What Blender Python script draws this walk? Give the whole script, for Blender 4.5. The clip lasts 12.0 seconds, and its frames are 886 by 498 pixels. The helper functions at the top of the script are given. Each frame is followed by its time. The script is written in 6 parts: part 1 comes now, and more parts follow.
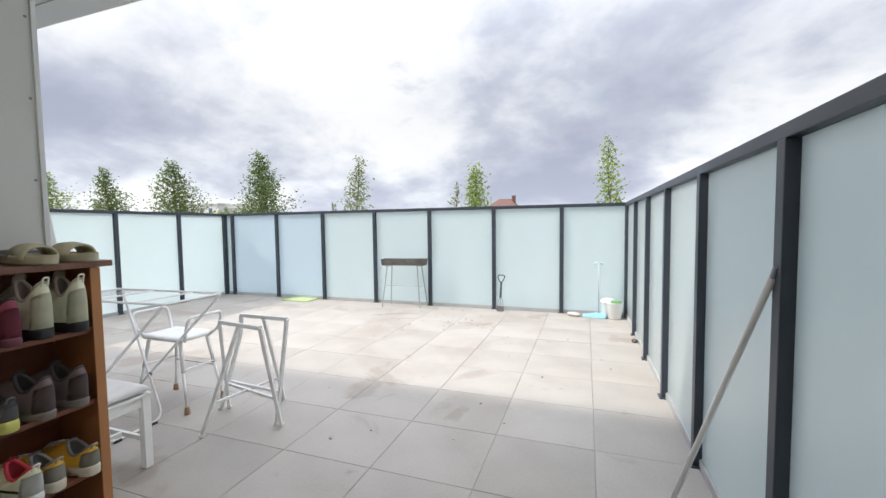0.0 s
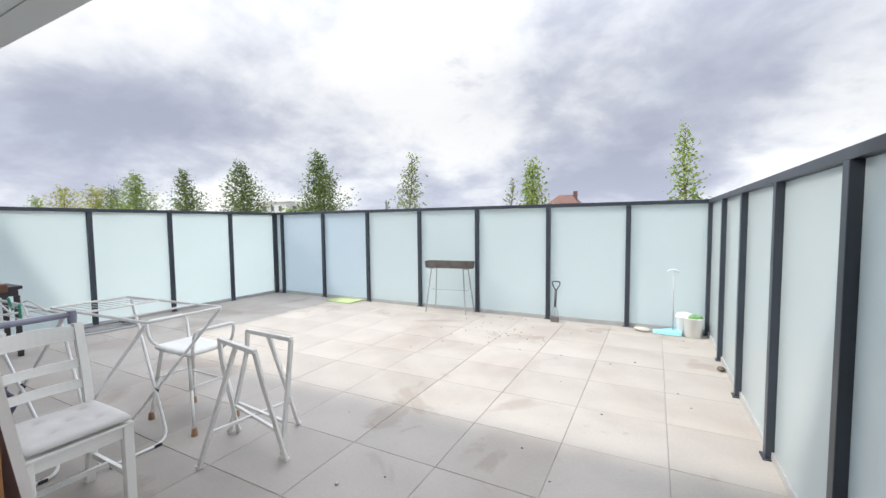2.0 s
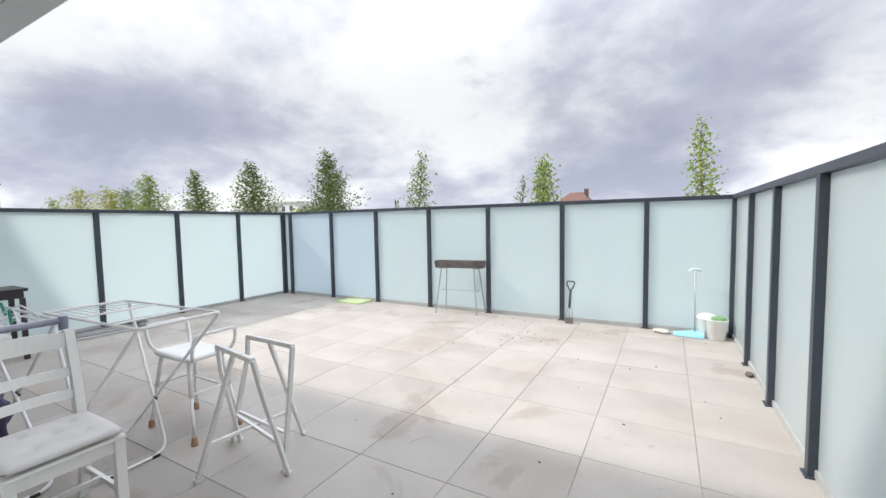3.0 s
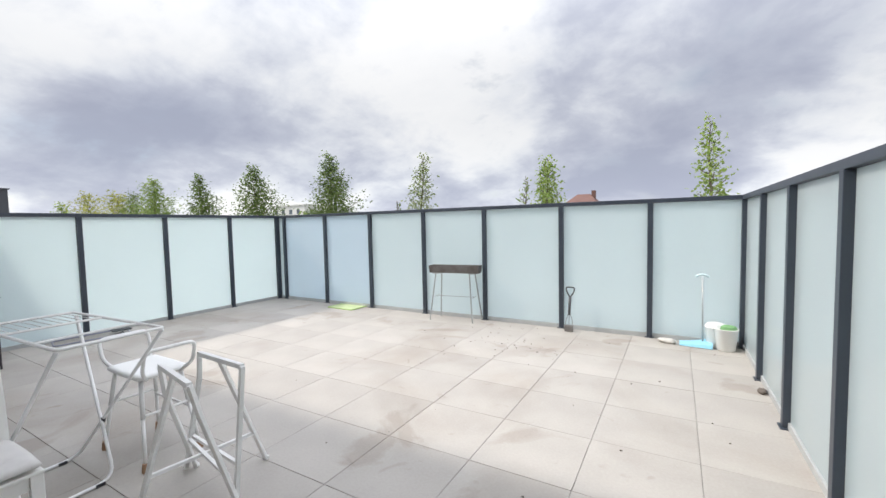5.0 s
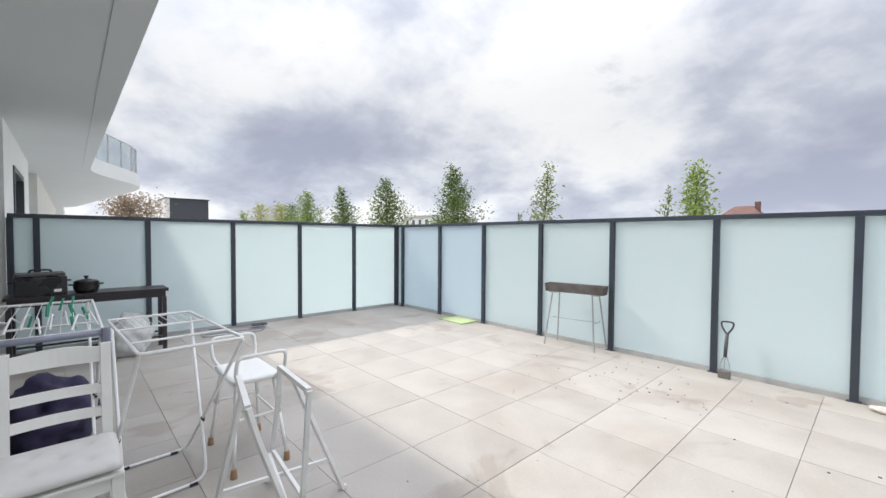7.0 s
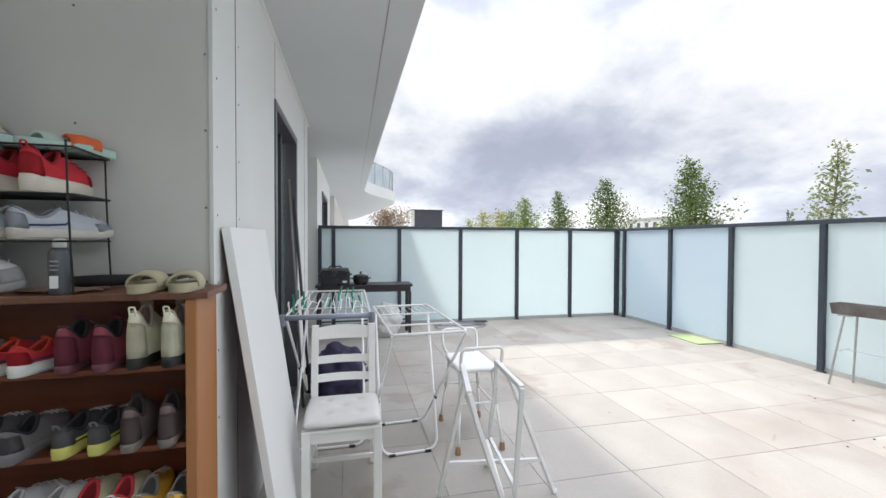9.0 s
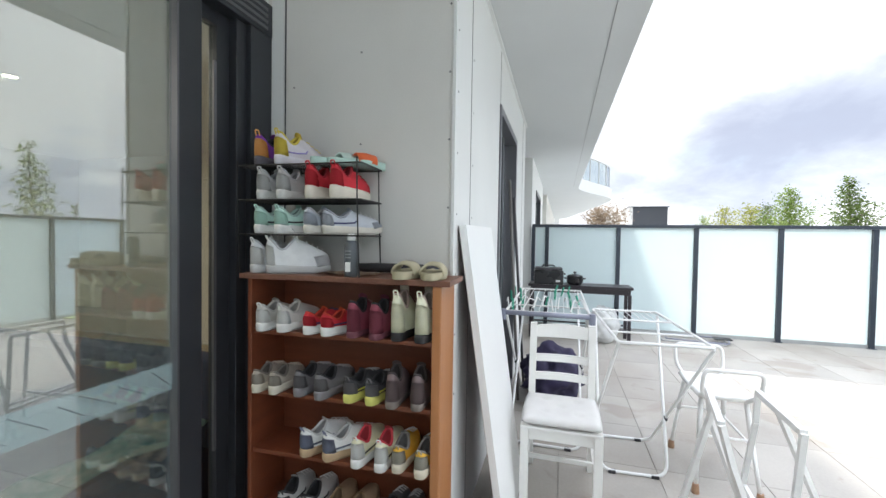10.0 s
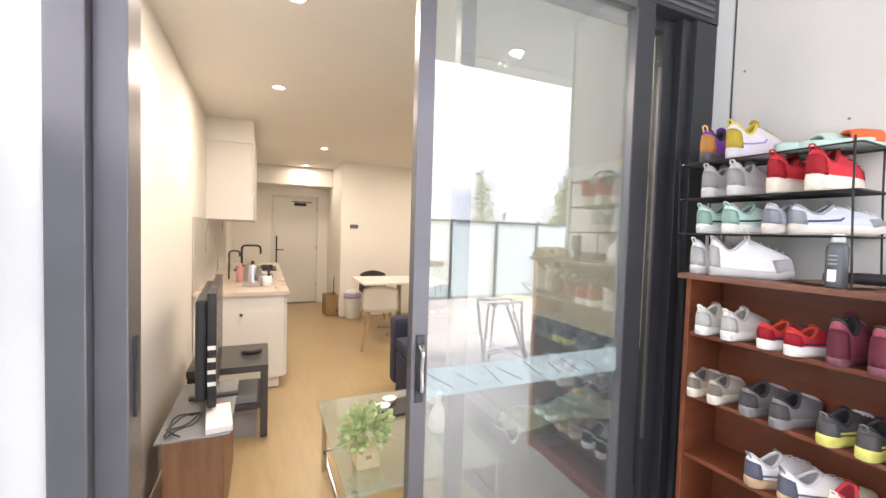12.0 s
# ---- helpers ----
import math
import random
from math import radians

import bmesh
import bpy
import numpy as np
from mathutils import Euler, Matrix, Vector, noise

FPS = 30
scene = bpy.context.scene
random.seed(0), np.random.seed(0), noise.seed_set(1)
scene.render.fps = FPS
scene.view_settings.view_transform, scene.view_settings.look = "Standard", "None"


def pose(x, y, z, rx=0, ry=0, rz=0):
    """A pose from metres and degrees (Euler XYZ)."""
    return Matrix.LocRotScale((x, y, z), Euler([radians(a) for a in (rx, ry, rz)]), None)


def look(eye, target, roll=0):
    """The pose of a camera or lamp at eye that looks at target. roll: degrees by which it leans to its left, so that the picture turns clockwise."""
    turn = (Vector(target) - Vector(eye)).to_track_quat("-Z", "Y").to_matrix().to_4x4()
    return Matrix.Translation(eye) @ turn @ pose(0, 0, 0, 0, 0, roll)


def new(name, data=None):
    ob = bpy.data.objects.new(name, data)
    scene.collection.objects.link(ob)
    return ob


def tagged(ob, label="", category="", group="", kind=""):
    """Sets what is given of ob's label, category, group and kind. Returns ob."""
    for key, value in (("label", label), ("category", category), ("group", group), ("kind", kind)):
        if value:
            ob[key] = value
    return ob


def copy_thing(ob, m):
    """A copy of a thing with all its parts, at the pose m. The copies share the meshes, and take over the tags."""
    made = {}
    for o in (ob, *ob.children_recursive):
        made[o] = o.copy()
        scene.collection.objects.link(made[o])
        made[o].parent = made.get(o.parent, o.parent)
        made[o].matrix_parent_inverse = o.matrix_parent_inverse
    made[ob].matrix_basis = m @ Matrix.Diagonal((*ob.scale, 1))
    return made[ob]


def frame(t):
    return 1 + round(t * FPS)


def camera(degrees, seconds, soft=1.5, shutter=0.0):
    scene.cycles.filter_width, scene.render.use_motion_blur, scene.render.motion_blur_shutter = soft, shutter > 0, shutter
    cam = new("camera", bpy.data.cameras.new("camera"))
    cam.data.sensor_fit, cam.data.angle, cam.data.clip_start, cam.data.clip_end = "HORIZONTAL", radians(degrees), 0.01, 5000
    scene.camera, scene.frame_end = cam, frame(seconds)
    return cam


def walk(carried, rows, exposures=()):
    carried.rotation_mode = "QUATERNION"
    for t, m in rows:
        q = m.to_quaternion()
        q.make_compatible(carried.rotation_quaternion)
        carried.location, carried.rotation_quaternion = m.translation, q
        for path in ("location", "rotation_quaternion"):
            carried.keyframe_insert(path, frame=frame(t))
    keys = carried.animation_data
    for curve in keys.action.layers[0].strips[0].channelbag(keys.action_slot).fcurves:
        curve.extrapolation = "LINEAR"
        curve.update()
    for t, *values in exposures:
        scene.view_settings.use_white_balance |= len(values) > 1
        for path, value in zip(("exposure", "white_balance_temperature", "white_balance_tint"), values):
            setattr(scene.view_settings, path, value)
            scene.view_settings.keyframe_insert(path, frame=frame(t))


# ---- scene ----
cam = camera(95.1, 12.0)
PATH = [
    (0, (0.269, -0.042, 1.398), (-0.398, 1.84, 1.286), -0.7),
    (0.5, (0.258, 0.045, 1.392), (-0.465, 1.906, 1.275), -0.9),
    (1, (0.24, 0.221, 1.391), (-0.553, 2.053, 1.275), -0.7),
    (1.5, (0.23, 0.422, 1.414), (-0.636, 2.221, 1.292), -0.6),
    (2, (0.227, 0.525, 1.448), (-0.7, 2.293, 1.323), -0.6),
    (2.5, (0.191, 0.599, 1.452), (-0.772, 2.347, 1.324), -0.8),
    (3, (0.146, 0.671, 1.445), (-0.824, 2.416, 1.315), -1.0),
    (5, (0.19, 0.996, 1.451), (-0.811, 2.724, 1.334), -1.2),
    (5.5, (0.177, 1.1, 1.446), (-0.89, 2.788, 1.35), -1.0),
    (6, (0.108, 1.21, 1.458), (-1.073, 2.824, 1.387), -0.6),
    (6.5, (0.044, 1.317, 1.458), (-1.281, 2.814, 1.403), -0.2),
    (6.7, (0.034, 1.366, 1.459), (-1.35, 2.809, 1.404), 0.1),
    (8.3, (0.129, 1.499, 1.454), (-1.673, 2.365, 1.408), 0.0),
    (8.5, (0.119, 1.481, 1.454), (-1.725, 2.252, 1.413), 0.2),
    (9, (0.084, 1.42, 1.459), (-1.867, 1.861, 1.421), 0.2),
    (9.5, (0.074, 1.372, 1.454), (-1.925, 1.354, 1.417), 0.5),
    (10, (0.064, 1.349, 1.449), (-1.856, 0.792, 1.398), 0.9),
    (10.5, (0.09, 1.36, 1.444), (-1.604, 0.299, 1.375), 1.2),
    (11, (0.165, 1.35, 1.438), (-1.213, -0.097, 1.365), 1.2),
    (11.5, (0.215, 1.303, 1.431), (-0.85, -0.388, 1.355), 1.5),
    (12, (0.269, 1.209, 1.43), (-0.541, -0.618, 1.349), 1.7),
]
EXPOSURES = [(0.0, 0.62, 6500, 10), (6.0, 0.45, 6500, 10), (8.5, 0.6, 6500, 10), (9.5, 0.80, 6450, 9), (10.0, 1.15, 6400, 8), (10.6, 1.8, 6450, 9), (11.0, 2.1, 6780, 18), (12.0, 2.42, 6760, 20)]
walk(cam, [(t, look(eye, target, roll)) for t, eye, target, roll in PATH], EXPOSURES)

# ---- world, sun ----
SUN_WAY = Vector((1.07, 0.42, -1.0)).normalized()
SKY_GAIN = 1.0
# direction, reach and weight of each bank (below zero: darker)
# the last bank is out of view, added to brighten the side fence
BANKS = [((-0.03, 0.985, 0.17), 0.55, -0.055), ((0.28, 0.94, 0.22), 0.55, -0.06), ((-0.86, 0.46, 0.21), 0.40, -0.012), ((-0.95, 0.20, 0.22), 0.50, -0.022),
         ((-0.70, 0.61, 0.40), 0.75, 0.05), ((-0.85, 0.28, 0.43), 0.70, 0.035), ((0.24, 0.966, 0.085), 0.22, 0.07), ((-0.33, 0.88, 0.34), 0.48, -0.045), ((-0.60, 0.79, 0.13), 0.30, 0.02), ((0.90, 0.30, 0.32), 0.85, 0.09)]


def make_world():
    w = bpy.data.worlds.new("cloudy_sky")
    w.use_nodes = True
    scene.world = w
    nt = w.node_tree
    nt.nodes.clear()
    N, L = nt.nodes.new, nt.links.new
    out, bg = N("ShaderNodeOutputWorld"), N("ShaderNodeBackground")
    L(bg.outputs[0], out.inputs[0])
    sky = N("ShaderNodeTexSky")
    sky.sky_type, sky.sun_disc = "NISHITA", False
    sky.sun_elevation = math.asin(-SUN_WAY.z)
    sky.sun_rotation = math.atan2(-SUN_WAY.x, -SUN_WAY.y)
    skyc = N("ShaderNodeVectorMath")
    skyc.operation = "SCALE"
    L(sky.outputs[0], skyc.inputs[0])
    skyc.inputs["Scale"].default_value = 0.10
    # a flat cloud deck: the direction is laid out on a plane overhead
    co, sep = N("ShaderNodeTexCoord"), N("ShaderNodeSeparateXYZ")
    L(co.outputs["Generated"], sep.inputs[0])
    zc = N("ShaderNodeMath")
    zc.operation = "MAXIMUM"
    L(sep.outputs["Z"], zc.inputs[0])
    zc.inputs[1].default_value = 0.0
    za = N("ShaderNodeMath")
    za.operation = "ADD"
    L(zc.outputs[0], za.inputs[0])
    za.inputs[1].default_value = 0.40
    dx, dy = N("ShaderNodeMath"), N("ShaderNodeMath")
    for d, ax in ((dx, "X"), (dy, "Y")):
        d.operation = "DIVIDE"
        L(sep.outputs[ax], d.inputs[0])
        L(za.outputs[0], d.inputs[1])
    comb = N("ShaderNodeCombineXYZ")
    L(dx.outputs[0], comb.inputs[0])
    L(dy.outputs[0], comb.inputs[1])
    comb.inputs[2].default_value = 3.7

    def noise_at(scale, detail, rough, distort):
        n = N("ShaderNodeTexNoise")
        L(comb.outputs[0], n.inputs["Vector"])
        n.inputs["Scale"].default_value, n.inputs["Detail"].default_value = scale, detail
        n.inputs["Roughness"].default_value, n.inputs["Distortion"].default_value = rough, distort
        return n

    def ramp_of(src, stops):
        r = N("ShaderNodeValToRGB")
        L(src, r.inputs[0])
        r.color_ramp.interpolation = "B_SPLINE"
        e = r.color_ramp.elements
        e[0].position, e[0].color = stops[0][0], (*stops[0][1], 1)
        e[1].position, e[1].color = stops[-1][0], (*stops[-1][1], 1)
        for p, c in stops[1:-1]:
            k = e.new(p)
            k.color = (*c, 1)
        return r

    big = noise_at(1.05, 7.0, 0.50, 0.25)
    fine = noise_at(3.6, 7.0, 0.58, 0.2)
    blend = N("ShaderNodeMix")
    blend.inputs[0].default_value = 0.33
    L(big.outputs[0], blend.inputs[2])
    L(fine.outputs[0], blend.inputs[3])
    # heavier banks and brighter breaks in the deck, by direction
    tall = N("ShaderNodeVectorMath")
    tall.operation = "MULTIPLY"
    L(co.outputs["Generated"], tall.inputs[0])
    tall.inputs[1].default_value = (1.0, 1.0, 2.4)
    field = blend.outputs[0]
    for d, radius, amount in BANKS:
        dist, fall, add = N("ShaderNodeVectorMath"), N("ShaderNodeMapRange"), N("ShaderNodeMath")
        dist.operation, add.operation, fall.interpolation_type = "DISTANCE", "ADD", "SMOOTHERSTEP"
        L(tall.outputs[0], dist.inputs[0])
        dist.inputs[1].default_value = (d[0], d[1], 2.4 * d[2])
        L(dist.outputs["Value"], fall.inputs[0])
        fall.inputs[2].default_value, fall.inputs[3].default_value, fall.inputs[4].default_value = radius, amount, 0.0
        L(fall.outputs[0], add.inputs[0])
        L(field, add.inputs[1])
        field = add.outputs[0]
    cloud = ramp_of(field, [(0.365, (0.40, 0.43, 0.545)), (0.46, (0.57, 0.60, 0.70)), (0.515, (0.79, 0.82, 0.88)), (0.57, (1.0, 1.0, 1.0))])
    cover = ramp_of(fine.outputs[0], [(0.60, (1, 1, 1)), (0.74, (0.45, 0.45, 0.45))])
    mix = N("ShaderNodeMix")
    mix.data_type = "RGBA"
    L(cover.outputs[0], mix.inputs[0])
    L(skyc.outputs[0], mix.inputs[6])
    L(cloud.outputs[0], mix.inputs[7])
    # an overcast dome is brighter overhead than at the horizon
    lum, dome = N("ShaderNodeMath"), N("ShaderNodeVectorMath")
    lum.operation, dome.operation = "MULTIPLY_ADD", "SCALE"
    sq = N("ShaderNodeMath")
    sq.operation = "POWER"
    L(zc.outputs[0], sq.inputs[0])
    sq.inputs[1].default_value = 3.0
    L(sq.outputs[0], lum.inputs[0])
    lum.inputs[1].default_value, lum.inputs[2].default_value = 2.7, 0.60
    # and the haze low over the horizon is pale again
    inv, hz, both = N("ShaderNodeMath"), N("ShaderNodeMath"), N("ShaderNodeMath")
    inv.operation, hz.operation, both.operation = "SUBTRACT", "POWER", "MULTIPLY_ADD"
    inv.inputs[0].default_value = 1.0
    L(zc.outputs[0], inv.inputs[1])
    L(inv.outputs[0], hz.inputs[0])
    hz.inputs[1].default_value = 7.0
    L(hz.outputs[0], both.inputs[0])
    both.inputs[1].default_value = 0.36
    L(lum.outputs[0], both.inputs[2])
    L(mix.outputs[2], dome.inputs[0])
    L(both.outputs[0], dome.inputs["Scale"])
    L(dome.outputs[0], bg.inputs[0])
    bg.inputs[1].default_value = SKY_GAIN


make_world()
sun = new("sun", bpy.data.lights.new("sun", "SUN"))
sun.data.energy, sun.data.angle, sun.data.color = 2.6, radians(4.0), (1.0, 0.93, 0.84)
sun.matrix_world = look((-20, -8, 20), Vector((-20, -8, 20)) + SUN_WAY)

# ---- materials ----


def material(name, color, rough=0.6, metal=0.0, vary=0.12, scale=6.0, fine=90.0, bump=0.15, second=None, spec=0.5, coat=0.0, per_object=0.0, stretch=None):
    """A procedural surface: base colour with broad stains and fine grain, roughness variation and a little relief."""
    m = bpy.data.materials.new(name)
    m.use_nodes = True
    nt = m.node_tree
    N, L = nt.nodes.new, nt.links.new
    b = nt.nodes["Principled BSDF"]
    co = N("ShaderNodeTexCoord")
    src = co.outputs["Object"]
    if stretch:
        mp = N("ShaderNodeMapping")
        mp.inputs["Scale"].default_value = stretch
        L(src, mp.inputs[0])
        src = mp.outputs[0]
    n1, n2 = N("ShaderNodeTexNoise"), N("ShaderNodeTexNoise")
    for n, sc, de in ((n1, scale, 5.0), (n2, fine, 3.0)):
        L(src, n.inputs["Vector"])
        n.inputs["Scale"].default_value, n.inputs["Detail"].default_value = sc, de
    add = N("ShaderNodeMath")
    add.operation = "MULTIPLY_ADD"
    L(n2.outputs[0], add.inputs[0])
    add.inputs[1].default_value = 0.4
    L(n1.outputs[0], add.inputs[2])
    rng = N("ShaderNodeMapRange")
    L(add.outputs[0], rng.inputs[0])
    rng.inputs[1].default_value, rng.inputs[2].default_value = 0.45, 0.95
    mix = N("ShaderNodeMix")
    mix.data_type = "RGBA"
    L(rng.outputs[0], mix.inputs[0])
    lo = second or tuple(c * (1 - vary) for c in color)
    hi = color if second else tuple(min(1.0, c * (1 + vary)) for c in color)
    mix.inputs[6].default_value, mix.inputs[7].default_value = (*lo, 1), (*hi, 1)
    last = mix.outputs[2]
    if per_object:
        oi, hs = N("ShaderNodeObjectInfo"), N("ShaderNodeHueSaturation")
        mr = N("ShaderNodeMapRange")
        L(oi.outputs["Random"], mr.inputs[0])
        mr.inputs[3].default_value, mr.inputs[4].default_value = 1 - per_object, 1 + per_object
        L(mr.outputs[0], hs.inputs["Value"])
        L(last, hs.inputs["Color"])
        last = hs.outputs[0]
    L(last, b.inputs["Base Color"])
    rr = N("ShaderNodeMapRange")
    L(n1.outputs[0], rr.inputs[0])
    rr.inputs[3].default_value, rr.inputs[4].default_value = max(0.02, rough - 0.1), min(1, rough + 0.1)
    L(rr.outputs[0], b.inputs["Roughness"])
    b.inputs["Metallic"].default_value = metal
    b.inputs["Specular IOR Level"].default_value = spec
    b.inputs["Coat Weight"].default_value = coat
    if bump:
        bp = N("ShaderNodeBump")
        bp.inputs["Strength"].default_value, bp.inputs["Distance"].default_value = bump, 0.004
        L(add.outputs[0], bp.inputs["Height"])
        L(bp.outputs[0], b.inputs["Normal"])
    return m


def frosted(name, color, back):
    """Acid-etched glass: part of the light scatters wide, part passes softly blurred, and the face shines a little."""
    m = bpy.data.materials.new(name)
    m.use_nodes = True
    nt = m.node_tree
    nt.nodes.clear()
    N, L = nt.nodes.new, nt.links.new
    out, mix, mix2, mix3 = N("ShaderNodeOutputMaterial"), N("ShaderNodeMixShader"), N("ShaderNodeMixShader"), N("ShaderNodeMixShader")
    dif, tra, glo, fr, ref = N("ShaderNodeBsdfDiffuse"), N("ShaderNodeBsdfTranslucent"), N("ShaderNodeBsdfGlossy"), N("ShaderNodeFresnel"), N("ShaderNodeBsdfRefraction")
    co, no, rp = N("ShaderNodeTexCoord"), N("ShaderNodeTexNoise"), N("ShaderNodeMix")
    L(co.outputs["Object"], no.inputs["Vector"])
    no.inputs["Scale"].default_value, no.inputs["Detail"].default_value = 1.3, 3.0
    rp.data_type = "RGBA"
    L(no.outputs[0], rp.inputs[0])
    rp.inputs[6].default_value, rp.inputs[7].default_value = (*[c * 0.94 for c in color], 1), (*color, 1)
    L(rp.outputs[2], dif.inputs[0])
    tra.inputs[0].default_value = (*back, 1)
    ref.inputs["Color"].default_value = (*back, 1)
    ref.inputs["Roughness"].default_value, ref.inputs["IOR"].default_value = 0.40, 1.3
    glo.inputs["Roughness"].default_value = 0.26
    fr.inputs[0].default_value = 1.5
    mix3.inputs[0].default_value = 0.3
    L(tra.outputs[0], mix3.inputs[1])
    L(ref.outputs[0], mix3.inputs[2])
    mix.inputs[0].default_value = 0.72
    L(dif.outputs[0], mix.inputs[1])
    L(mix3.outputs[0], mix.inputs[2])
    L(fr.outputs[0], mix2.inputs[0])
    L(mix.outputs[0], mix2.inputs[1])
    L(glo.outputs[0], mix2.inputs[2])
    L(mix2.outputs[0], out.inputs[0])
    return m


def clear_glass(name, tint=(0.86, 0.93, 0.90), boost=1.0, pale_mix=0.0):
    """Clear glass with a set reflection and, where given, a pale diffuse film mixed in."""
    m = bpy.data.materials.new(name)
    m.use_nodes = True
    nt = m.node_tree
    nt.nodes.clear()
    N, L = nt.nodes.new, nt.links.new
    out, mix = N("ShaderNodeOutputMaterial"), N("ShaderNodeMixShader")
    tr, gl, fr, mu, po = N("ShaderNodeBsdfTransparent"), N("ShaderNodeBsdfGlossy"), N("ShaderNodeLayerWeight"), N("ShaderNodeMath"), N("ShaderNodeMath")
    tr.inputs[0].default_value = (*tint, 1)
    gl.inputs["Roughness"].default_value = 0.0
    fr.inputs[0].default_value = 0.5
    po.operation = "POWER"
    L(fr.outputs["Facing"], po.inputs[0])
    po.inputs[1].default_value = 2.0
    mu.operation, mu.use_clamp = "MULTIPLY_ADD", True
    L(po.outputs[0], mu.inputs[0])
    mu.inputs[1].default_value, mu.inputs[2].default_value = 1.0 - boost, boost
    L(mu.outputs[0], mix.inputs[0])
    L(tr.outputs[0], mix.inputs[1])
    L(gl.outputs[0], mix.inputs[2])
    film, veil = N("ShaderNodeBsdfDiffuse"), N("ShaderNodeMixShader")
    film.inputs[0].default_value = (0.70, 0.84, 0.88, 1)
    veil.inputs[0].default_value = pale_mix
    L(mix.outputs[0], veil.inputs[1])
    L(film.outputs[0], veil.inputs[2])
    L(veil.outputs[0], out.inputs[0])
    return m


def glowing(name, color, strength):
    m = bpy.data.materials.new(name)
    m.use_nodes = True
    b = m.node_tree.nodes["Principled BSDF"]
    b.inputs["Base Color"].default_value = (*color, 1)
    b.inputs["Emission Color"].default_value, b.inputs["Emission Strength"].default_value = (*color, 1), strength
    return m


M_TILE = material("concrete_paver", (0.415, 0.388, 0.355), 0.75, 0, 0.10, 1.6, 60, 0.3, second=(0.335, 0.313, 0.285), per_object=0.05)


def add_stains(m, scale, lo, hi, dark):
    """Damp and dirty patches that run across neighbouring pavers."""
    nt = m.node_tree
    N, L = nt.nodes.new, nt.links.new
    b = nt.nodes["Principled BSDF"]
    g, n, r, mx = N("ShaderNodeNewGeometry"), N("ShaderNodeTexNoise"), N("ShaderNodeMapRange"), N("ShaderNodeMix")
    L(g.outputs["Position"], n.inputs["Vector"])
    n.inputs["Scale"].default_value, n.inputs["Detail"].default_value, n.inputs["Distortion"].default_value = scale, 6.0, 0.6
    L(n.outputs[0], r.inputs[0])
    r.inputs[1].default_value, r.inputs[2].default_value = lo, hi
    mx.data_type, mx.blend_type = "RGBA", "MULTIPLY"
    src = b.inputs["Base Color"].links[0].from_socket
    L(r.outputs[0], mx.inputs[0])
    L(src, mx.inputs[6])
    mx.inputs[7].default_value = (*dark, 1)
    L(mx.outputs[2], b.inputs["Base Color"])


add_stains(M_TILE, 0.7, 0.50, 0.68, (0.84, 0.81, 0.78))
add_stains(M_TILE, 1.1, 0.60, 0.64, (0.84, 0.81, 0.78))
add_stains(M_TILE, 4.5, 0.66, 0.76, (0.80, 0.77, 0.74))
M_BED = material("paver_bedding", (0.52, 0.50, 0.465), 0.95, 0, 0.2, 1.8, 60, 0.3, second=(0.17, 0.16, 0.145))
M_STEEL = material("charcoal_powdercoat", (0.035, 0.045, 0.062), 0.42, 0.0, 0.1, 3, 300, 0.03)
M_PANE = frosted("frosted_pane", (0.86, 0.945, 0.95), (0.90, 0.985, 1.0))
# blue tint stands in for a reflection on two back panes
M_PANE_SHEEN = frosted("frosted_pane_blue_sheen", (0.80, 0.90, 0.975), (0.84, 0.94, 1.0))
M_RENDER = material("painted_cement_sheet", (0.71, 0.72, 0.71), 0.7, 0, 0.03, 2.5, 120, 0.08)
M_GREYPANEL = material("grey_cement_sheet", (0.64, 0.63, 0.60), 0.75, 0, 0.05, 2.0, 150, 0.08)
M_SOFFIT = material("painted_soffit", (0.56, 0.575, 0.575), 0.8, 0, 0.03, 1.2, 100, 0.06)
M_CONCRETE = material("pale_concrete", (0.62, 0.62, 0.60), 0.8, 0, 0.08, 0.8, 30, 0.1)
# on the door these two tones of one aluminium also carry light and shade
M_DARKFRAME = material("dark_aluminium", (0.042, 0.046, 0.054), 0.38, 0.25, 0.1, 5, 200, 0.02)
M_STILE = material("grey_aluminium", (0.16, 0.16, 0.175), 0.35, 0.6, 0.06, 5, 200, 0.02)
M_DOORGLASS = clear_glass("door_glass", (0.92, 0.965, 0.94), 0.235, 0.035)
M_WINGLASS = clear_glass("window_glass", (0.62, 0.66, 0.66), 0.22, 0.10)
M_BALGLASS = clear_glass("balustrade_glass", (0.85, 0.93, 0.92), 0.08)
M_WALLIN = material("warm_white_wall", (0.84, 0.81, 0.75), 0.6, 0, 0.02, 2, 150, 0.04)
M_CEIL = material("ceiling_paint", (0.80, 0.77, 0.72), 0.8, 0, 0.02, 2, 150, 0.03)
M_TIMBERFLOOR = material("pale_oak_floor", (0.455, 0.34, 0.185), 0.34, 0, 0.1, 2.2, 30, 0.06, second=(0.385, 0.28, 0.148), stretch=(9, 1, 1))
M_SCREW = material("screw_head", (0.25, 0.25, 0.25), 0.4, 0.7)
M_GROUND = material("concrete_ground", (0.36, 0.355, 0.34), 0.9, 0, 0.2, 0.15, 6, 0.2)
M_DARKROOM = material("grey_blind", (0.22, 0.22, 0.22), 0.9)
M_STEELBRIGHT = material("polished_steel", (0.6, 0.6, 0.62), 0.2, 1.0, 0.05)
M_FIXGLASS = clear_glass("fixed_glass", (0.95, 0.98, 0.97), 0.04)
M_WHITEPLASTIC = material("white_plastic", (0.80, 0.80, 0.78), 0.4, 0, 0.04, 5, 150, 0.03)
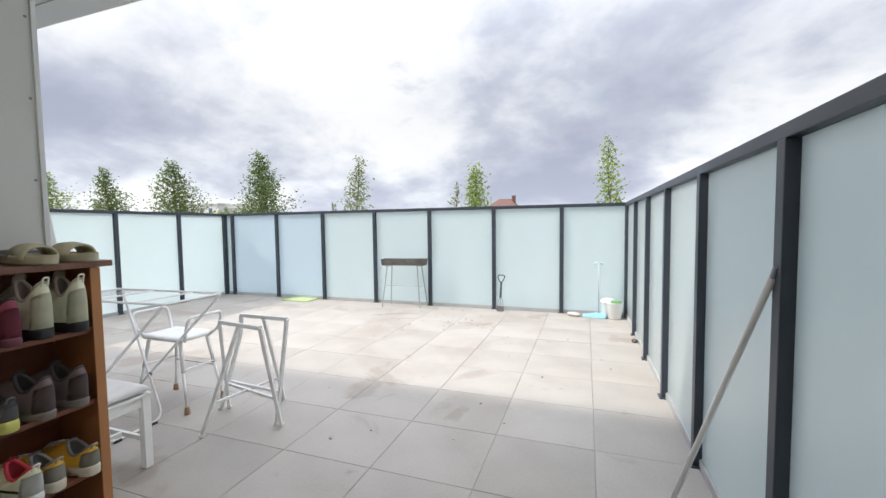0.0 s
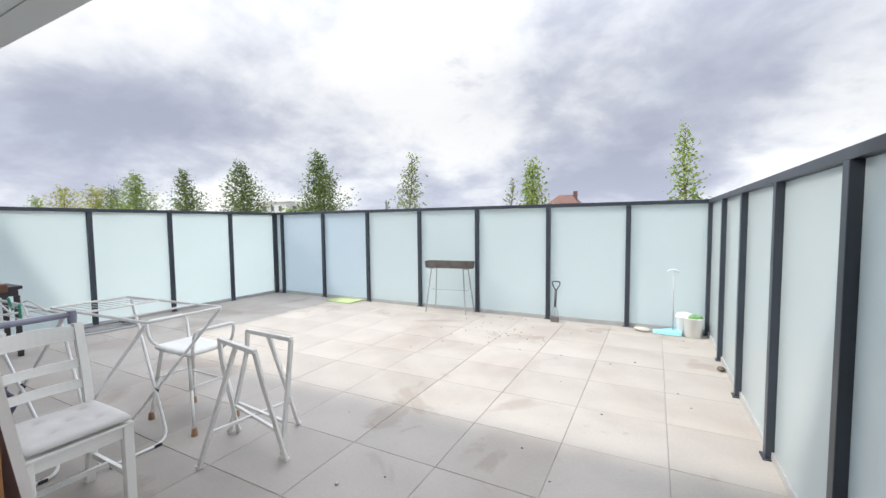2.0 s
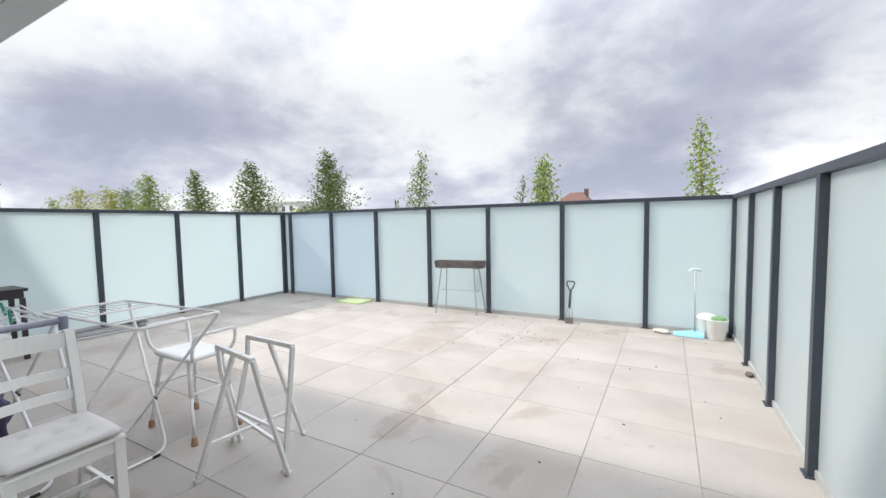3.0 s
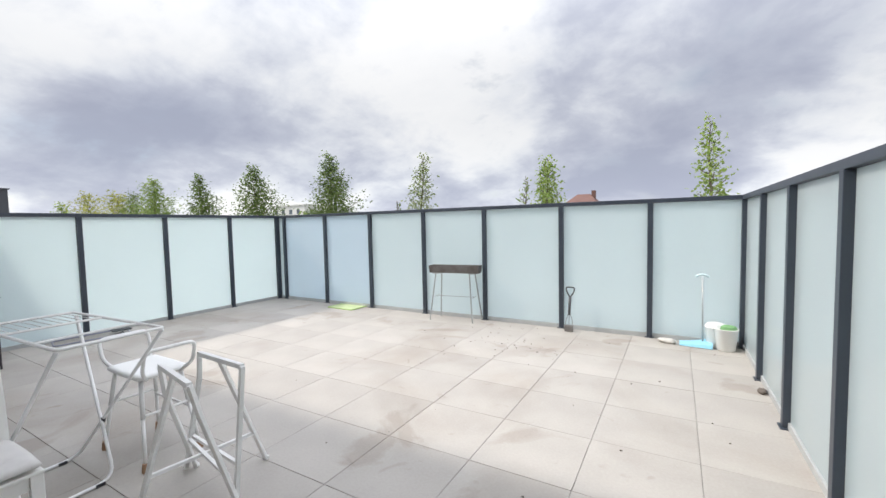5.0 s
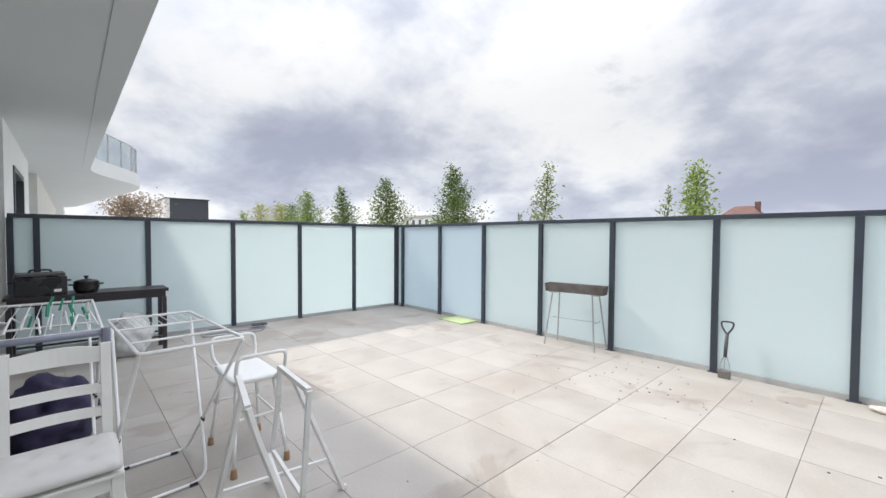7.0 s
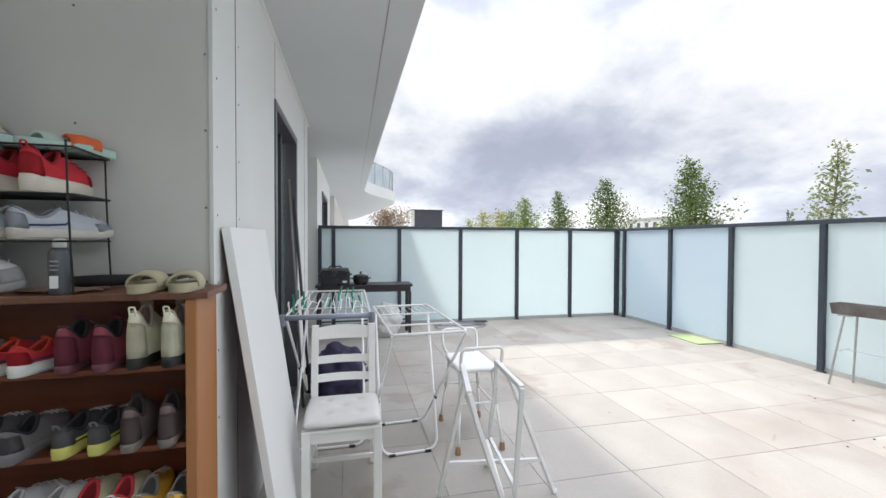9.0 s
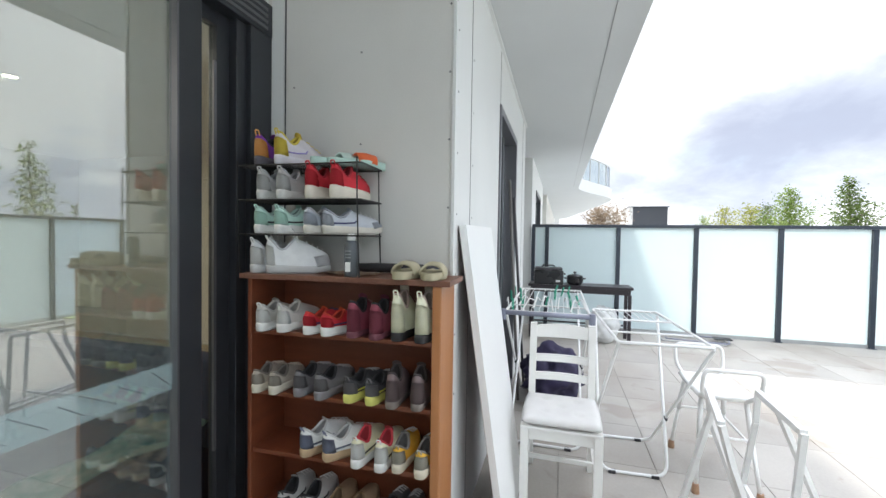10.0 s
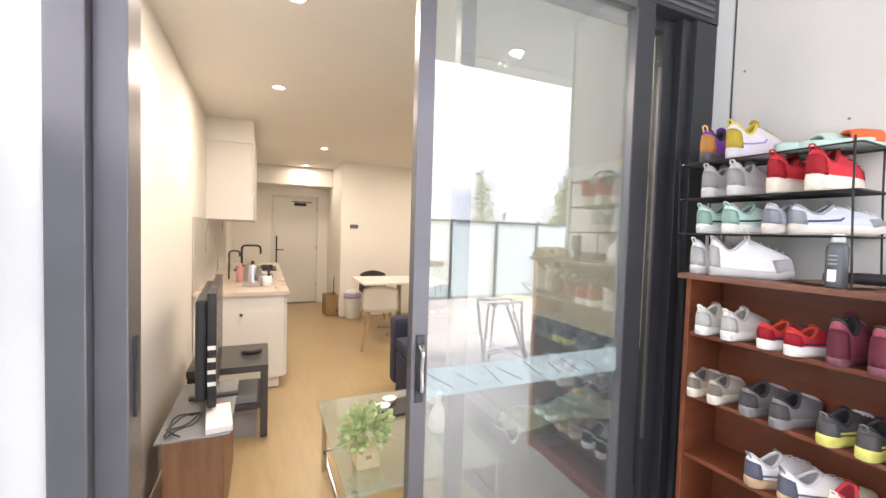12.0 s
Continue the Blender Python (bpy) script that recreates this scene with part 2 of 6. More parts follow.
M_LAMP = glowing("lamp_diffuser", (1.0, 0.86, 0.66), 9.0)
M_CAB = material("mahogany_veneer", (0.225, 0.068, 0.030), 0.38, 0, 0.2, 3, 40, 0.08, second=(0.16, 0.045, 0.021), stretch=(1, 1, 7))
M_CABTOP = material("worn_brown_top", (0.23, 0.11, 0.07), 0.5, 0, 0.25, 5, 60, 0.12, second=(0.13, 0.05, 0.03))
# the cabinet wood again, made orange for the end that catches the light
M_CABSIDE = material("lit_orange_veneer", (0.42, 0.18, 0.07), 0.4, 0, 0.12, 4, 40, 0.06, second=(0.40, 0.17, 0.06), stretch=(6, 6, 0.7))
M_WHITEWOOD = material("white_painted_wood", (0.80, 0.79, 0.76), 0.42, 0, 0.04, 6, 80, 0.05)
M_CUSHION = material("pale_grey_cloth", (0.66, 0.645, 0.63), 0.92, 0, 0.06, 9, 500, 0.35)
M_WHITEWIRE = material("white_coated_wire", (0.78, 0.78, 0.77), 0.4, 0, 0.05, 6, 100, 0.02)
M_GREYRAIL = material("blue_grey_rail", (0.24, 0.25, 0.32), 0.4, 0.2, 0.06)
M_DARKPLASTIC = material("dark_plastic", (0.03, 0.03, 0.035), 0.5, 0, 0.1)
M_WHITEMETAL = material("white_enamel_metal", (0.76, 0.755, 0.74), 0.38, 0, 0.07, 8, 90, 0.05)
M_RUBBERTAN = material("tan_rubber", (0.33, 0.20, 0.12), 0.8, 0, 0.15)
M_MELAMINE = material("white_melamine", (0.83, 0.83, 0.82), 0.35, 0, 0.03, 2, 60, 0.02)
M_HARDBOARD = material("brown_hardboard", (0.19, 0.105, 0.09), 0.7, 0, 0.1, 5, 120, 0.08)
M_RUSTSTEEL = material("scorched_steel", (0.20, 0.19, 0.185), 0.5, 0.5, 0.3, 7, 40, 0.2, second=(0.10, 0.085, 0.075))
M_ASH = material("ash", (0.18, 0.17, 0.165), 0.95, 0, 0.3, 20, 120, 0.6)
M_GALV = material("galvanised_rod", (0.42, 0.43, 0.43), 0.45, 0.7, 0.15)
M_DARKWOOD = material("dark_stained_wood", (0.030, 0.024, 0.030), 0.4, 0, 0.2, 5, 60, 0.08)
M_STRIP = clear_glass("pale_strip", (0.85, 0.92, 0.92), 0.12, 0.24)
M_BLACKWIRE = material("black_wire", (0.02, 0.02, 0.02), 0.45, 0.3, 0.1)
M_CANGREY = material("printed_can", (0.10, 0.11, 0.12), 0.35, 0.4, 0.1)
M_LABELGREY = material("label_print", (0.3, 0.31, 0.32), 0.5)
M_GREENMAT = material("green_rubber", (0.40, 0.48, 0.26), 0.8, 0, 0.1, 8, 200, 0.3)
M_GREENMAT2 = material("lime_rubber", (0.32, 0.46, 0.14), 0.75)
M_GALVDARK = material("dull_zinc", (0.20, 0.19, 0.18), 0.6, 0.5, 0.25)
M_DARKGREY = material("dark_grey_plastic", (0.075, 0.075, 0.08), 0.5)
M_GREENRAG = material("green_rag", (0.16, 0.32, 0.14), 0.9, 0, 0.3, 20, 200, 0.5)
M_BAGWHITE = material("crumpled_plastic", (0.66, 0.67, 0.67), 0.35, 0, 0.15, 12, 80, 0.8)
M_BLUEPLASTIC = material("light_blue_plastic", (0.28, 0.58, 0.74), 0.4)
M_BLUEPALE = material("pale_blue_plastic", (0.62, 0.76, 0.80), 0.4)
M_GREYSTICK = material("grey_stick", (0.45, 0.47, 0.48), 0.4, 0.3)
M_STONE = material("pale_stone", (0.52, 0.50, 0.47), 0.8, 0, 0.15, 20, 120, 0.3)
M_DIRT = material("dark_dirt", (0.12, 0.10, 0.085), 0.95, 0, 0.3, 40, 200, 0.6)
M_GREENPEG = material("green_peg", (0.05, 0.36, 0.24), 0.45)
M_DARKPURPLE = material("dark_purple_cloth", (0.030, 0.024, 0.065), 0.8, 0, 0.3, 8, 200, 0.4)
M_BLACKGLOSS = material("black_enamel", (0.015, 0.015, 0.017), 0.28, 0, 0.1)
M_BARK = material("grey_bark", (0.16, 0.13, 0.10), 0.9, 0, 0.25, 9, 60, 0.5)
M_DARKCLAD = material("dark_cladding", (0.045, 0.05, 0.06), 0.6, 0, 0.1, 0.6, 8, 0.1)
M_WINDARK = material("far_window", (0.08, 0.10, 0.12), 0.2)
M_REDBRICK = material("red_brick", (0.15, 0.08, 0.065), 0.85, 0, 0.2, 0.8, 12, 0.2)


def leafy(name, a, b):
    """Leaves: two greens by island, a little light shining through."""
    m = bpy.data.materials.new(name)
    m.use_nodes = True
    nt = m.node_tree
    N, L = nt.nodes.new, nt.links.new
    p, out = nt.nodes["Principled BSDF"], nt.nodes["Material Output"]
    g, mx, tr, ms = N("ShaderNodeNewGeometry"), N("ShaderNodeMix"), N("ShaderNodeBsdfTranslucent"), N("ShaderNodeMixShader")
    mx.data_type = "RGBA"
    L(g.outputs["Random Per Island"], mx.inputs[0])
    mx.inputs[6].default_value, mx.inputs[7].default_value = (*a, 1), (*b, 1)
    L(mx.outputs[2], p.inputs["Base Color"])
    L(mx.outputs[2], tr.inputs[0])
    p.inputs["Roughness"].default_value = 0.5
    ms.inputs[0].default_value = 0.45
    L(p.outputs[0], ms.inputs[1])
    L(tr.outputs[0], ms.inputs[2])
    L(ms.outputs[0], out.inputs[0])
    return m


M_LEAFDARK = leafy("dark_leaves", (0.065, 0.105, 0.028), (0.17, 0.235, 0.065))
M_LEAFMID = leafy("mid_leaves", (0.12, 0.19, 0.04), (0.26, 0.34, 0.09))
M_LEAFLIGHT = leafy("light_leaves", (0.16, 0.25, 0.05), (0.34, 0.42, 0.12))
M_LEAFPALE = leafy("pale_leaves", (0.16, 0.21, 0.09), (0.32, 0.36, 0.19))
M_LEAFYELLOW = leafy("yellow_leaves", (0.24, 0.27, 0.05), (0.40, 0.40, 0.10))
M_LEAFRUST = leafy("rust_leaves", (0.17, 0.125, 0.085), (0.34, 0.26, 0.18))
M_WHITEDOOR = material("white_door_paint", (0.78, 0.75, 0.70), 0.45, 0, 0.02, 2, 120, 0.03)
M_CARDBOARD = material("cardboard", (0.34, 0.22, 0.12), 0.9, 0, 0.12, 8, 120, 0.15)
M_LILAC = material("lilac_film", (0.42, 0.34, 0.66), 0.45)
M_CABSIDEPALE = material("pale_beech", (0.46, 0.31, 0.18), 0.5, 0, 0.1, 6, 50, 0.05)
M_WHITEGLOSS = material("white_gloss_cabinet", (0.80, 0.77, 0.72), 0.22, 0, 0.02, 2, 100, 0.01)
M_PALESTONE = material("pale_worktop", (0.62, 0.54, 0.45), 0.3, 0, 0.06, 12, 160, 0.03)
M_GREYTILE = material("grey_splashback", (0.50, 0.48, 0.45), 0.3, 0, 0.05, 3, 60, 0.03)
M_PINK = material("pink_plastic", (0.62, 0.30, 0.28), 0.4)
M_WALNUT = material("walnut_veneer", (0.27, 0.145, 0.08), 0.45, 0, 0.2, 4, 40, 0.05, second=(0.19, 0.095, 0.05), stretch=(8, 8, 0.8))
M_DARKGLASS = material("dark_tinted_glass", (0.24, 0.255, 0.27), 0.12, 0, 0.05, coat=0.3)
M_REDPLASTIC = material("red_plastic", (0.5, 0.03, 0.03), 0.4)
M_DARKSTAND = material("grey_black_laminate", (0.07, 0.065, 0.065), 0.4)
M_GREYBOX = material("grey_carton", (0.30, 0.29, 0.29), 0.7)
M_GREENGLASS = clear_glass("green_glass_top", (0.90, 0.94, 0.84), 0.05, 0.10)
M_POT = material("pale_pot", (0.62, 0.52, 0.32), 0.6)
M_LEAFFRESH = leafy("fresh_leaves", (0.36, 0.50, 0.22), (0.66, 0.72, 0.48))
M_JARGREEN = material("pale_green_glass", (0.36, 0.52, 0.42), 0.15)
M_SOFA = material("dark_blue_cloth", (0.035, 0.04, 0.075), 0.9, 0, 0.15, 12, 400, 0.3)
M_THROW = material("teal_pattern_cloth", (0.62, 0.60, 0.54), 0.9, 0, 0.3, 16, 60, 0.3, second=(0.05, 0.28, 0.25))

# ---- builders ----


def thing(name, m, label, category, group="", kind=""):
    ob = new(name)
    ob.empty_display_size = 0.1
    ob.matrix_world = m
    return tagged(ob, label, category, group, kind)


def part(name, bm, mat, parent=None, label="", smooth=False):
    me = bpy.data.meshes.new(name)
    bm.normal_update()
    bm.to_mesh(me)
    bm.free()
    me.materials.append(mat)
    if smooth:
        for p in me.polygons:
            p.use_smooth = True
    ob = new(name, me)
    if parent:
        ob.parent = parent
    return tagged(ob, label)


def add_box(bm, x0, x1, y0, y1, z0, z1, bevel=0.0):
    vs = [bm.verts.new((x, y, z)) for x in (x0, x1) for y in (y0, y1) for z in (z0, z1)]
    fs = [bm.faces.new([vs[i] for i in q]) for q in ((0, 1, 3, 2), (4, 6, 7, 5), (0, 4, 5, 1), (2, 3, 7, 6), (0, 2, 6, 4), (1, 5, 7, 3))]
    if bevel:
        es = list({e for f in fs for e in f.edges})
        bmesh.ops.bevel(bm, geom=es, offset=bevel, segments=2, profile=0.6, affect="EDGES")
    return vs


def box(x0, x1, y0, y1, z0, z1, bevel=0.0):
    bm = bmesh.new()
    add_box(bm, min(x0, x1), max(x0, x1), min(y0, y1), max(y0, y1), min(z0, z1), max(z0, z1), bevel)
    return bm


def boxes(*rows, bevel=0.0):
    bm = bmesh.new()
    for r in rows:
        add_box(bm, *r, bevel)
    return bm


def add_tube(bm, pts, r, n=8, closed=False):
    """A round tube swept along a polyline."""
    pts = [Vector(p) for p in pts]
    k = len(pts)
    rings, side = [], None
    for i, p in enumerate(pts):
        a = pts[(i - 1) % k] if (closed or i > 0) else p
        b = pts[(i + 1) % k] if (closed or i < k - 1) else p
        d = (b - a).normalized()
        if side is None:
            side = d.orthogonal().normalized()
        side = (side - d * side.dot(d)).normalized()
        up = d.cross(side)
        rings.append([bm.verts.new(p + r * (math.cos(2 * math.pi * j / n) * side + math.sin(2 * math.pi * j / n) * up)) for j in range(n)])
    for i in range(k if closed else k - 1):
        a, b = rings[i], rings[(i + 1) % k]
        for j in range(n):
            bm.faces.new((a[j], a[(j + 1) % n], b[(j + 1) % n], b[j]))
    if not closed:
        bm.faces.new(rings[0][::-1])
        bm.faces.new(rings[-1])


def tube(pts, r, n=8, closed=False):
    bm = bmesh.new()
    add_tube(bm, pts, r, n, closed)
    return bm


def rounded(pts, rad, steps=5, closed=False):
    """Polyline with its corners rounded off."""
    pts = [Vector(p) for p in pts]
    out, k = [], len(pts)
    for i, p in enumerate(pts):
        if not closed and i in (0, k - 1):
            out.append(p)
            continue
        a, b = pts[(i - 1) % k], pts[(i + 1) % k]
        ra = min(rad, (a - p).length * 0.45)
        rb = min(rad, (b - p).length * 0.45)
        s, e = p + (a - p).normalized() * ra, p + (b - p).normalized() * rb
        for j in range(steps + 1):
            t = j / steps
            out.append((1 - t) ** 2 * s + 2 * t * (1 - t) * p + t * t * e)
    return out


def add_lathe(bm, profile, n=20, at=(0, 0, 0)):
    o = Vector(at)
    rings = [[bm.verts.new(o + Vector((r * math.cos(2 * math.pi * j / n), r * math.sin(2 * math.pi * j / n), z))) for j in range(n)] for r, z in profile]
    for a, b in zip(rings, rings[1:]):
        for j in range(n):
            bm.faces.new((a[j], a[(j + 1) % n], b[(j + 1) % n], b[j]))
    bm.faces.new(rings[0][::-1])
    bm.faces.new(rings[-1])


def lathe(profile, n=20, at=(0, 0, 0)):
    bm = bmesh.new()
    add_lathe(bm, profile, n, at)
    return bm


def prism(outline, z0, z1):
    bm = bmesh.new()
    lo = [bm.verts.new((x, y, z0)) for x, y in outline]
    hi = [bm.verts.new((x, y, z1)) for x, y in outline]
    bm.faces.new(lo[::-1])
    bm.faces.new(hi)
    k = len(outline)
    for i in range(k):
        bm.faces.new((lo[i], lo[(i + 1) % k], hi[(i + 1) % k], hi[i]))
    bmesh.ops.recalc_face_normals(bm, faces=bm.faces)
    return bm


def structure(name, bm, mat, label="", category="", parent=None):
    ob = part(name, bm, mat, parent)
    return tagged(ob, label, category, kind="structure")


# ---- the building ----
SOFFIT = 2.86
FACADE = 0.90
WALLX = -1.64
FRONT = 1.87
DOORY = -0.075

# both unseen past the fence; kept pale and wide to bounce light onto its panes
structure("ground", box(-900, 900, -900, 900, -3.6, -3.4), M_GROUND, "pale concrete ground around the building", "ground")
structure("podium", box(-40, 14, -9, 11.0, -3.39, -0.095), M_CONCRETE, "pale concrete podium under the terrace", "podium")
# wall beside the sliding door and the walls above it
structure("wall_door_side", boxes((0.746, 5.0, -0.3, -0.06, 0, SOFFIT), (WALLX, 0.746, -0.3, -0.06, 2.58, SOFFIT)), M_RENDER, "white painted wall around the sliding door", "wall")
structure("wall_return", box(-1.84, WALLX, -0.3, FACADE - 0.012, 0, SOFFIT), M_GREYPANEL, "grey cement sheet wall behind the shoe cabinet", "wall")
wx0, wx1, wtop = -4.06, -2.92, 2.44
structure("wall_facade", boxes((-5.1, wx0, 0.68, FACADE, 0, SOFFIT), (wx1, -1.841, 0.68, FACADE, 0, SOFFIT), (-1.841, WALLX - 0.0105, FACADE - 0.011, FACADE, 0, SOFFIT), (wx0, wx1, 0.68, FACADE, wtop, SOFFIT), (-5.1, -4.9, -0.2, 0.68, 0, SOFFIT)), M_RENDER, "white painted cement sheet facade with fine joints", "wall")
structure("wall_recess", box(-7.04, -5.1, -0.2, 0.0, 0, SOFFIT), M_RENDER, "white wall of the neighbouring recess", "wall")
structure("wall_neighbour", boxes((-8.15, -7.05, 0.68, 0.86, 0, SOFFIT), (-11.1, -9.8, 0.68, 0.86, 0, SOFFIT), (-9.8, -8.15, 0.68, 0.86, 2.43, SOFFIT), (-7.26, -7.05, -0.2, 0.68, 0, SOFFIT), (-11.1, -10.9, -0.2, 0.68, 0, SOFFIT)), M_RENDER, "white painted facade of the next apartment", "wall")
structure("wall_far", boxes((-13.0, -11.1, -0.2, 0.0, 0, SOFFIT), (-30, -13.0, -0.2, 0.9, 0, SOFFIT)), M_GREYPANEL, "grey facade of the far apartments", "wall")
# floor slab of the storey above, with a swelling balcony further along
edge = [(1.3, -8), (1.3, FRONT), (-11.3, FRONT - 0.1)]
for k in range(1, 13):
    a = k / 12
    edge.append((-11.3 - 3.6 * a, FRONT - 0.1 + 1.2 * (3 * a * a - 2 * a ** 3)))
edge += [(-15.3, 2.99), (-15.9, 2.97), (-26.5, 1.7), (-28.0, 1.2), (-40, 1.2), (-40, -8)]
structure("ceiling_soffit", prism(edge, SOFFIT, 3.2), M_SOFFIT, "pale grey concrete balcony soffit overhead", "ceiling")
structure("soffit_joint", boxes((-11, 1.3, 1.637, 1.641, SOFFIT - 0.004, SOFFIT)), M_SCREW, "thin shadow joint along the soffit", "trim")
structure("cornice", boxes((-5.1, WALLX, FACADE, FACADE + 0.02, SOFFIT - 0.02, SOFFIT - 0.002)), M_RENDER, "slim white trim under the soffit", "trim")
structure("wall_upper", boxes((-40, 1.25, -8, 0.2, 3.2, 6.3)), M_RENDER, "white upper storeys of the apartment building", "wall")

# ---- pavers of the terrace ----
TX, TY, GAP = 0.618, 0.599, 0.0028
structure("terrace_floor", box(-7.03, 0.93, -0.06, 6.62, -0.09, -0.006), M_BED, "pale concrete paver terrace floor with dirty joints", "floor")
FLOOR = bpy.data.objects["terrace_floor"]

# ---- fences ----
FENCE = 1.72


def fence(name, p0, p1, stations, label, inward, materials):
    """Posts at the stations (metres from p0), panes between them, a cap rail and a bottom channel; local x runs along the fence, local y points into the terrace."""
    d = Vector((p1[0] - p0[0], p1[1] - p0[1], 0))
    length = d.length
    ang = math.degrees(math.atan2(d.y, d.x))
    f = thing(name, pose(p0[0], p0[1], 0, 0, 0, ang), label, "fence")
    s = inward
    part("cap_rail", box(-0.02, length + 0.02, -0.045, 0.045, FENCE - 0.05, FENCE, 0.004), M_STEEL, f)
    part("bottom_channel", box(0, length, -0.02, 0.02, -0.009, 0.05, 0.003), M_CHANNEL, f, "pale bottom channel")
    for x in stations:
        part("post", boxes((x - 0.03, x + 0.03, -0.05 if s < 0 else -0.03, 0.05 if s > 0 else 0.03, -0.02, FENCE - 0.051), bevel=0.004), M_STEEL, f)
        part("base_plate", box(x - 0.05, x + 0.05, -0.065, 0.065, -0.02, 0.008, 0.002), M_STEEL, f)
    for i, (a, b) in enumerate(zip(stations, stations[1:])):
        part("pane", box(a + 0.031, b - 0.031, -0.006, 0.006, 0.051, FENCE - 0.052), materials(i), f)
    return f


M_CHANNEL = material("pale_channel", (0.45, 0.46, 0.46), 0.5, 0.3)
XB = [-7.035, -6.831, -5.668, -4.556, -3.422, -2.335, -1.187, -0.10, 0.86]
fence("fence", (-7.035, 6.63), (0.86, 6.63), [x + 7.035 for x in XB], "frosted glass privacy fence with charcoal steel posts", -1, lambda i: M_PANE_SHEEN if i in (1, 2) else M_PANE)
YL = [6.56, 5.547, 4.449, 3.353, 2.243, 1.125, 0.9]
fence("fence", (-7.045, 0.9), (-7.045, 6.56), sorted(y - 0.9 for y in YL), "bright frosted glass fence with charcoal posts before the neighbours", -1, lambda i: M_PANE)
YR = [6.56, 5.516, 4.542, 3.562, 2.59, 1.597, 0.62, -0.03]
fence("fence", (0.937, -0.03), (0.857, 6.56), sorted(y + 0.03 for y in YR), "tall frosted glass side fence with charcoal posts", 1, lambda i: M_PANE)

# ---- sliding door ----
door = thing("door_1", pose(0, DOORY, 0), "dark aluminium sliding glass door standing half open", "door", kind="structure")
HEAD = 2.42
part("frame_head", box(WALLX, 0.745, -0.13, 0.04, HEAD, 2.575, 0.004), M_DARKFRAME, door)
part("frame_sill", box(WALLX, 0.745, -0.13, 0.06, -0.01, 0.02, 0.003), M_DARKFRAME, door)
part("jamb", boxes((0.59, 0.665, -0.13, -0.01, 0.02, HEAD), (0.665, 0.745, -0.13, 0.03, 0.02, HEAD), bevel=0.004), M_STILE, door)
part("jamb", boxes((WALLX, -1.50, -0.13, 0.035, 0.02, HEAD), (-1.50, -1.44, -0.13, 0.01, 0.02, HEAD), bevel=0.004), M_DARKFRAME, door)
part("track", boxes((-1.44, 0.59, 0.020, 0.026, 0.02, 0.03), (-1.44, 0.59, -0.055, -0.049, 0.02, 0.03)), M_STILE, door)
part("head_vent", boxes(*[(-1.60, -1.25, 0.04, 0.046, 2.44 + 0.03 * k, 2.455 + 0.03 * k) for k in range(4)]), M_STILE, door)
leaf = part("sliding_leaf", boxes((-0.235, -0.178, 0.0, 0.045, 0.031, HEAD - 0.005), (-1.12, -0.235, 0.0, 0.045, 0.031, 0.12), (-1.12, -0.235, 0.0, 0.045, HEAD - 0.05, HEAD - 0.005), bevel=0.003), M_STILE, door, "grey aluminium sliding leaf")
# same metal as the leaf, darkened because it stands in shade
part("back_stile", boxes((-1.225, -1.121, 0.0, 0.045, 0.031, HEAD - 0.005), bevel=0.003), M_DARKFRAME, leaf, "rear stile with shade in its near-black colour")
part("edge_bead", boxes((-1.1205, -1.112, 0.012, 0.050, 0.10, HEAD - 0.05)), M_STILE, leaf, "pale glazing bead")
pane = part("pane", box(-1.118, -0.237, 0.019, 0.025, 0.122, HEAD - 0.052), M_DOORGLASS, leaf, "reflective clear glass")
pane.visible_shadow = False
part("safety_strip", box(-1.115, -0.24, 0.0255, 0.0262, 0.865, 0.965), M_STRIP, leaf, "pale translucent safety strip")
for k in range(9):
    x0 = -1.10 + 0.094 * k
    part("strip_line", tube([(x0, 0.0268, 0.885), (x0 + 0.07 + 0.02 * (k % 3), 0.0268, 0.885 + (0.055 if k % 2 else 0.068))], 0.0011, 5), M_STILE, leaf)
part("handle", boxes((-0.222, -0.192, 0.045, 0.052, 0.865, 1.09), bevel=0.002), M_DARKFRAME, leaf)
part("grip", tube(rounded([(-0.207, 0.05, 0.90), (-0.207, 0.085, 0.915), (-0.207, 0.075, 0.98), (-0.207, 0.085, 1.04), (-0.207, 0.05, 1.06)], 0.02), 0.009), M_STEELBRIGHT, leaf, "polished grip")
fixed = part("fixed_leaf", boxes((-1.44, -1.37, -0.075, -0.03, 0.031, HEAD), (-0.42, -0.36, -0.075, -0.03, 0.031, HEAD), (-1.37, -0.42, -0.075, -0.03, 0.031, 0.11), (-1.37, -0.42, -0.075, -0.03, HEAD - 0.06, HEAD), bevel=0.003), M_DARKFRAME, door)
pane = part("pane", box(-1.368, -0.422, -0.055, -0.049, 0.112, HEAD - 0.062), M_FIXGLASS, fixed)
pane.visible_shadow = False
part("latch_strip", boxes((-1.36, -1.346, -0.03, -0.02, 0.5, 2.2)), M_STILE, door)
part("latch_plate", boxes((0.582, 0.59, -0.075, -0.05, 0.9, 1.12)), M_DARKFRAME, door)

# corner strip and joints on the grey return wall
structure("trim", box(WALLX, WALLX + 0.004, -0.038, 0.035, 0.0, SOFFIT - 0.004), M_RENDER, "white strip beside the door frame", "trim")
structure("trim", box(WALLX, WALLX + 0.003, 0.038, 0.044, 0.0, SOFFIT - 0.004), M_DARKFRAME, "thin dark joint in the wall", "trim")
structure("trim", box(WALLX - 0.01, WALLX + 0.008, FACADE - 0.012, FACADE + 0.004, 0.0, SOFFIT - 0.004, 0.002), M_RENDER, "white corner bead of the facade", "trim")
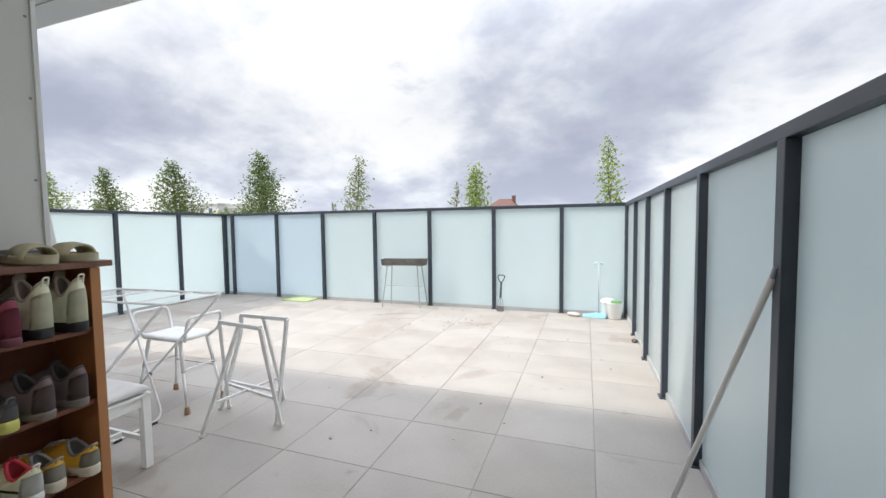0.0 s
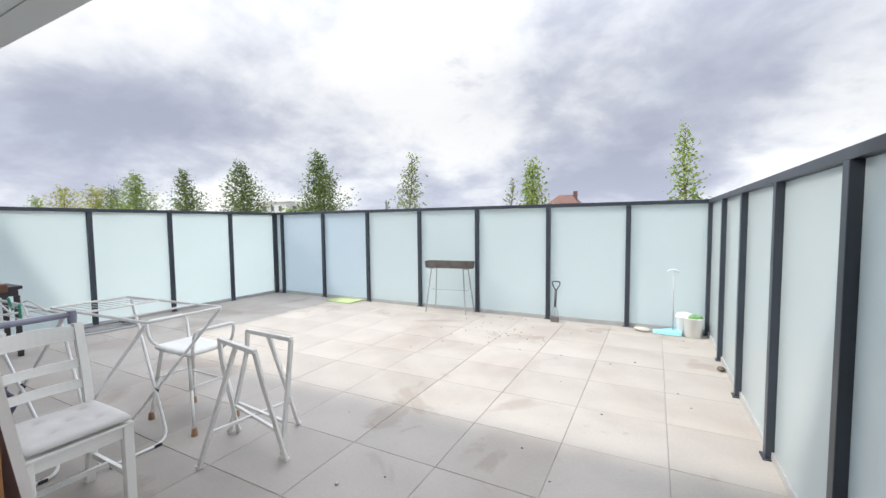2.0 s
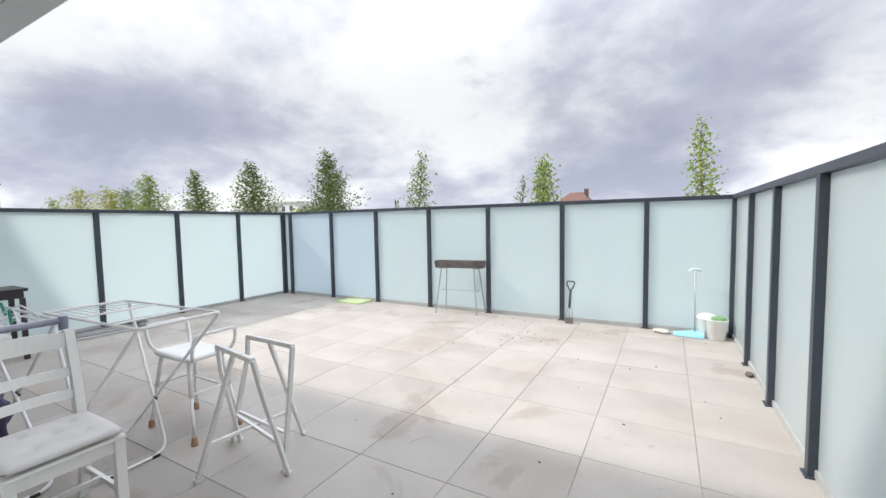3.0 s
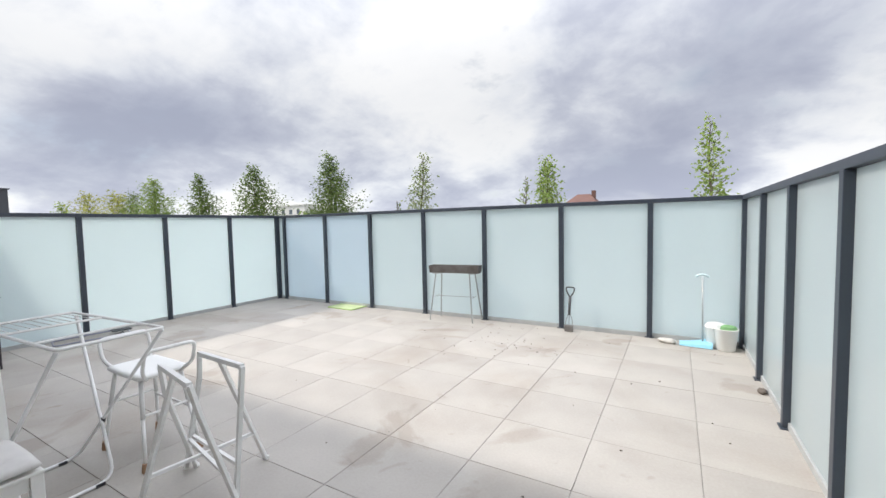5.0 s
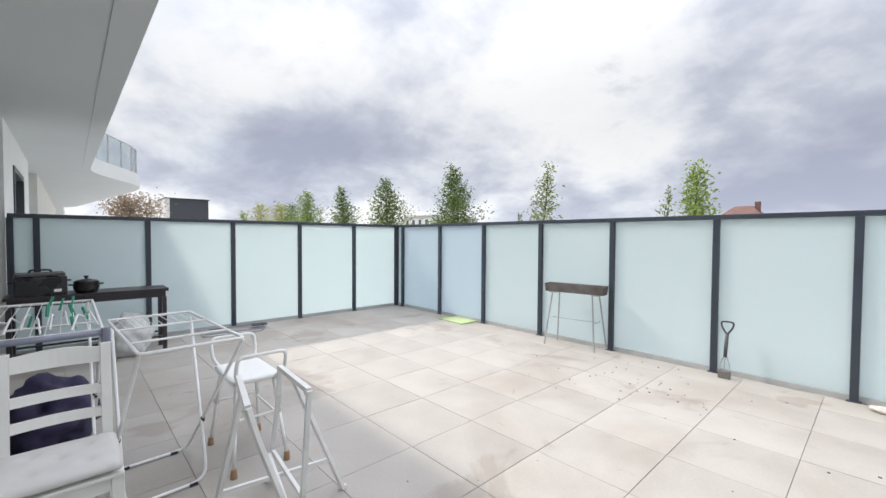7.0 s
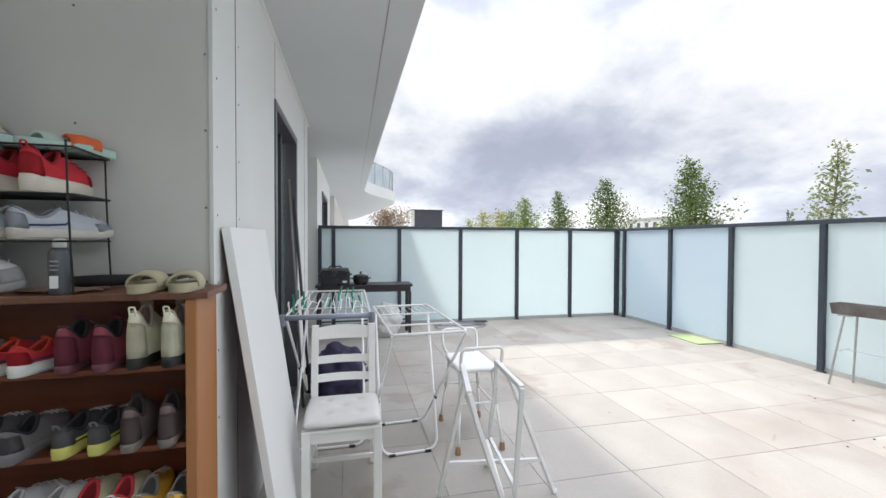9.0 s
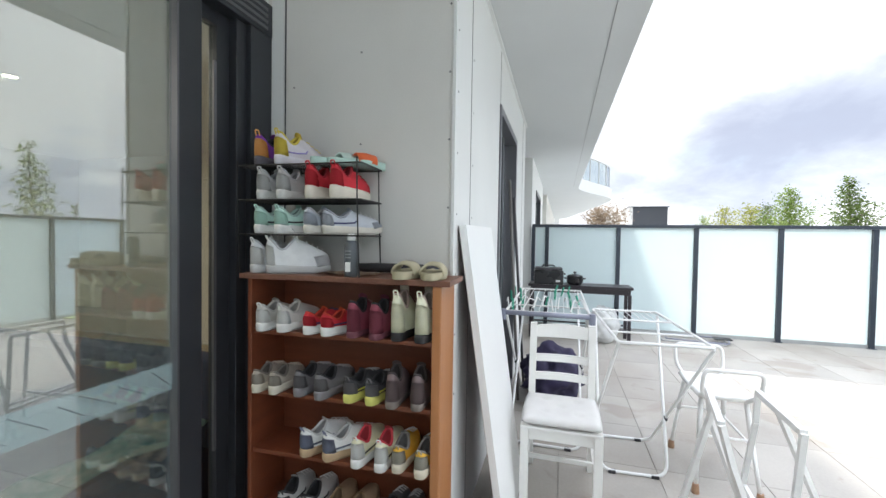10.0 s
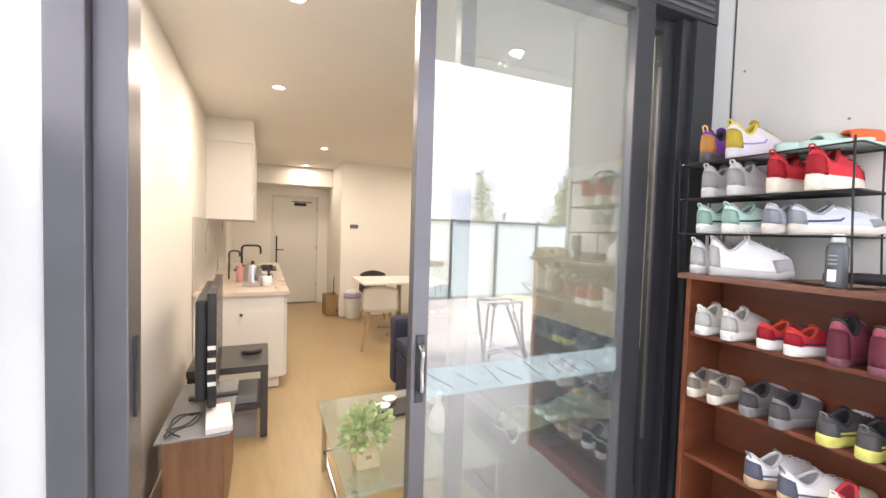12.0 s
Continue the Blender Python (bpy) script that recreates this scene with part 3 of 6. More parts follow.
for x in (-1.96, -4.75, -2.95):
    structure("trim", box(x, x + 0.004, FACADE, FACADE + 0.0025, 0.0, SOFFIT - 0.03), M_SCREW, "hairline joint between cement sheets", "trim")
screw = part("screw", lathe([(0.0052, 0), (0.005, 0.0015), (0.002, 0.002)], 8), M_SCREW)
tagged(screw, "small dark screw head in the wall sheet", "screw", "screws of the wall sheets")
screw.matrix_world = pose(WALLX, 0.875, 1.585, 0, 90, 0)
for y, z in ((0.875, 1.88), (0.875, 2.17), (0.875, 1.30), (0.875, 2.46), (0.45, 1.88), (0.45, 2.3), (0.09, 2.17), (0.09, 1.88)):
    copy_thing(screw, pose(WALLX, y, z, 0, 90, 0))
for x in (-1.69, -2.01):
    for z in (0.75, 1.02, 1.29, 1.56, 1.83, 2.10, 2.37):
        copy_thing(screw, pose(x, FACADE, z, -90, 0, 0))

# ---- the window further along ----
win = thing("window_1", pose(0, 0, 0), "dark framed sliding window with glossy glass", "window", kind="structure")
part("window_frame", boxes((wx0, wx0 + 0.06, 0.70, FACADE + 0.012, 0.02, wtop), (wx1 - 0.06, wx1, 0.70, FACADE + 0.012, 0.02, wtop), (wx0 + 0.06, wx1 - 0.06, 0.70, FACADE + 0.012, wtop - 0.06, wtop), (wx0 + 0.06, wx1 - 0.06, 0.70, FACADE + 0.012, 0.0, 0.06), bevel=0.003), M_STILE, win)
part("mullion", box(-3.70, -3.63, 0.77, 0.83, 0.06, wtop - 0.06, 0.003), M_DARKFRAME, win)
for a, b, y in ((wx0 + 0.06, -3.70, 0.80), (-3.63, wx1 - 0.06, 0.78)):
    part("pane", box(a, b, y - 0.003, y + 0.003, 0.06, wtop - 0.06), M_WINGLASS, win)
structure("curtain", boxes(*[(wx0 + 0.05 + 0.07 * k, wx0 + 0.115 + 0.07 * k, 0.69 + 0.02 * (k % 2), 0.73 + 0.02 * (k % 2), 0.03, 2.36) for k in range(19)], bevel=0.008), M_DARKROOM, "dark pleated curtain behind the window", "curtain")
win = thing("window_2", pose(0, 0, 0), "dark framed window of the next apartment", "window", kind="structure")
part("window_frame", boxes((-9.8, -9.72, 0.7, 0.875, 0.02, 2.43), (-8.23, -8.15, 0.7, 0.875, 0.02, 2.43), (-9.72, -8.23, 0.7, 0.875, 2.35, 2.43), (-9.72, -8.23, 0.7, 0.875, 0.0, 0.08)), M_DARKFRAME, win)
part("pane", box(-9.72, -8.23, 0.78, 0.786, 0.08, 2.35), M_WINGLASS, win)
# sheet added behind the pane to stand for a dark room
structure("blind", box(-9.8, -8.15, 0.5, 0.52, 0, 2.5), M_DARKROOM, "dark sheet standing for the dim room behind the next window", "blind")

# ---- the room behind the door ----
CEIL = 2.52
structure("floor", box(-4.2, 0.80, -7.0, -0.3, -0.09, -0.008), M_TIMBERFLOOR, "pale oak plank floor of the living room", "floor")
structure("floor", box(WALLX, 0.745, -0.3, -0.206, -0.09, -0.004), M_DARKFRAME, "dark threshold of the sliding door", "floor")
structure("wall_kitchen", box(0.80, 0.95, -7.15, -0.3, 0, CEIL), M_WALLIN, "warm white wall along the kitchen", "wall")
structure("wall_entry", boxes((-0.70, 0.15, -7.15, -7.0, 2.05, CEIL), (0.15, 0.80, -7.15, -7.0, 0, CEIL), (-0.95, -0.70, -7.15, -7.0, 0, CEIL)), M_WALLIN, "warm white wall around the entry door", "wall")
# unseen, added to keep daylight from leaking around the entry door
structure("entry_light_block", box(-1.1, 0.95, -7.6, -7.16, -0.09, 2.6), M_WALLIN, "unseen wall added to block light behind the entry door", "wall")
structure("wall_hall", boxes((-4.2, -0.88, -5.65, -5.5, 0, CEIL), (-1.03, -0.88, -7.0, -5.65, 0, CEIL)), M_WALLIN, "warm white wall behind the dining table", "wall")
structure("wall_far_side", box(-4.35, -4.2, -5.65, -0.3, 0, CEIL), M_WALLIN, "warm white side wall of the living room", "wall")
structure("wall_front", box(-4.35, -1.84, -0.45, -0.3, 0, CEIL), M_WALLIN, "warm white wall beside the sliding door", "wall")
structure("ceiling_room", box(-4.35, 0.94, -7.15, -0.205, CEIL, 2.57), M_CEIL, "warm white flat ceiling", "ceiling")
structure("ceiling_bulkhead", box(-0.88, 0.80, -7.0, -6.45, 2.2, CEIL - 0.004), M_CEIL, "lowered white ceiling before the entry", "ceiling")

# ---- downlights ----


def downlight(x, y, z, power=3.6, first=[None]):
    if first[0] is None:
        d = thing("ceiling_light", pose(x, y, z), "round white recessed downlight, lit", "ceiling light", "ceiling downlights")
        part("bezel", lathe([(0.055, 0.0), (0.055, -0.006), (0.042, -0.008), (0.040, -0.002)], 24), M_WHITEPLASTIC, d, smooth=True)
        part("diffuser", lathe([(0.039, -0.003), (0.039, -0.0045), (0.0, -0.005)], 24), M_LAMP, d, "glowing diffuser")
        first[0] = d
    else:
        copy_thing(first[0], pose(x, y, z))
    lamp = new("downlight_beam", bpy.data.lights.new("downlight_beam", "AREA"))
    lamp.data.shape, lamp.data.size, lamp.data.energy, lamp.data.color = "DISK", 0.08, power, (1.0, 0.91, 0.745)
    lamp.matrix_world = pose(x, y, z - 0.02)


# the last two are assumed, added to light the far part of the room
for x, y, power in ((0.175, -2.235, 3.6), (-0.465, -4.51, 3.6), (-0.38, -6.2, 1.2), (0.14, -0.87, 3.6), (-1.1, -0.88, 3.6), (-1.8, -2.3, 3.6), (-2.4, -4.2, 3.6)):
    downlight(x, y, CEIL, power)

# ---- shoe cabinet ----
CX0, CX1, CY0, CY1, CTOP = -1.612, -1.38, 0.066, 0.918, 1.29
CAB = pose(-1.48, 0.48, 0, 0, 0, 2.5)
ON_CAB = CAB @ pose(1.48, -0.48, 0)  # carries what stands in and on the cabinet along
cab = thing("shoe_cabinet", CAB, "reddish brown wooden open shoe cabinet with worn top", "cabinet")


def cab_part(name, r, mat, label="", bevel=0.003):
    x0, x1, y0, y1, z0, z1 = r
    return part(name, box(x0 + 1.48, x1 + 1.48, y0 - 0.48, y1 - 0.48, z0, z1, bevel), mat, cab, label)


cab_part("top", (CX0 - 0.003, CX1 + 0.018, CY0 - 0.03, CY1 + 0.036, CTOP - 0.022, CTOP), M_CABTOP, "sun-bleached brown top")
cab_part("side_panel", (CX0, CX1, CY1 - 0.02, CY1, 0.0, CTOP - 0.023), M_CABSIDE, "veneer side, lit orange in its colour")
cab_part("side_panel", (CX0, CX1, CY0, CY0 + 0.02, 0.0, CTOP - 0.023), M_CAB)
cab_part("back_panel", (CX0, CX0 + 0.006, CY0 + 0.021, CY1 - 0.021, 0.02, CTOP - 0.024), M_CAB)
SHELVES = [1.05, 0.79, 0.535, 0.27, 0.05]
for z in SHELVES:
    cab_part("shelf", (CX0 + 0.007, CX1 - 0.006, CY0 + 0.021, CY1 - 0.021, z - 0.018, z), M_CAB)
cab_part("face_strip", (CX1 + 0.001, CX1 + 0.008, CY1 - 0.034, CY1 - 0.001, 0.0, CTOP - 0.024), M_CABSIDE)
cab_part("plinth", (CX1 - 0.03, CX1 - 0.012, CY0 + 0.022, CY1 - 0.022, 0.0, 0.08), M_CAB)

# ---- white chair ----


def chair():
    c = thing("dining_chair", pose(-2.325, 1.372, 0) @ Matrix.Diagonal((1, 1, 0.955, 1)), "white painted ladder-back chair with a buttoned cushion", "chair")
    hw = 0.19
    for y in (-hw, hw):
        part("front_leg", box(0.13, 0.175, y - 0.022, y + 0.022, 0, 0.455, 0.004), M_WHITEWOOD, c)
        bm = bmesh.new()
        zs = [(0, -0.29), (0.2, -0.235), (0.45, -0.205), (0.7, -0.235), (0.96, -0.29)]
        rings = []
        for z, x in zs:
            y2 = y * (0.93 if z > 0.3 else 0.98)
            rings.append([bm.verts.new((x + a, y2 + b, z)) for a, b in ((-0.02, -0.02), (0.02, -0.02), (0.02, 0.02), (-0.02, 0.02))])
        for r0, r1 in zip(rings, rings[1:]):
            for j in range(4):
                bm.faces.new((r0[j], r0[(j + 1) % 4], r1[(j + 1) % 4], r1[j]))
        bm.faces.new(rings[0][::-1]), bm.faces.new(rings[-1])
        part("back_leg", bm, M_WHITEWOOD, c)
        part("side_rail", box(-0.2, 0.13, y - 0.011, y + 0.011, 0.385, 0.45, 0.003), M_WHITEWOOD, c)
        part("stretcher", box(-0.235, 0.135, y - 0.01, y + 0.01, 0.16, 0.19, 0.003), M_WHITEWOOD, c)
    part("front_rail", box(0.14, 0.162, -hw + 0.022, hw - 0.022, 0.385, 0.45, 0.003), M_WHITEWOOD, c)
    part("back_rail", box(-0.215, -0.195, -hw + 0.022, hw - 0.022, 0.385, 0.45, 0.003), M_WHITEWOOD, c)
    part("stretcher", box(-0.06, -0.04, -hw + 0.01, hw - 0.01, 0.165, 0.19, 0.003), M_WHITEWOOD, c)
    part("seat", box(-0.215, 0.185, -hw - 0.022, hw + 0.022, 0.451, 0.468, 0.005), M_WHITEWOOD, c)
    for k, (z0, z1) in enumerate(((0.60, 0.645), (0.715, 0.76), (0.87, 0.945))):
        bm = bmesh.new()
        n = 10
        x = -0.225 - 0.00 if k == 0 else (-0.245 if k == 1 else -0.275)
        lo, hi = [], []
        for side in (0, 1):
            for i in range(n + 1):
                a = i / n
                yy = -hw * 0.93 + 0.021 + a * (2 * hw * 0.93 - 0.042)
                xx = x - 0.02 * math.sin(math.pi * a) + (0.009 if side else -0.009)
                arch = 0.014 * math.sin(math.pi * a) if k == 2 else 0.0
                lo.append(bm.verts.new((xx, yy, z0)))
                hi.append(bm.verts.new((xx - 0.008, yy, z1 + arch)))
        m = n + 1
        for i in range(n):
            bm.faces.new((lo[i], hi[i], hi[i + 1], lo[i + 1]))
            bm.faces.new((lo[m + i], lo[m + i + 1], hi[m + i + 1], hi[m + i]))
            bm.faces.new((hi[i], hi[m + i], hi[m + i + 1], hi[i + 1]))
            bm.faces.new((lo[i], lo[i + 1], lo[m + i + 1], lo[m + i]))
        part("back_slat", bm, M_WHITEWOOD, c, smooth=False)
    # buttoned cushion: a rounded pillow with five dimples
    bm = bmesh.new()
    n = 26
    dim = [(-0.09, -0.09), (-0.09, 0.09), (0.0, 0.0), (0.09, -0.09), (0.09, 0.09)]
    grid = {}
    for top in (0, 1):
        for i in range(n + 1):
            for j in range(n + 1):
                u, v = 2 * i / n - 1, 2 * j / n - 1
                r = max(abs(u), abs(v))
                e = (1 - min(1, r) ** 6) ** 0.5
                x, y = -0.012 + u * 0.205 * (1 - 0.02 * v * v), v * 0.212 * (1 - 0.03 * u * u)
                z = 0.495 + (0.032 if top else -0.024) * e
                if top:
                    for a, b in dim:
                        z -= 0.017 * math.exp(-((x + 0.012 - a) ** 2 + (y - b) ** 2) / 0.0007)
                grid[top, i, j] = bm.verts.new((x, y, z))
    for i in range(n):
        for j in range(n):
            bm.faces.new((grid[1, i, j], grid[1, i + 1, j], grid[1, i + 1, j + 1], grid[1, i, j + 1]))
            bm.faces.new((grid[0, i, j], grid[0, i, j + 1], grid[0, i + 1, j + 1], grid[0, i + 1, j]))
    bmesh.ops.remove_doubles(bm, verts=bm.verts, dist=0.0005)
    cush = part("cushion", bm, M_CUSHION, c, "pale grey buttoned cushion", smooth=True)
    for a, b in dim:
        part("button", lathe([(0.007, 0), (0.006, 0.003), (0.001, 0.004)], 10, (a - 0.012, b, 0.5085)), M_CUSHION, cush)
    return c


chair()

# ---- laundry racks ----


def drying_rack(name_label, m, length, width, top, rail, rail_mat, legs, clothes_lines=9, wires_to=-0.05):
    """A folding rack: a rectangular wire top on two crossing leg loops; local x is the long side."""
    r = thing("drying_rack", m, name_label, "drying rack")
    hx, hy = length / 2, width / 2
    part("top_frame", tube(rounded([(-hx, -hy, top), (hx, -hy, top), (hx, hy, top), (-hx, hy, top)], 0.02, 3, True), rail, 8, True), rail_mat, r, smooth=True)
    for k in range(clothes_lines):
        y = -hy + width * (k + 1) / (clothes_lines + 1)
        part("wire", tube([(-hx, y, top), (hx * wires_to, y, top - 0.001)], 0.0022, 6), M_WHITEWIRE, r)
    part("cross_bar", tube([(hx * wires_to, -hy, top), (hx * wires_to, hy, top)], rail * 0.8, 8), M_WHITEWIRE, r)
    part("cross_bar", tube([(hx * 0.5, -hy, top), (hx * 0.5, hy, top)], rail * 0.7, 8), M_WHITEWIRE, r)
    for xt, xb, yy in legs:
        loop = [(xt, -yy, top - 0.012), (xb, -yy * 0.98, 0.012), (xb, yy * 0.98, 0.012), (xt, yy, top - 0.012)]
        part("leg_loop", tube(rounded(loop, 0.09, 5), 0.0095, 8), M_WHITEWIRE, r, smooth=True)
        for y in (-yy * 0.62, yy * 0.62):
            part("foot_cap", box(xb - 0.013, xb + 0.013, y - 0.022, y + 0.022, 0.0, 0.02, 0.004), M_DARKPLASTIC, r)
    (ta, ba, ya), (tb, bb, yb) = legs
    k = (bb - ba) / ((ta - ba) - (tb - bb))
    for y in (-1, 1):
        part("hinge", lathe([(0.013, -0.016), (0.015, 0), (0.013, 0.016)], 10, (ba + (ta - ba) * k, y * (ya + yb) / 2, top * k)), M_DARKPLASTIC, r)
    return r


drying_rack("empty white wire folding laundry rack on the terrace", pose(-2.568, 1.816, 0, 0, 0, 3.0), 0.975, 0.42, 0.957, 0.008, M_WHITEWIRE, ((0.475, -0.56, 0.21), (-0.42, -0.08, 0.20)), 9, -0.25)
rack2 = drying_rack("white laundry rack with grey rails and green pegs", pose(-3.40, 1.27, 0, 0, 0, 0), 1.42, 0.55, 0.957, 0.009, M_WHITEWIRE, ((0.66, -0.5, 0.27), (-0.66, 0.57, 0.25)), 9, 0.9)
part("front_rail", tube([(0.712, -0.285, 0.957), (0.712, 0.285, 0.957)], 0.0165, 10), M_GREYRAIL, rack2, "thick grey front rail", smooth=True)
for y in (-0.285, 0.285):
    part("corner_cap", lathe([(0.020, -0.05), (0.022, 0.0), (0.020, 0.022)], 12, (0.712, y, 0.957)), M_GREYRAIL, rack2, "grey plastic corner")

# ---- shower stool ----


def shower_stool():
    s = thing("shower_stool", pose(-2.84, 2.29, 0), "white shower stool with arm loops and rubber feet", "stool")
    seat = bmesh.new()
    n = 22
    grid = {}
    for top in (0, 1):
        for i in range(n + 1):
            for j in range(n + 1):
                u, v = 2 * i / n - 1, 2 * j / n - 1
                e = (1 - max(abs(u), abs(v)) ** 10) ** 0.5
                dish = 0.012 * (1 - u * u) * (1 - v * v) if top else 0.0
                grid[top, i, j] = seat.verts.new((u * 0.225 * (1 - 0.05 * v * v), v * 0.155 * (1 - 0.05 * u * u), 0.553 + (0.024 if top else -0.024) * e - dish))
    for i in range(n):
        for j in range(n):
            seat.faces.new((grid[1, i, j], grid[1, i + 1, j], grid[1, i + 1, j + 1], grid[1, i, j + 1]))
            seat.faces.new((grid[0, i, j], grid[0, i, j + 1], grid[0, i + 1, j + 1], grid[0, i + 1, j]))
    bmesh.ops.remove_doubles(seat, verts=seat.verts, dist=0.0005)
    part("seat", seat, M_WHITEPLASTIC, s, "white moulded seat", smooth=True)
    for x, y in ((-1, -1), (-1, 1), (1, -1), (1, 1)):
        top, foot = Vector((x * 0.17, y * 0.115, 0.53)), Vector((x * 0.27, y * 0.16, 0.03))
        knee = top.lerp(foot, 0.45)
        part("leg", tube([top, knee], 0.0135, 10), M_WHITEMETAL, s, smooth=True)
        part("lower_leg", tube([knee, foot], 0.011, 10), M_WHITEMETAL, s, smooth=True)
        part("rubber_foot", lathe([(0.02, 0.0), (0.021, 0.012), (0.016, 0.055)], 12, (foot.x, foot.y, 0.0)), M_RUBBERTAN, s, "tan rubber foot")
    for x in (-1, 1):
        loop = [(x * 0.20, -0.10, 0.535), (x * 0.265, -0.145, 0.60), (x * 0.31, -0.145, 0.735), (x * 0.31, 0.145, 0.735), (x * 0.275, 0.145, 0.60), (x * 0.20, 0.10, 0.535)]
        part("arm", tube(rounded(loop, 0.045, 6), 0.0115, 10), M_WHITEMETAL, s, smooth=True)
        part("stretcher", tube([(x * 0.215, -0.132, 0.32), (x * 0.215, 0.132, 0.32)], 0.008, 8), M_WHITEMETAL, s)
    part("stretcher", tube([(-0.222, 0.136, 0.285), (0.222, 0.136, 0.285)], 0.008, 8), M_WHITEMETAL, s)
    return s


shower_stool()

# ---- folding trestle ----


def trestle():
    t = thing("folding_trestle", pose(-2.02, 2.185, 0), "white folding steel trestle stool frame without its seat", "trestle")
    a0, a1 = Vector((-0.068, -0.160, 0.765)), Vector((0.368, -0.250, 0.775))
    b0, b1 = Vector((-0.094, 0.050, 0.765)), Vector((0.345, 0.015, 0.772))

    def bar(p, q, w=0.012, name="leg"):
        p, q = Vector(p), Vector(q)
        d = (q - p).normalized()
        side = d.cross(Vector((0, 0, 1)))
        side = side.normalized() if side.length > 0.05 else Vector((0, 1, 0))
        up = d.cross(side)
        bm = bmesh.new()
        r = [[bm.verts.new(o + side * i * w + up * j * w) for i, j in ((-1, -1), (1, -1), (1, 1), (-1, 1))] for o in (p, q)]
        for k in range(4):
            bm.faces.new((r[0][k], r[0][(k + 1) % 4], r[1][(k + 1) % 4], r[1][k]))
        bm.faces.new(r[0][::-1]), bm.faces.new(r[1])
        bmesh.ops.recalc_face_normals(bm, faces=bm.faces)
        part(name, bm, M_WHITEMETAL, t)

    bar(a0, a1, 0.012, "top_rail")
    bar(b0, b1, 0.012, "top_rail")
    # bent legs: straight down from one rail, splaying below the knee
    for p, knee, foot in ((a0, (-0.085, -0.135, 0.60), (-0.335, 0.125, 0.0)), (a1, (0.352, -0.205, 0.62), (0.263, 0.020, 0.0)),
                          (b0, (-0.112, 0.052, 0.62), (-0.375, 0.085, 0.0)), (b1, (0.322, 0.016, 0.62), (0.215, 0.026, 0.0))):
        bar(p, knee, 0.0105)
        bar(knee, foot, 0.0105)
    am, bmid = a0.lerp(a1, 0.5), b0.lerp(b1, 0.5)
    fa, fb = Vector((-0.143, -0.275, 0.0)), Vector((-0.025, 0.385, 0.0))
    bar(am, fa, 0.0105)
    bar(bmid, fb, 0.0105)
    bar(am.lerp(fa, 0.70), bmid.lerp(fb, 0.70), 0.009, "stretcher")
    bar((-0.24, 0.045, 0.235), (0.30, -0.06, 0.235), 0.009, "stretcher")
    bar((-0.24, 0.068, 0.245), (0.25, 0.022, 0.245), 0.009, "stretcher")
    for f in (fa, fb, Vector((-0.335, 0.125, 0)), Vector((0.263, 0.020, 0)), Vector((-0.375, 0.085, 0)), Vector((0.215, 0.026, 0))):
        part("foot_cap", box(f.x - 0.014, f.x + 0.014, f.y - 0.014, f.y + 0.014, 0.0, 0.022, 0.004), M_WHITEPLASTIC, t)
    return t


trestle()

# ---- leaning board ----
board = thing("white_board", pose(0, 0, 0), "tall white melamine board leaning on the facade", "board")


def leaning(y0, y1):
    """A slab of the leaning board between two depths from its front face."""
    bm = bmesh.new()
    pts = [(-1.71, 0.906, 1.508), (-2.40, 0.906, 1.515), (-2.45, 1.115, 0.0), (-1.76, 1.115, 0.0)]
    rows = [[bm.verts.new((x, y + d, z + (0.17 * d if z > 1 else 0.0))) for x, y, z in pts] for d in (y0, y1)]
    bm.faces.new(rows[0]), bm.faces.new(rows[1][::-1])
    for i in range(4):
        bm.faces.new((rows[0][i], rows[1][i], rows[1][(i + 1) % 4], rows[0][(i + 1) % 4]))
    bmesh.ops.recalc_face_normals(bm, faces=bm.faces)
    return bm


part("panel", leaning(0.0014, 0.034), M_MELAMINE, board)
part("back_sheet", leaning(0.0, 0.0012), M_HARDBOARD, board, "reddish brown hardboard back")

# ---- barbecue ----
bbq = thing("barbecue", pose(-2.745, 6.42, 0, 0, 0, 8), "long rusty charcoal grill trough on thin steel legs", "barbecue")
bm = bmesh.new()
L2, W2 = 0.40, 0.10
outer_t = [(-L2, -W2, 0.835), (L2, -W2, 0.835), (L2, W2, 0.835), (-L2, W2, 0.835)]
outer_b = [(-L2 + 0.01, -W2 + 0.02, 0.725), (L2 - 0.01, -W2 + 0.02, 0.725), (L2 - 0.01, W2 - 0.02, 0.725), (-L2 + 0.01, W2 - 0.02, 0.725)]
vt, vb = [bm.verts.new(p) for p in outer_t], [bm.verts.new(p) for p in outer_b]
it = [bm.verts.new((p[0] * 0.99, p[1] * 0.95, p[2])) for p in outer_t]
ib = [bm.verts.new((p[0] * 0.985, p[1] * 0.93, p[2] + 0.006)) for p in outer_b]
for i in range(4):
    j = (i + 1) % 4
    bm.faces.new((vb[i], vb[j], vt[j], vt[i]))
    bm.faces.new((vt[i], vt[j], it[j], it[i]))
    bm.faces.new((it[i], it[j], ib[j], ib[i]))
bm.faces.new(vb[::-1]), bm.faces.new(ib)
bmesh.ops.recalc_face_normals(bm, faces=bm.faces)
part("trough", bm, M_RUSTSTEEL, bbq, "scorched galvanised trough")
part("ash_bed", box(-L2 + 0.02, L2 - 0.02, -W2 + 0.03, W2 - 0.03, 0.735, 0.755), M_ASH, bbq, "grey ash")
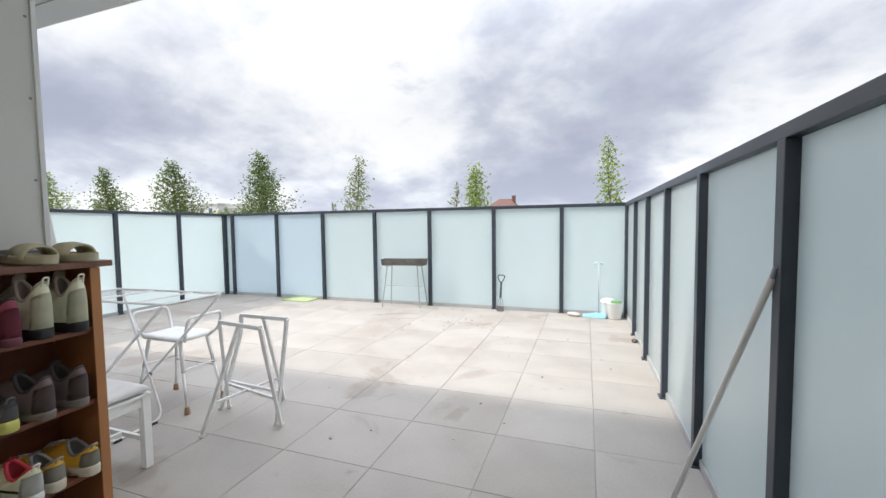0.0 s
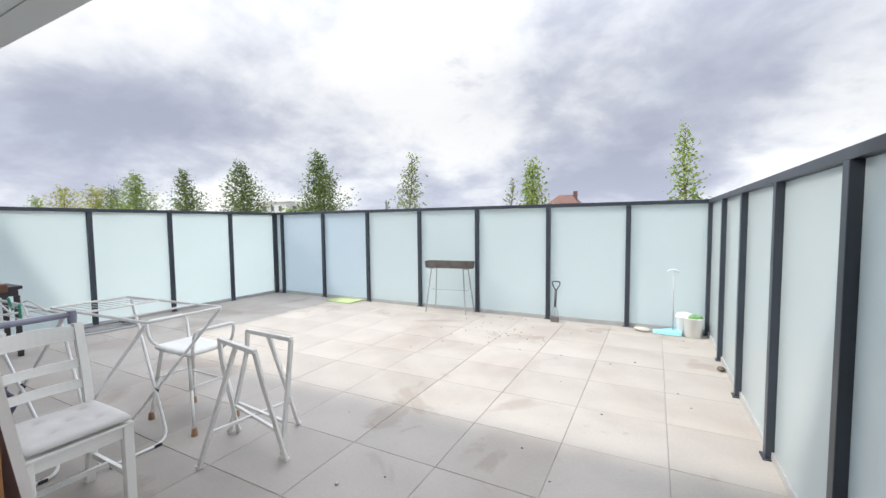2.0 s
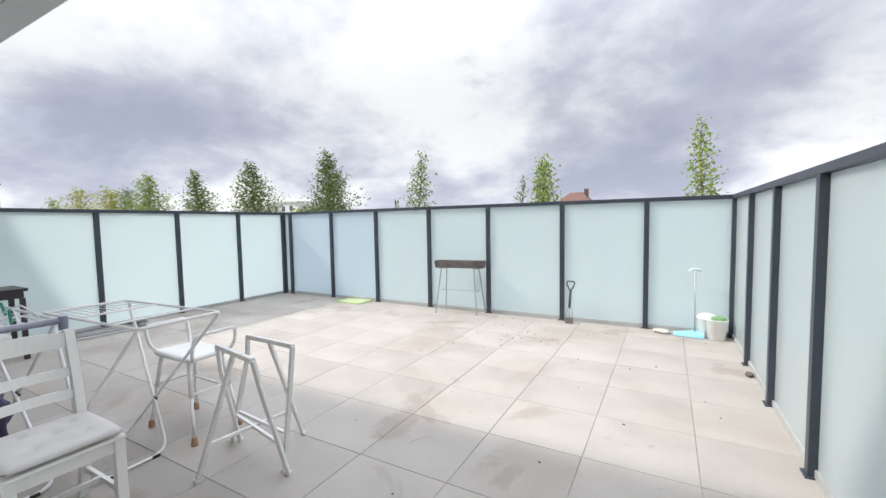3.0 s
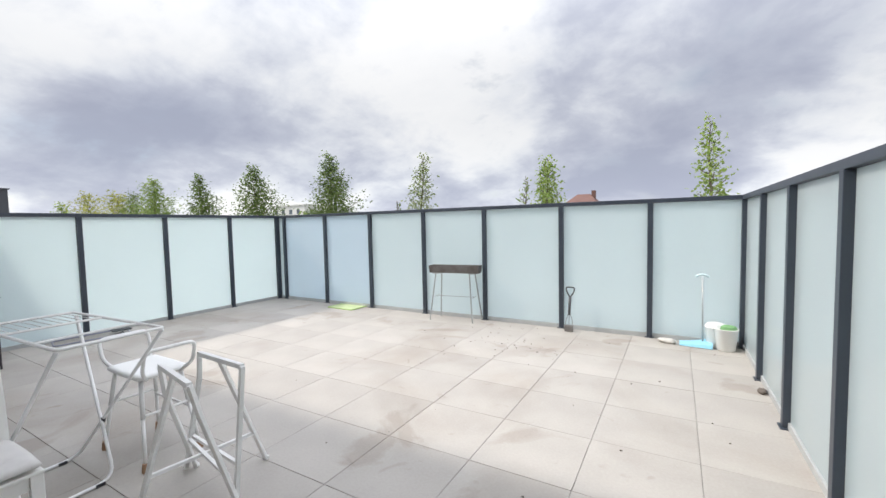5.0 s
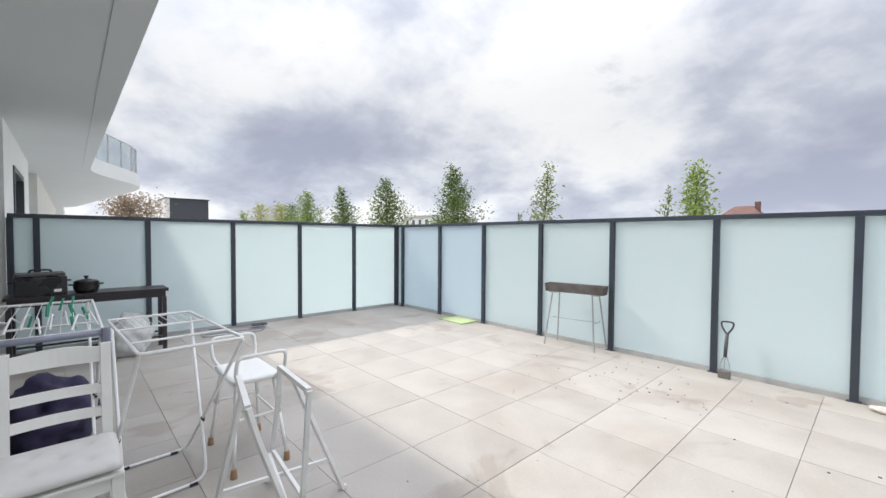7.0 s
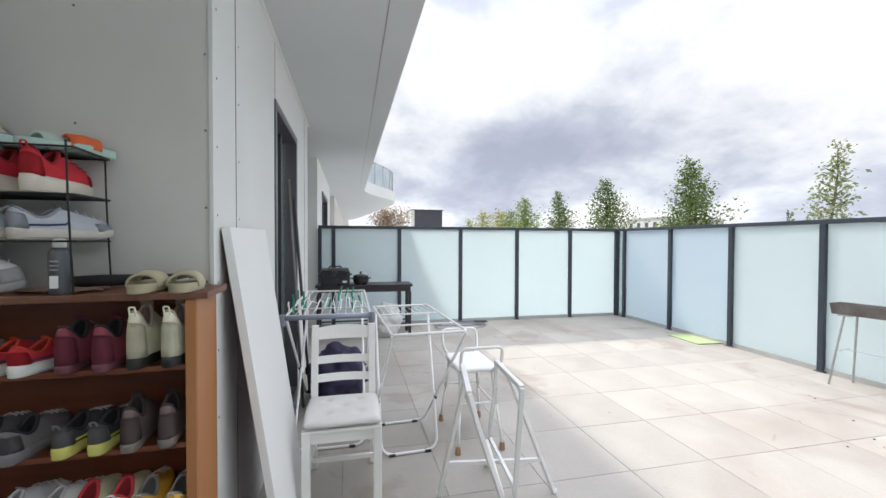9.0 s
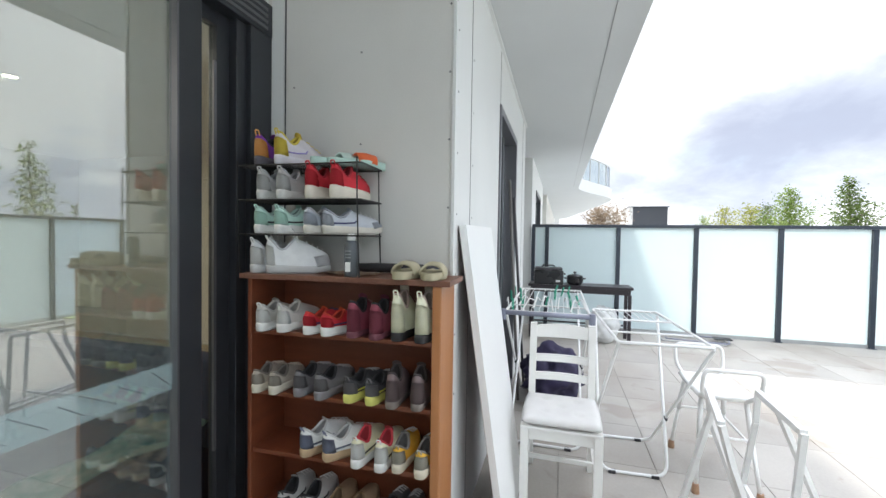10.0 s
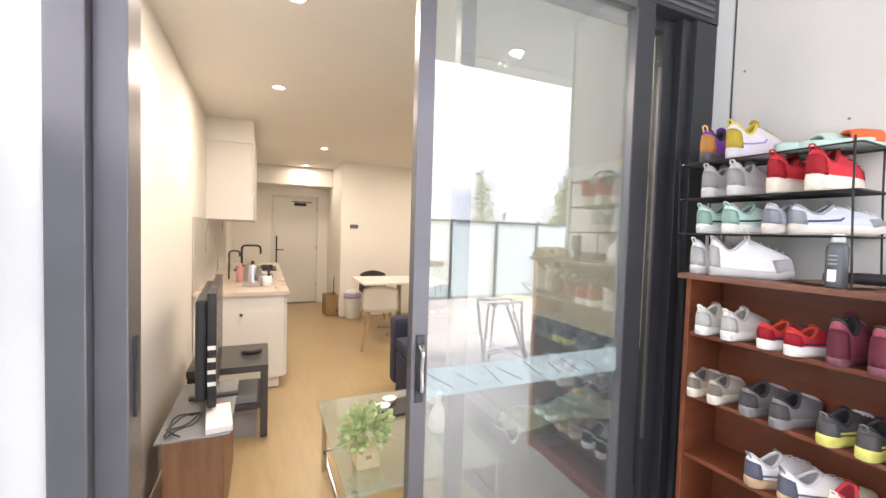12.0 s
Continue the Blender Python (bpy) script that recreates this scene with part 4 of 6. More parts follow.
for x in (-1, 1):
    for y in (-1, 1):
        part("leg", tube([(x * 0.27 + 0.02 * y, y * 0.07, 0.73), (x * 0.34 + 0.03 * y, y * 0.15, 0.0)], 0.0105, 8), M_GALV, bbq)
    part("leg_bracket", box(x * 0.29 - 0.05, x * 0.29 + 0.05, -0.085, 0.085, 0.712, 0.726), M_GALV, bbq)
    part("cross_bar", tube([(x * 0.305 - 0.01, 0.11, 0.36), (x * 0.305, -0.11, 0.36)], 0.004, 6), M_GALV, bbq)
part("spreader", tube([(-0.305, 0.0, 0.36), (0.305, 0.0, 0.36)], 0.004, 6), M_GALV, bbq)

# ---- pole leaning on the side fence ----
p = thing("pole", pose(0, 0, 0), "long white metal pole leaning on the side fence", "pole")
part("shaft", tube([(0.665, 2.14, 0.006), (0.862, 1.612, 1.21)], 0.0125, 10), M_WHITEMETAL, p, smooth=True)
part("tip", tube([(0.862, 1.612, 1.21), (0.866, 1.595, 1.25)], 0.009, 10), M_GREYRAIL, p)

# ---- outdoor table by the facade ----
tab = thing("console_table", pose(-6.3, 1.62, 0), "dark brown narrow outdoor table", "table")
part("tabletop", box(-0.22, 0.22, -0.72, 0.72, 0.765, 0.80, 0.004), M_DARKWOOD, tab)
part("apron", boxes((-0.19, 0.19, -0.69, -0.665, 0.69, 0.764), (-0.19, 0.19, 0.665, 0.69, 0.69, 0.764), (-0.19, -0.165, -0.664, 0.664, 0.69, 0.764), (0.165, 0.19, -0.664, 0.664, 0.69, 0.764)), M_DARKWOOD, tab)
for x in (-0.178, 0.178):
    for y in (-0.678, 0.678):
        part("leg", box(x - 0.022, x + 0.022, y - 0.022, y + 0.022, 0, 0.69, 0.003), M_DARKWOOD, tab)
    part("shelf_slat", box(x - 0.02, x + 0.02, -0.65, 0.65, 0.18, 0.2, 0.003), M_DARKWOOD, tab)

# ---- shoes ----
_fabric = {}


def fabric(c, rough=0.8):
    key = (c, rough)
    if key not in _fabric:
        _fabric[key] = material("shoe_fabric", c, rough, 0, 0.12, 14, 320, 0.25)
    return _fabric[key]


def foot_outline(n, grow=0.0):
    """Sole outline, heel at y = 0, toe at y = 1, in parts of length and half width."""
    out = []
    for k in range(n):
        a = 2 * math.pi * k / n
        y = 0.5 - 0.5 * math.cos(a)
        w = (math.sin(a))
        shape = 0.78 + 0.30 * math.sin(math.pi * min(1, max(0, (y - 0.25) / 0.75))) - 0.05 * math.sin(math.pi * min(1, y / 0.6))
        wide = math.copysign(abs(w) ** 0.62, w) * shape
        out.append((wide, y))
    return out


def shoe(label, upper, sole, lining, m, length=0.275, half=0.046, high=0.085, tongue=None, tab=None, laces=None, stripe=None, sole_h=0.028, bow=False):
    s = thing("shoe", ON_CAB @ m, label, "shoe", "shoes of the household")
    n = 32
    base = foot_outline(n)
    bm = bmesh.new()
    rings = []
    for z, g in ((0.0, 0.97), (0.003, 1.02), (sole_h * 0.6, 1.05), (sole_h, 1.02)):
        rings.append([bm.verts.new((x * half * g, (y - 0.5) * length * (1 + (g - 1) * 0.6) + length / 2, z + (0.012 * max(0, y - 0.8) / 0.2 if z < 0.01 else 0.010 * max(0, y - 0.8) / 0.2) + (sole_h * 0.35 * (1 - y) if z > 0.01 else 0))) for x, y in base])
    for a, b in zip(rings, rings[1:]):
        for j in range(n):
            bm.faces.new((a[j], a[(j + 1) % n], b[(j + 1) % n], b[j]))
    bm.faces.new(rings[0][::-1]), bm.faces.new(rings[-1])
    part("sole", bm, fabric(sole, 0.6), s, smooth=True)
    bm = bmesh.new()
    lo = [bm.verts.new((x * half * 1.0, y * length, 0.0005 + 0.012 * max(0, y - 0.8) / 0.2)) for x, y in base]
    hi = [bm.verts.new((x * half * 1.045, y * length * 1.004 - 0.0005, 0.007 + 0.012 * max(0, y - 0.8) / 0.2)) for x, y in base]
    for j in range(n):
        bm.faces.new((lo[j], lo[(j + 1) % n], hi[(j + 1) % n], hi[j]))
    part("outsole", bm, fabric(tuple(c * 0.55 for c in sole), 0.8), s)
    # upper: rings rise from the sole outline to the padded collar
    def collar(y):
        return high * (1.10 - 0.62 * y + 0.62 * y * y + 0.02 * y ** 3 - 0.20 * math.sin(math.pi * y) ** 2)

    def skin(t, x, y, out=0.0):
        h = t ** (1.25 + 0.5 * max(0.0, y - 0.5))
        cx, cy = x * half * 0.52, 0.045 + 0.40 * y
        px = (x * half * (1 - h) + cx * h) * (1 + 0.05 * math.sin(math.pi * t)) * (1 + out)
        py = (y * (1 - h) + cy * h) * length - (0.007 * math.sin(math.pi * t) * max(0.0, 1 - 4 * y)) - out * 0.03 * (1 - 2 * y)
        front = min(1.0, max(0.0, (y - 0.45) / 0.3))
        toe = 0.40 * min(1.0, t / 0.22) ** 0.6 + 0.60 * t ** 1.4
        rise = (1 - front) * math.sin(t * math.pi / 2) ** 0.9 + front * toe
        z0 = sole_h + sole_h * 0.3 * (1 - y) - 0.002
        return (px, py, z0 + (collar(y) - z0) * rise + out * 0.01)

    bm = bmesh.new()
    steps = 11
    rings = [[bm.verts.new(skin(k / steps, x, y)) for x, y in base] for k in range(steps + 1)]
    for a, b in zip(rings, rings[1:]):
        for j in range(n):
            bm.faces.new((a[j], a[(j + 1) % n], b[(j + 1) % n], b[j]))
    part("upper", bm, fabric(upper), s, smooth=True)

    def overlay(name, lo_t, hi_t, keep, color):
        bm = bmesh.new()
        cols = [k for k in range(n) if keep(base[k][1])]
        if keep(0.0):
            cols = sorted(cols, key=lambda k: (k + n // 2) % n)
        grid = [[bm.verts.new(skin(lo_t + (hi_t - lo_t) * i / 5, *base[k], 0.035)) for k in cols] for i in range(6)]
        for a, b in zip(grid, grid[1:]):
            for k in range(len(cols) - 1):
                bm.faces.new((a[k], a[k + 1], b[k + 1], b[k]))
        bmesh.ops.solidify(bm, geom=bm.faces[:], thickness=0.0015)
        part(name, bm, fabric(color), s, smooth=True)

    shade = tuple(c * 0.92 for c in upper)
    overlay("heel_counter", 0.0, 0.55, lambda y: y < 0.17, tab or shade)
    overlay("toe_cap", 0.0, 0.20, lambda y: y > 0.74, tongue or shade)
    # padded rim, and the inside with the hollow's shade painted in: half the lining colour
    bm = bmesh.new()
    add_tube(bm, [(x * half * 0.52, (0.045 + 0.40 * y) * length, collar(y)) for x, y in base], 0.0055, 8, True)
    part("collar", bm, fabric(lining, 0.95), s, smooth=True)
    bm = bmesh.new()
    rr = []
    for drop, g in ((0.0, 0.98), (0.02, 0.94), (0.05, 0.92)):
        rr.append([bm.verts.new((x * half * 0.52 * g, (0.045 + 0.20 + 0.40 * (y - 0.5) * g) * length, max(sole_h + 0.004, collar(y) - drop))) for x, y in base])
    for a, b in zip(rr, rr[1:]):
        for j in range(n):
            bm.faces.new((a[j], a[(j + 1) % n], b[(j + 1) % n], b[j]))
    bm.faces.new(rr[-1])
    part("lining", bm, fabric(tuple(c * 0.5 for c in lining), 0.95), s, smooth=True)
    tg = bmesh.new()
    tr = []
    for i in range(6):
        a = i / 5
        tr.append([tg.verts.new((u * half * (0.36 + 0.06 * a), length * (0.50 - 0.105 * a) + 0.006 * u * u, high * (0.80 + 0.48 * a) - 0.010 * u * u)) for u in (-1, -0.6, -0.2, 0.2, 0.6, 1)])
    for a, b in zip(tr, tr[1:]):
        for k in range(5):
            tg.faces.new((a[k], a[k + 1], b[k + 1], b[k]))
    bmesh.ops.solidify(tg, geom=tg.faces[:], thickness=0.006)
    part("tongue", tg, fabric(tongue or upper), s, smooth=True)
    if laces:
        lace = bmesh.new()
        for k in range(4):
            y = skin(0.80 - 0.13 * k, 0.0, 1.0)[1]
            z = skin(0.80 - 0.13 * k, 0.0, 1.0)[2] + 0.004
            add_tube(lace, [(-half * 0.45, y, z - 0.006), (0, y + 0.003, z + 0.003), (half * 0.45, y, z - 0.006)], 0.0022, 5)
        part("laces", lace, fabric(laces), s)
    if bow:
        for k in (-1, 1):
            loop = rounded([(k * 0.012, length * 0.44, high * 0.95), (k * 0.026, length * 0.38, high * 1.42), (k * 0.04, length * 0.44, high * 1.36), (k * 0.03, length * 0.48, high * 0.95)], 0.02)
            part("lace_loop", tube(loop, 0.0026, 6), fabric(laces), s)
    if tab:
        part("pull_tab", tube(rounded([(-0.008, 0.006, high * 1.02), (-0.008, -0.004, high * 1.20), (0.008, -0.004, high * 1.20), (0.008, 0.006, high * 1.02)], 0.006, 3), 0.003, 6), fabric(tab), s)
    if stripe:
        for side in (7, 25):
            st = tube([skin(tt, *base[(side + dk) % n], 0.03) for tt, dk in ((0.12, -3 if side < 16 else 3), (0.18, -1 if side < 16 else 1), (0.30, 1 if side < 16 else -1), (0.48, 2 if side < 16 else -2))], 0.0035, 6)
            part("side_stripe", st, fabric(stripe), s)
    return s


WHITE, CREAM, BLACK, GREY, LGREY = (0.74, 0.74, 0.72), (0.66, 0.62, 0.52), (0.03, 0.03, 0.033), (0.16, 0.155, 0.16), (0.48, 0.49, 0.50)
RED, BURG, NAVY, YELL, MINT, TAN = (0.55, 0.025, 0.04), (0.26, 0.055, 0.085), (0.05, 0.05, 0.13), (0.72, 0.42, 0.05), (0.50, 0.72, 0.64), (0.42, 0.30, 0.19)
BROWN, PURPLE, PALEY, ORANGE = (0.085, 0.065, 0.06), (0.22, 0.05, 0.38), (0.70, 0.68, 0.40), (0.75, 0.14, 0.04)


def pair(x, y, z, gap, turn, **kw):
    """Two shoes side by side; turn 90 points the toes to the wall."""
    y *= 1.008
    for k in (-1, 1):
        shoe(m=pose(x + random.uniform(-0.008, 0.008), y + k * gap / 2, z, 0, 0, turn + random.uniform(-5, 5)), **kw)


HX = CX1 + 0.03
z1, z2, z3, z4, z5 = (z + 0.001 for z in SHELVES)
pair(HX, 0.193, z1, 0.092, 90, label="off-white trainer with a pale sole on a shelf", upper=(0.62, 0.61, 0.57), sole=WHITE, lining=(0.5, 0.49, 0.46), tab=WHITE, high=0.10)
pair(HX, 0.398, z1, 0.082, 78, label="red and navy running shoe with a white sole", upper=RED, sole=WHITE, lining=(0.5, 0.05, 0.03), tongue=ORANGE, stripe=NAVY, laces=NAVY, high=0.082, length=0.26, half=0.042)
pair(HX, 0.603, z1, 0.098, 90, label="burgundy leather ankle shoe", upper=BURG, sole=(0.16, 0.05, 0.07), lining=BLACK, laces=(0.4, 0.2, 0.2), high=0.13, sole_h=0.02)
pair(HX, 0.786, z1, 0.096, 90, label="tall cream basketball shoe with a black sole", upper=(0.78, 0.78, 0.60), sole=(0.025, 0.025, 0.027), lining=(0.50, 0.40, 0.34), tongue=(0.66, 0.60, 0.48), tab=(0.80, 0.79, 0.62), high=0.165, sole_h=0.026)
pair(HX, 0.167, z2, 0.080, 90, label="beige canvas shoe with a cream sole", upper=(0.42, 0.38, 0.32), sole=CREAM, lining=(0.2, 0.18, 0.16), laces=CREAM, high=0.085, length=0.25, half=0.04)
pair(HX, 0.366, z2, 0.100, 84, label="dark grey mesh sports shoe", upper=GREY, sole=(0.2, 0.19, 0.2), lining=BLACK, laces=LGREY, high=0.095)
pair(HX, 0.587, z2, 0.094, 86, label="black running shoe with yellow trim", upper=(0.06, 0.06, 0.065), sole=(0.62, 0.60, 0.16), lining=BLACK, tab=GREY, stripe=(0.6, 0.58, 0.1), laces=LGREY, high=0.09)
pair(HX, 0.776, z2, 0.100, 94, label="worn dark brown suede boot", upper=(0.17, 0.125, 0.125), sole=(0.20, 0.17, 0.15), lining=(0.06, 0.05, 0.05), high=0.125, sole_h=0.022)
pair(HX - 0.015, 0.385, z3, 0.105, 64, label="white leather trainer with grey heel and gum sole", upper=(0.80, 0.80, 0.79), sole=(0.50, 0.36, 0.22), lining=(0.62, 0.62, 0.62), tab=(0.20, 0.22, 0.30), stripe=(0.12, 0.14, 0.2), laces=WHITE, high=0.105, tongue=WHITE)
pair(HX, 0.629, z3, 0.102, 90, label="white and pale yellow trainer with a red lining", upper=(0.78, 0.76, 0.55), sole=WHITE, lining=(0.62, 0.06, 0.08), tongue=(0.6, 0.12, 0.12), tab=WHITE, stripe=BLACK, high=0.11)
pair(HX, 0.794, z3, 0.095, 92, label="yellow and grey running shoe", upper=YELL, sole=(0.66, 0.60, 0.48), lining=(0.25, 0.24, 0.23), tongue=(0.45, 0.44, 0.4), tab=(0.4, 0.38, 0.32), laces=WHITE, high=0.095)
pair(HX, 0.298, z4, 0.105, 90, label="black and white leather sneaker", upper=(0.5, 0.5, 0.49), sole=WHITE, lining=BLACK, tongue=WHITE, stripe=BLACK, laces=WHITE, tab=BLACK, high=0.10)
pair(HX, 0.508, z4, 0.090, 90, label="tan suede low lace shoe", upper=TAN, sole=(0.55, 0.42, 0.28), lining=(0.25, 0.17, 0.1), high=0.085)
pair(HX, 0.739, z4, 0.095, 90, label="grey mesh sports shoe", upper=GREY, sole=WHITE, lining=BLACK, laces=WHITE, high=0.09)
# on the cabinet top
shoe("white trainer with loose laces on the cabinet", (0.70, 0.71, 0.72), (0.6, 0.6, 0.6), LGREY, pose(-1.375, 0.090, CTOP + 0.001, 0, 0, 74), laces=WHITE, tab=WHITE, high=0.125, bow=True)
shoe("white trainer seen from its side on the cabinet", (0.72, 0.73, 0.74), (0.5, 0.5, 0.5), LGREY, pose(-1.39, 0.150, CTOP + 0.001, 0, 0, 30), laces=WHITE, tab=WHITE, tongue=(0.74, 0.745, 0.75), high=0.135, length=0.26, bow=True)

# wire shoe rack standing on the cabinet top
rack = thing("shoe_rack", ON_CAB @ pose(-1.495, 0.28, CTOP), "black wire three-tier shoe rack on the cabinet", "rack")
RZ = [0.165, 0.310, 0.455]
for z in RZ:
    part("tier_frame", tube(rounded([(-0.10, -0.262, z), (0.12, -0.262, z), (0.12, 0.305, z), (-0.10, 0.305, z)], 0.015, 3, True), 0.0035, 6, True), M_BLACKWIRE, rack)
    for k in range(10):
        part("tier_wire", tube([(-0.10 + 0.022 * (k + 0.5), -0.262, z), (-0.10 + 0.022 * (k + 0.5), 0.305, z)], 0.0016, 5), M_BLACKWIRE, rack)
for x, y in ((-0.10, -0.262), (0.12, -0.262), (-0.10, 0.29), (0.12, 0.29)):
    part("upright", tube([(x, y + 0.012, 0.0), (x, y + 0.005, 0.17), (x, y, 0.31), (x, y - 0.003, 0.475)], 0.003, 6), M_BLACKWIRE, rack)
t1, t2, t3 = (CTOP + z + 0.005 for z in RZ)
RX = -1.375
pair(RX, 0.155, t1, 0.105, 74, label="mint green trainer on the wire rack", upper=MINT, sole=WHITE, lining=(0.4, 0.55, 0.5), stripe=BLACK, tab=MINT, high=0.10)
shoe("pale blue-grey trainer on the wire rack", (0.44, 0.48, 0.54), (0.62, 0.6, 0.54), LGREY, pose(RX, 0.345, t1, 0, 0, 82), laces=WHITE, high=0.095)
shoe("pale grey trainer with navy stripes on the wire rack", (0.52, 0.55, 0.60), (0.64, 0.61, 0.54), (0.3, 0.32, 0.36), pose(RX - 0.035, 0.40, t1, 0, 0, 52), laces=WHITE, stripe=NAVY, high=0.092)
pair(RX, 0.175, t2, 0.098, 88, label="light grey running shoe on the wire rack", upper=(0.50, 0.50, 0.49), sole=(0.6, 0.6, 0.58), lining=LGREY, tab=(0.54, 0.54, 0.53), tongue=(0.52, 0.52, 0.51), high=0.11)
pair(RX, 0.405, t2, 0.112, 86, label="bright red trainer with a cream sole", upper=RED, sole=(0.68, 0.63, 0.54), lining=(0.35, 0.02, 0.03), tongue=RED, tab=RED, laces=RED, high=0.125, sole_h=0.04)
shoe("purple and orange high-top on the wire rack", PURPLE, (0.10, 0.09, 0.11), BLACK, pose(RX - 0.01, 0.105, t3, 0, 0, 92), tab=(0.8, 0.4, 0.12), laces=YELL, high=0.12)
shoe("white trainer with yellow and lilac patches", (0.66, 0.62, 0.66), (0.6, 0.58, 0.62), (0.62, 0.5, 0.08), pose(RX, 0.205, t3, 0, 0, 78), tongue=(0.72, 0.56, 0.1), tab=(0.7, 0.55, 0.08), stripe=(0.3, 0.25, 0.55), laces=(0.72, 0.56, 0.1), high=0.12)


def slide(label, m, color, strap, inner):
    """An open slipper: a moulded footbed and a broad strap."""
    s = thing("sandal", ON_CAB @ m, label, "sandal", "sandals")
    n = 30
    base = foot_outline(n)
    bm = bmesh.new()
    rings = [[bm.verts.new((x * 0.047 * g, y * 0.265, z)) for x, y in base] for z, g in ((0, 0.96), (0.006, 1.02), (0.026, 1.03), (0.031, 0.98), (0.027, 0.86))]
    for a, b in zip(rings, rings[1:]):
        for j in range(n):
            bm.faces.new((a[j], a[(j + 1) % n], b[(j + 1) % n], b[j]))
    bm.faces.new(rings[0][::-1]), bm.faces.new(rings[-1])
    part("footbed", bm, fabric(color, 0.7), s, smooth=True)
    bm = bmesh.new()
    rows = []
    for i in range(15):
        a = math.pi * i / 14
        row = []
        for d, lift in ((0.0, 1.0), (0.5, 1.06), (1.0, 0.92)):
            y = 0.125 + 0.085 * d
            row.append(bm.verts.new((-0.049 * math.cos(a), y, 0.018 + 0.048 * lift * math.sin(a) ** 0.8)))
        for d, lift in ((1.0, 0.92), (0.5, 1.06), (0.0, 1.0)):
            y = 0.125 + 0.085 * d
            row.append(bm.verts.new((-0.044 * math.cos(a), y, 0.014 + 0.043 * lift * math.sin(a) ** 0.8)))
        rows.append(row)
    for a, b in zip(rows, rows[1:]):
        for j in range(6):
            bm.faces.new((a[j], a[(j + 1) % 6], b[(j + 1) % 6], b[j]))
    bm.faces.new(rows[0][::-1]), bm.faces.new(rows[-1])
    bmesh.ops.recalc_face_normals(bm, faces=bm.faces)
    part("strap", bm, fabric(strap, 0.65), s, smooth=True)
    return s


slide("mint slide sandal lying on the wire rack", pose(RX - 0.03, 0.345, t3, 0, 0, 55), (0.45, 0.62, 0.56), (0.55, 0.68, 0.62), MINT)
slide("mint slide sandal with an orange strap", pose(RX - 0.06, 0.40, t3, 0, 0, 46), (0.45, 0.62, 0.56), ORANGE, MINT)
slide("olive rubber slide sandal on the cabinet top", pose(-1.60, 0.765, CTOP + 0.001, 0, 0, -92), (0.42, 0.38, 0.26), (0.46, 0.42, 0.29), TAN)
slide("olive rubber slide sandal on the cabinet top", pose(-1.60, 0.86, CTOP + 0.001, 0, 0, -86), (0.42, 0.38, 0.26), (0.46, 0.42, 0.29), TAN)

# spray can, folded cloth and dark strip on the cabinet top
can = thing("spray_can", ON_CAB @ pose(-1.40, 0.535, CTOP) @ Matrix.Diagonal((1, 1, 1.08, 1)), "dark grey shoe spray can with a white cap", "spray can")
part("body", lathe([(0.026, 0.0), (0.028, 0.004), (0.028, 0.118), (0.022, 0.132), (0.018, 0.135)], 24), M_CANGREY, can, smooth=True)
part("cap", lathe([(0.017, 0.135), (0.017, 0.155), (0.012, 0.16), (0.002, 0.161)], 20), M_WHITEPLASTIC, can, "white cap", smooth=True)
part("label", box(0.0275, 0.0292, -0.012, 0.010, 0.02, 0.055), M_WHITEPLASTIC, can, "white label patch")
for k in range(3):
    part("print_bar", box(0.0285, 0.0296, -0.011, 0.011, 0.07 + 0.012 * k, 0.074 + 0.012 * k), M_LABELGREY, can)
cl = thing("cloth", ON_CAB @ pose(-1.47, 0.50, CTOP), "folded tan cloth under the spray can", "cloth")
bm = bmesh.new()
n = 14
g = {}
for i in range(n + 1):
    for j in range(n + 1):
        u, v = i / n - 0.5, j / n - 0.5
        g[i, j] = bm.verts.new((u * 0.13 + 0.012 * math.sin(7 * v), v * 0.23 + 0.01 * math.sin(9 * u), 0.004 + 0.009 * (0.5 + 0.5 * math.sin(13 * u + 5 * v) * math.cos(11 * v))))
for i in range(n):
    for j in range(n):
        bm.faces.new((g[i, j], g[i + 1, j], g[i + 1, j + 1], g[i, j + 1]))
bmesh.ops.solidify(bm, geom=bm.faces[:], thickness=-0.003)
part("fold", bm, fabric((0.42, 0.31, 0.23)), cl, smooth=True)
st = thing("flat_umbrella", ON_CAB @ pose(-1.585, 0.66, CTOP), "narrow black folded umbrella behind the sandals", "umbrella")
part("canopy", tube([(0.0, -0.22, 0.02), (0.0, -0.1, 0.026), (0.0, 0.12, 0.026), (0.0, 0.20, 0.02)], 0.02, 8), M_DARKPLASTIC, st, smooth=True)

# ---- clutter on the terrace ----
mat_ = thing("door_mat", pose(-5.0, 6.44, 0, 0, 0, -2), "bright green rubber mat on the pavers", "mat")
part("pad", box(-0.30, 0.30, -0.20, 0.20, 0.0, 0.012, 0.004), M_GREENMAT, mat_)
part("rim", tube(rounded([(-0.30, -0.20, 0.010), (0.30, -0.20, 0.010), (0.30, 0.20, 0.010), (-0.30, 0.20, 0.010)], 0.03, 4, True), 0.008, 6, True), M_GREENMAT2, mat_, "lime rim")

sh = thing("hand_rake", pose(-1.05, 6.44, 0, 0, 0, 0), "small grey garden tool with a looped black handle", "garden tool")
part("blade", boxes((-0.055, 0.055, -0.02, 0.03, 0.0, 0.085), bevel=0.01), M_GALVDARK, sh)
part("shaft", tube([(0.0, 0.02, 0.22), (0.005, 0.06, 0.46)], 0.017, 10), M_DARKGREY, sh, smooth=True)
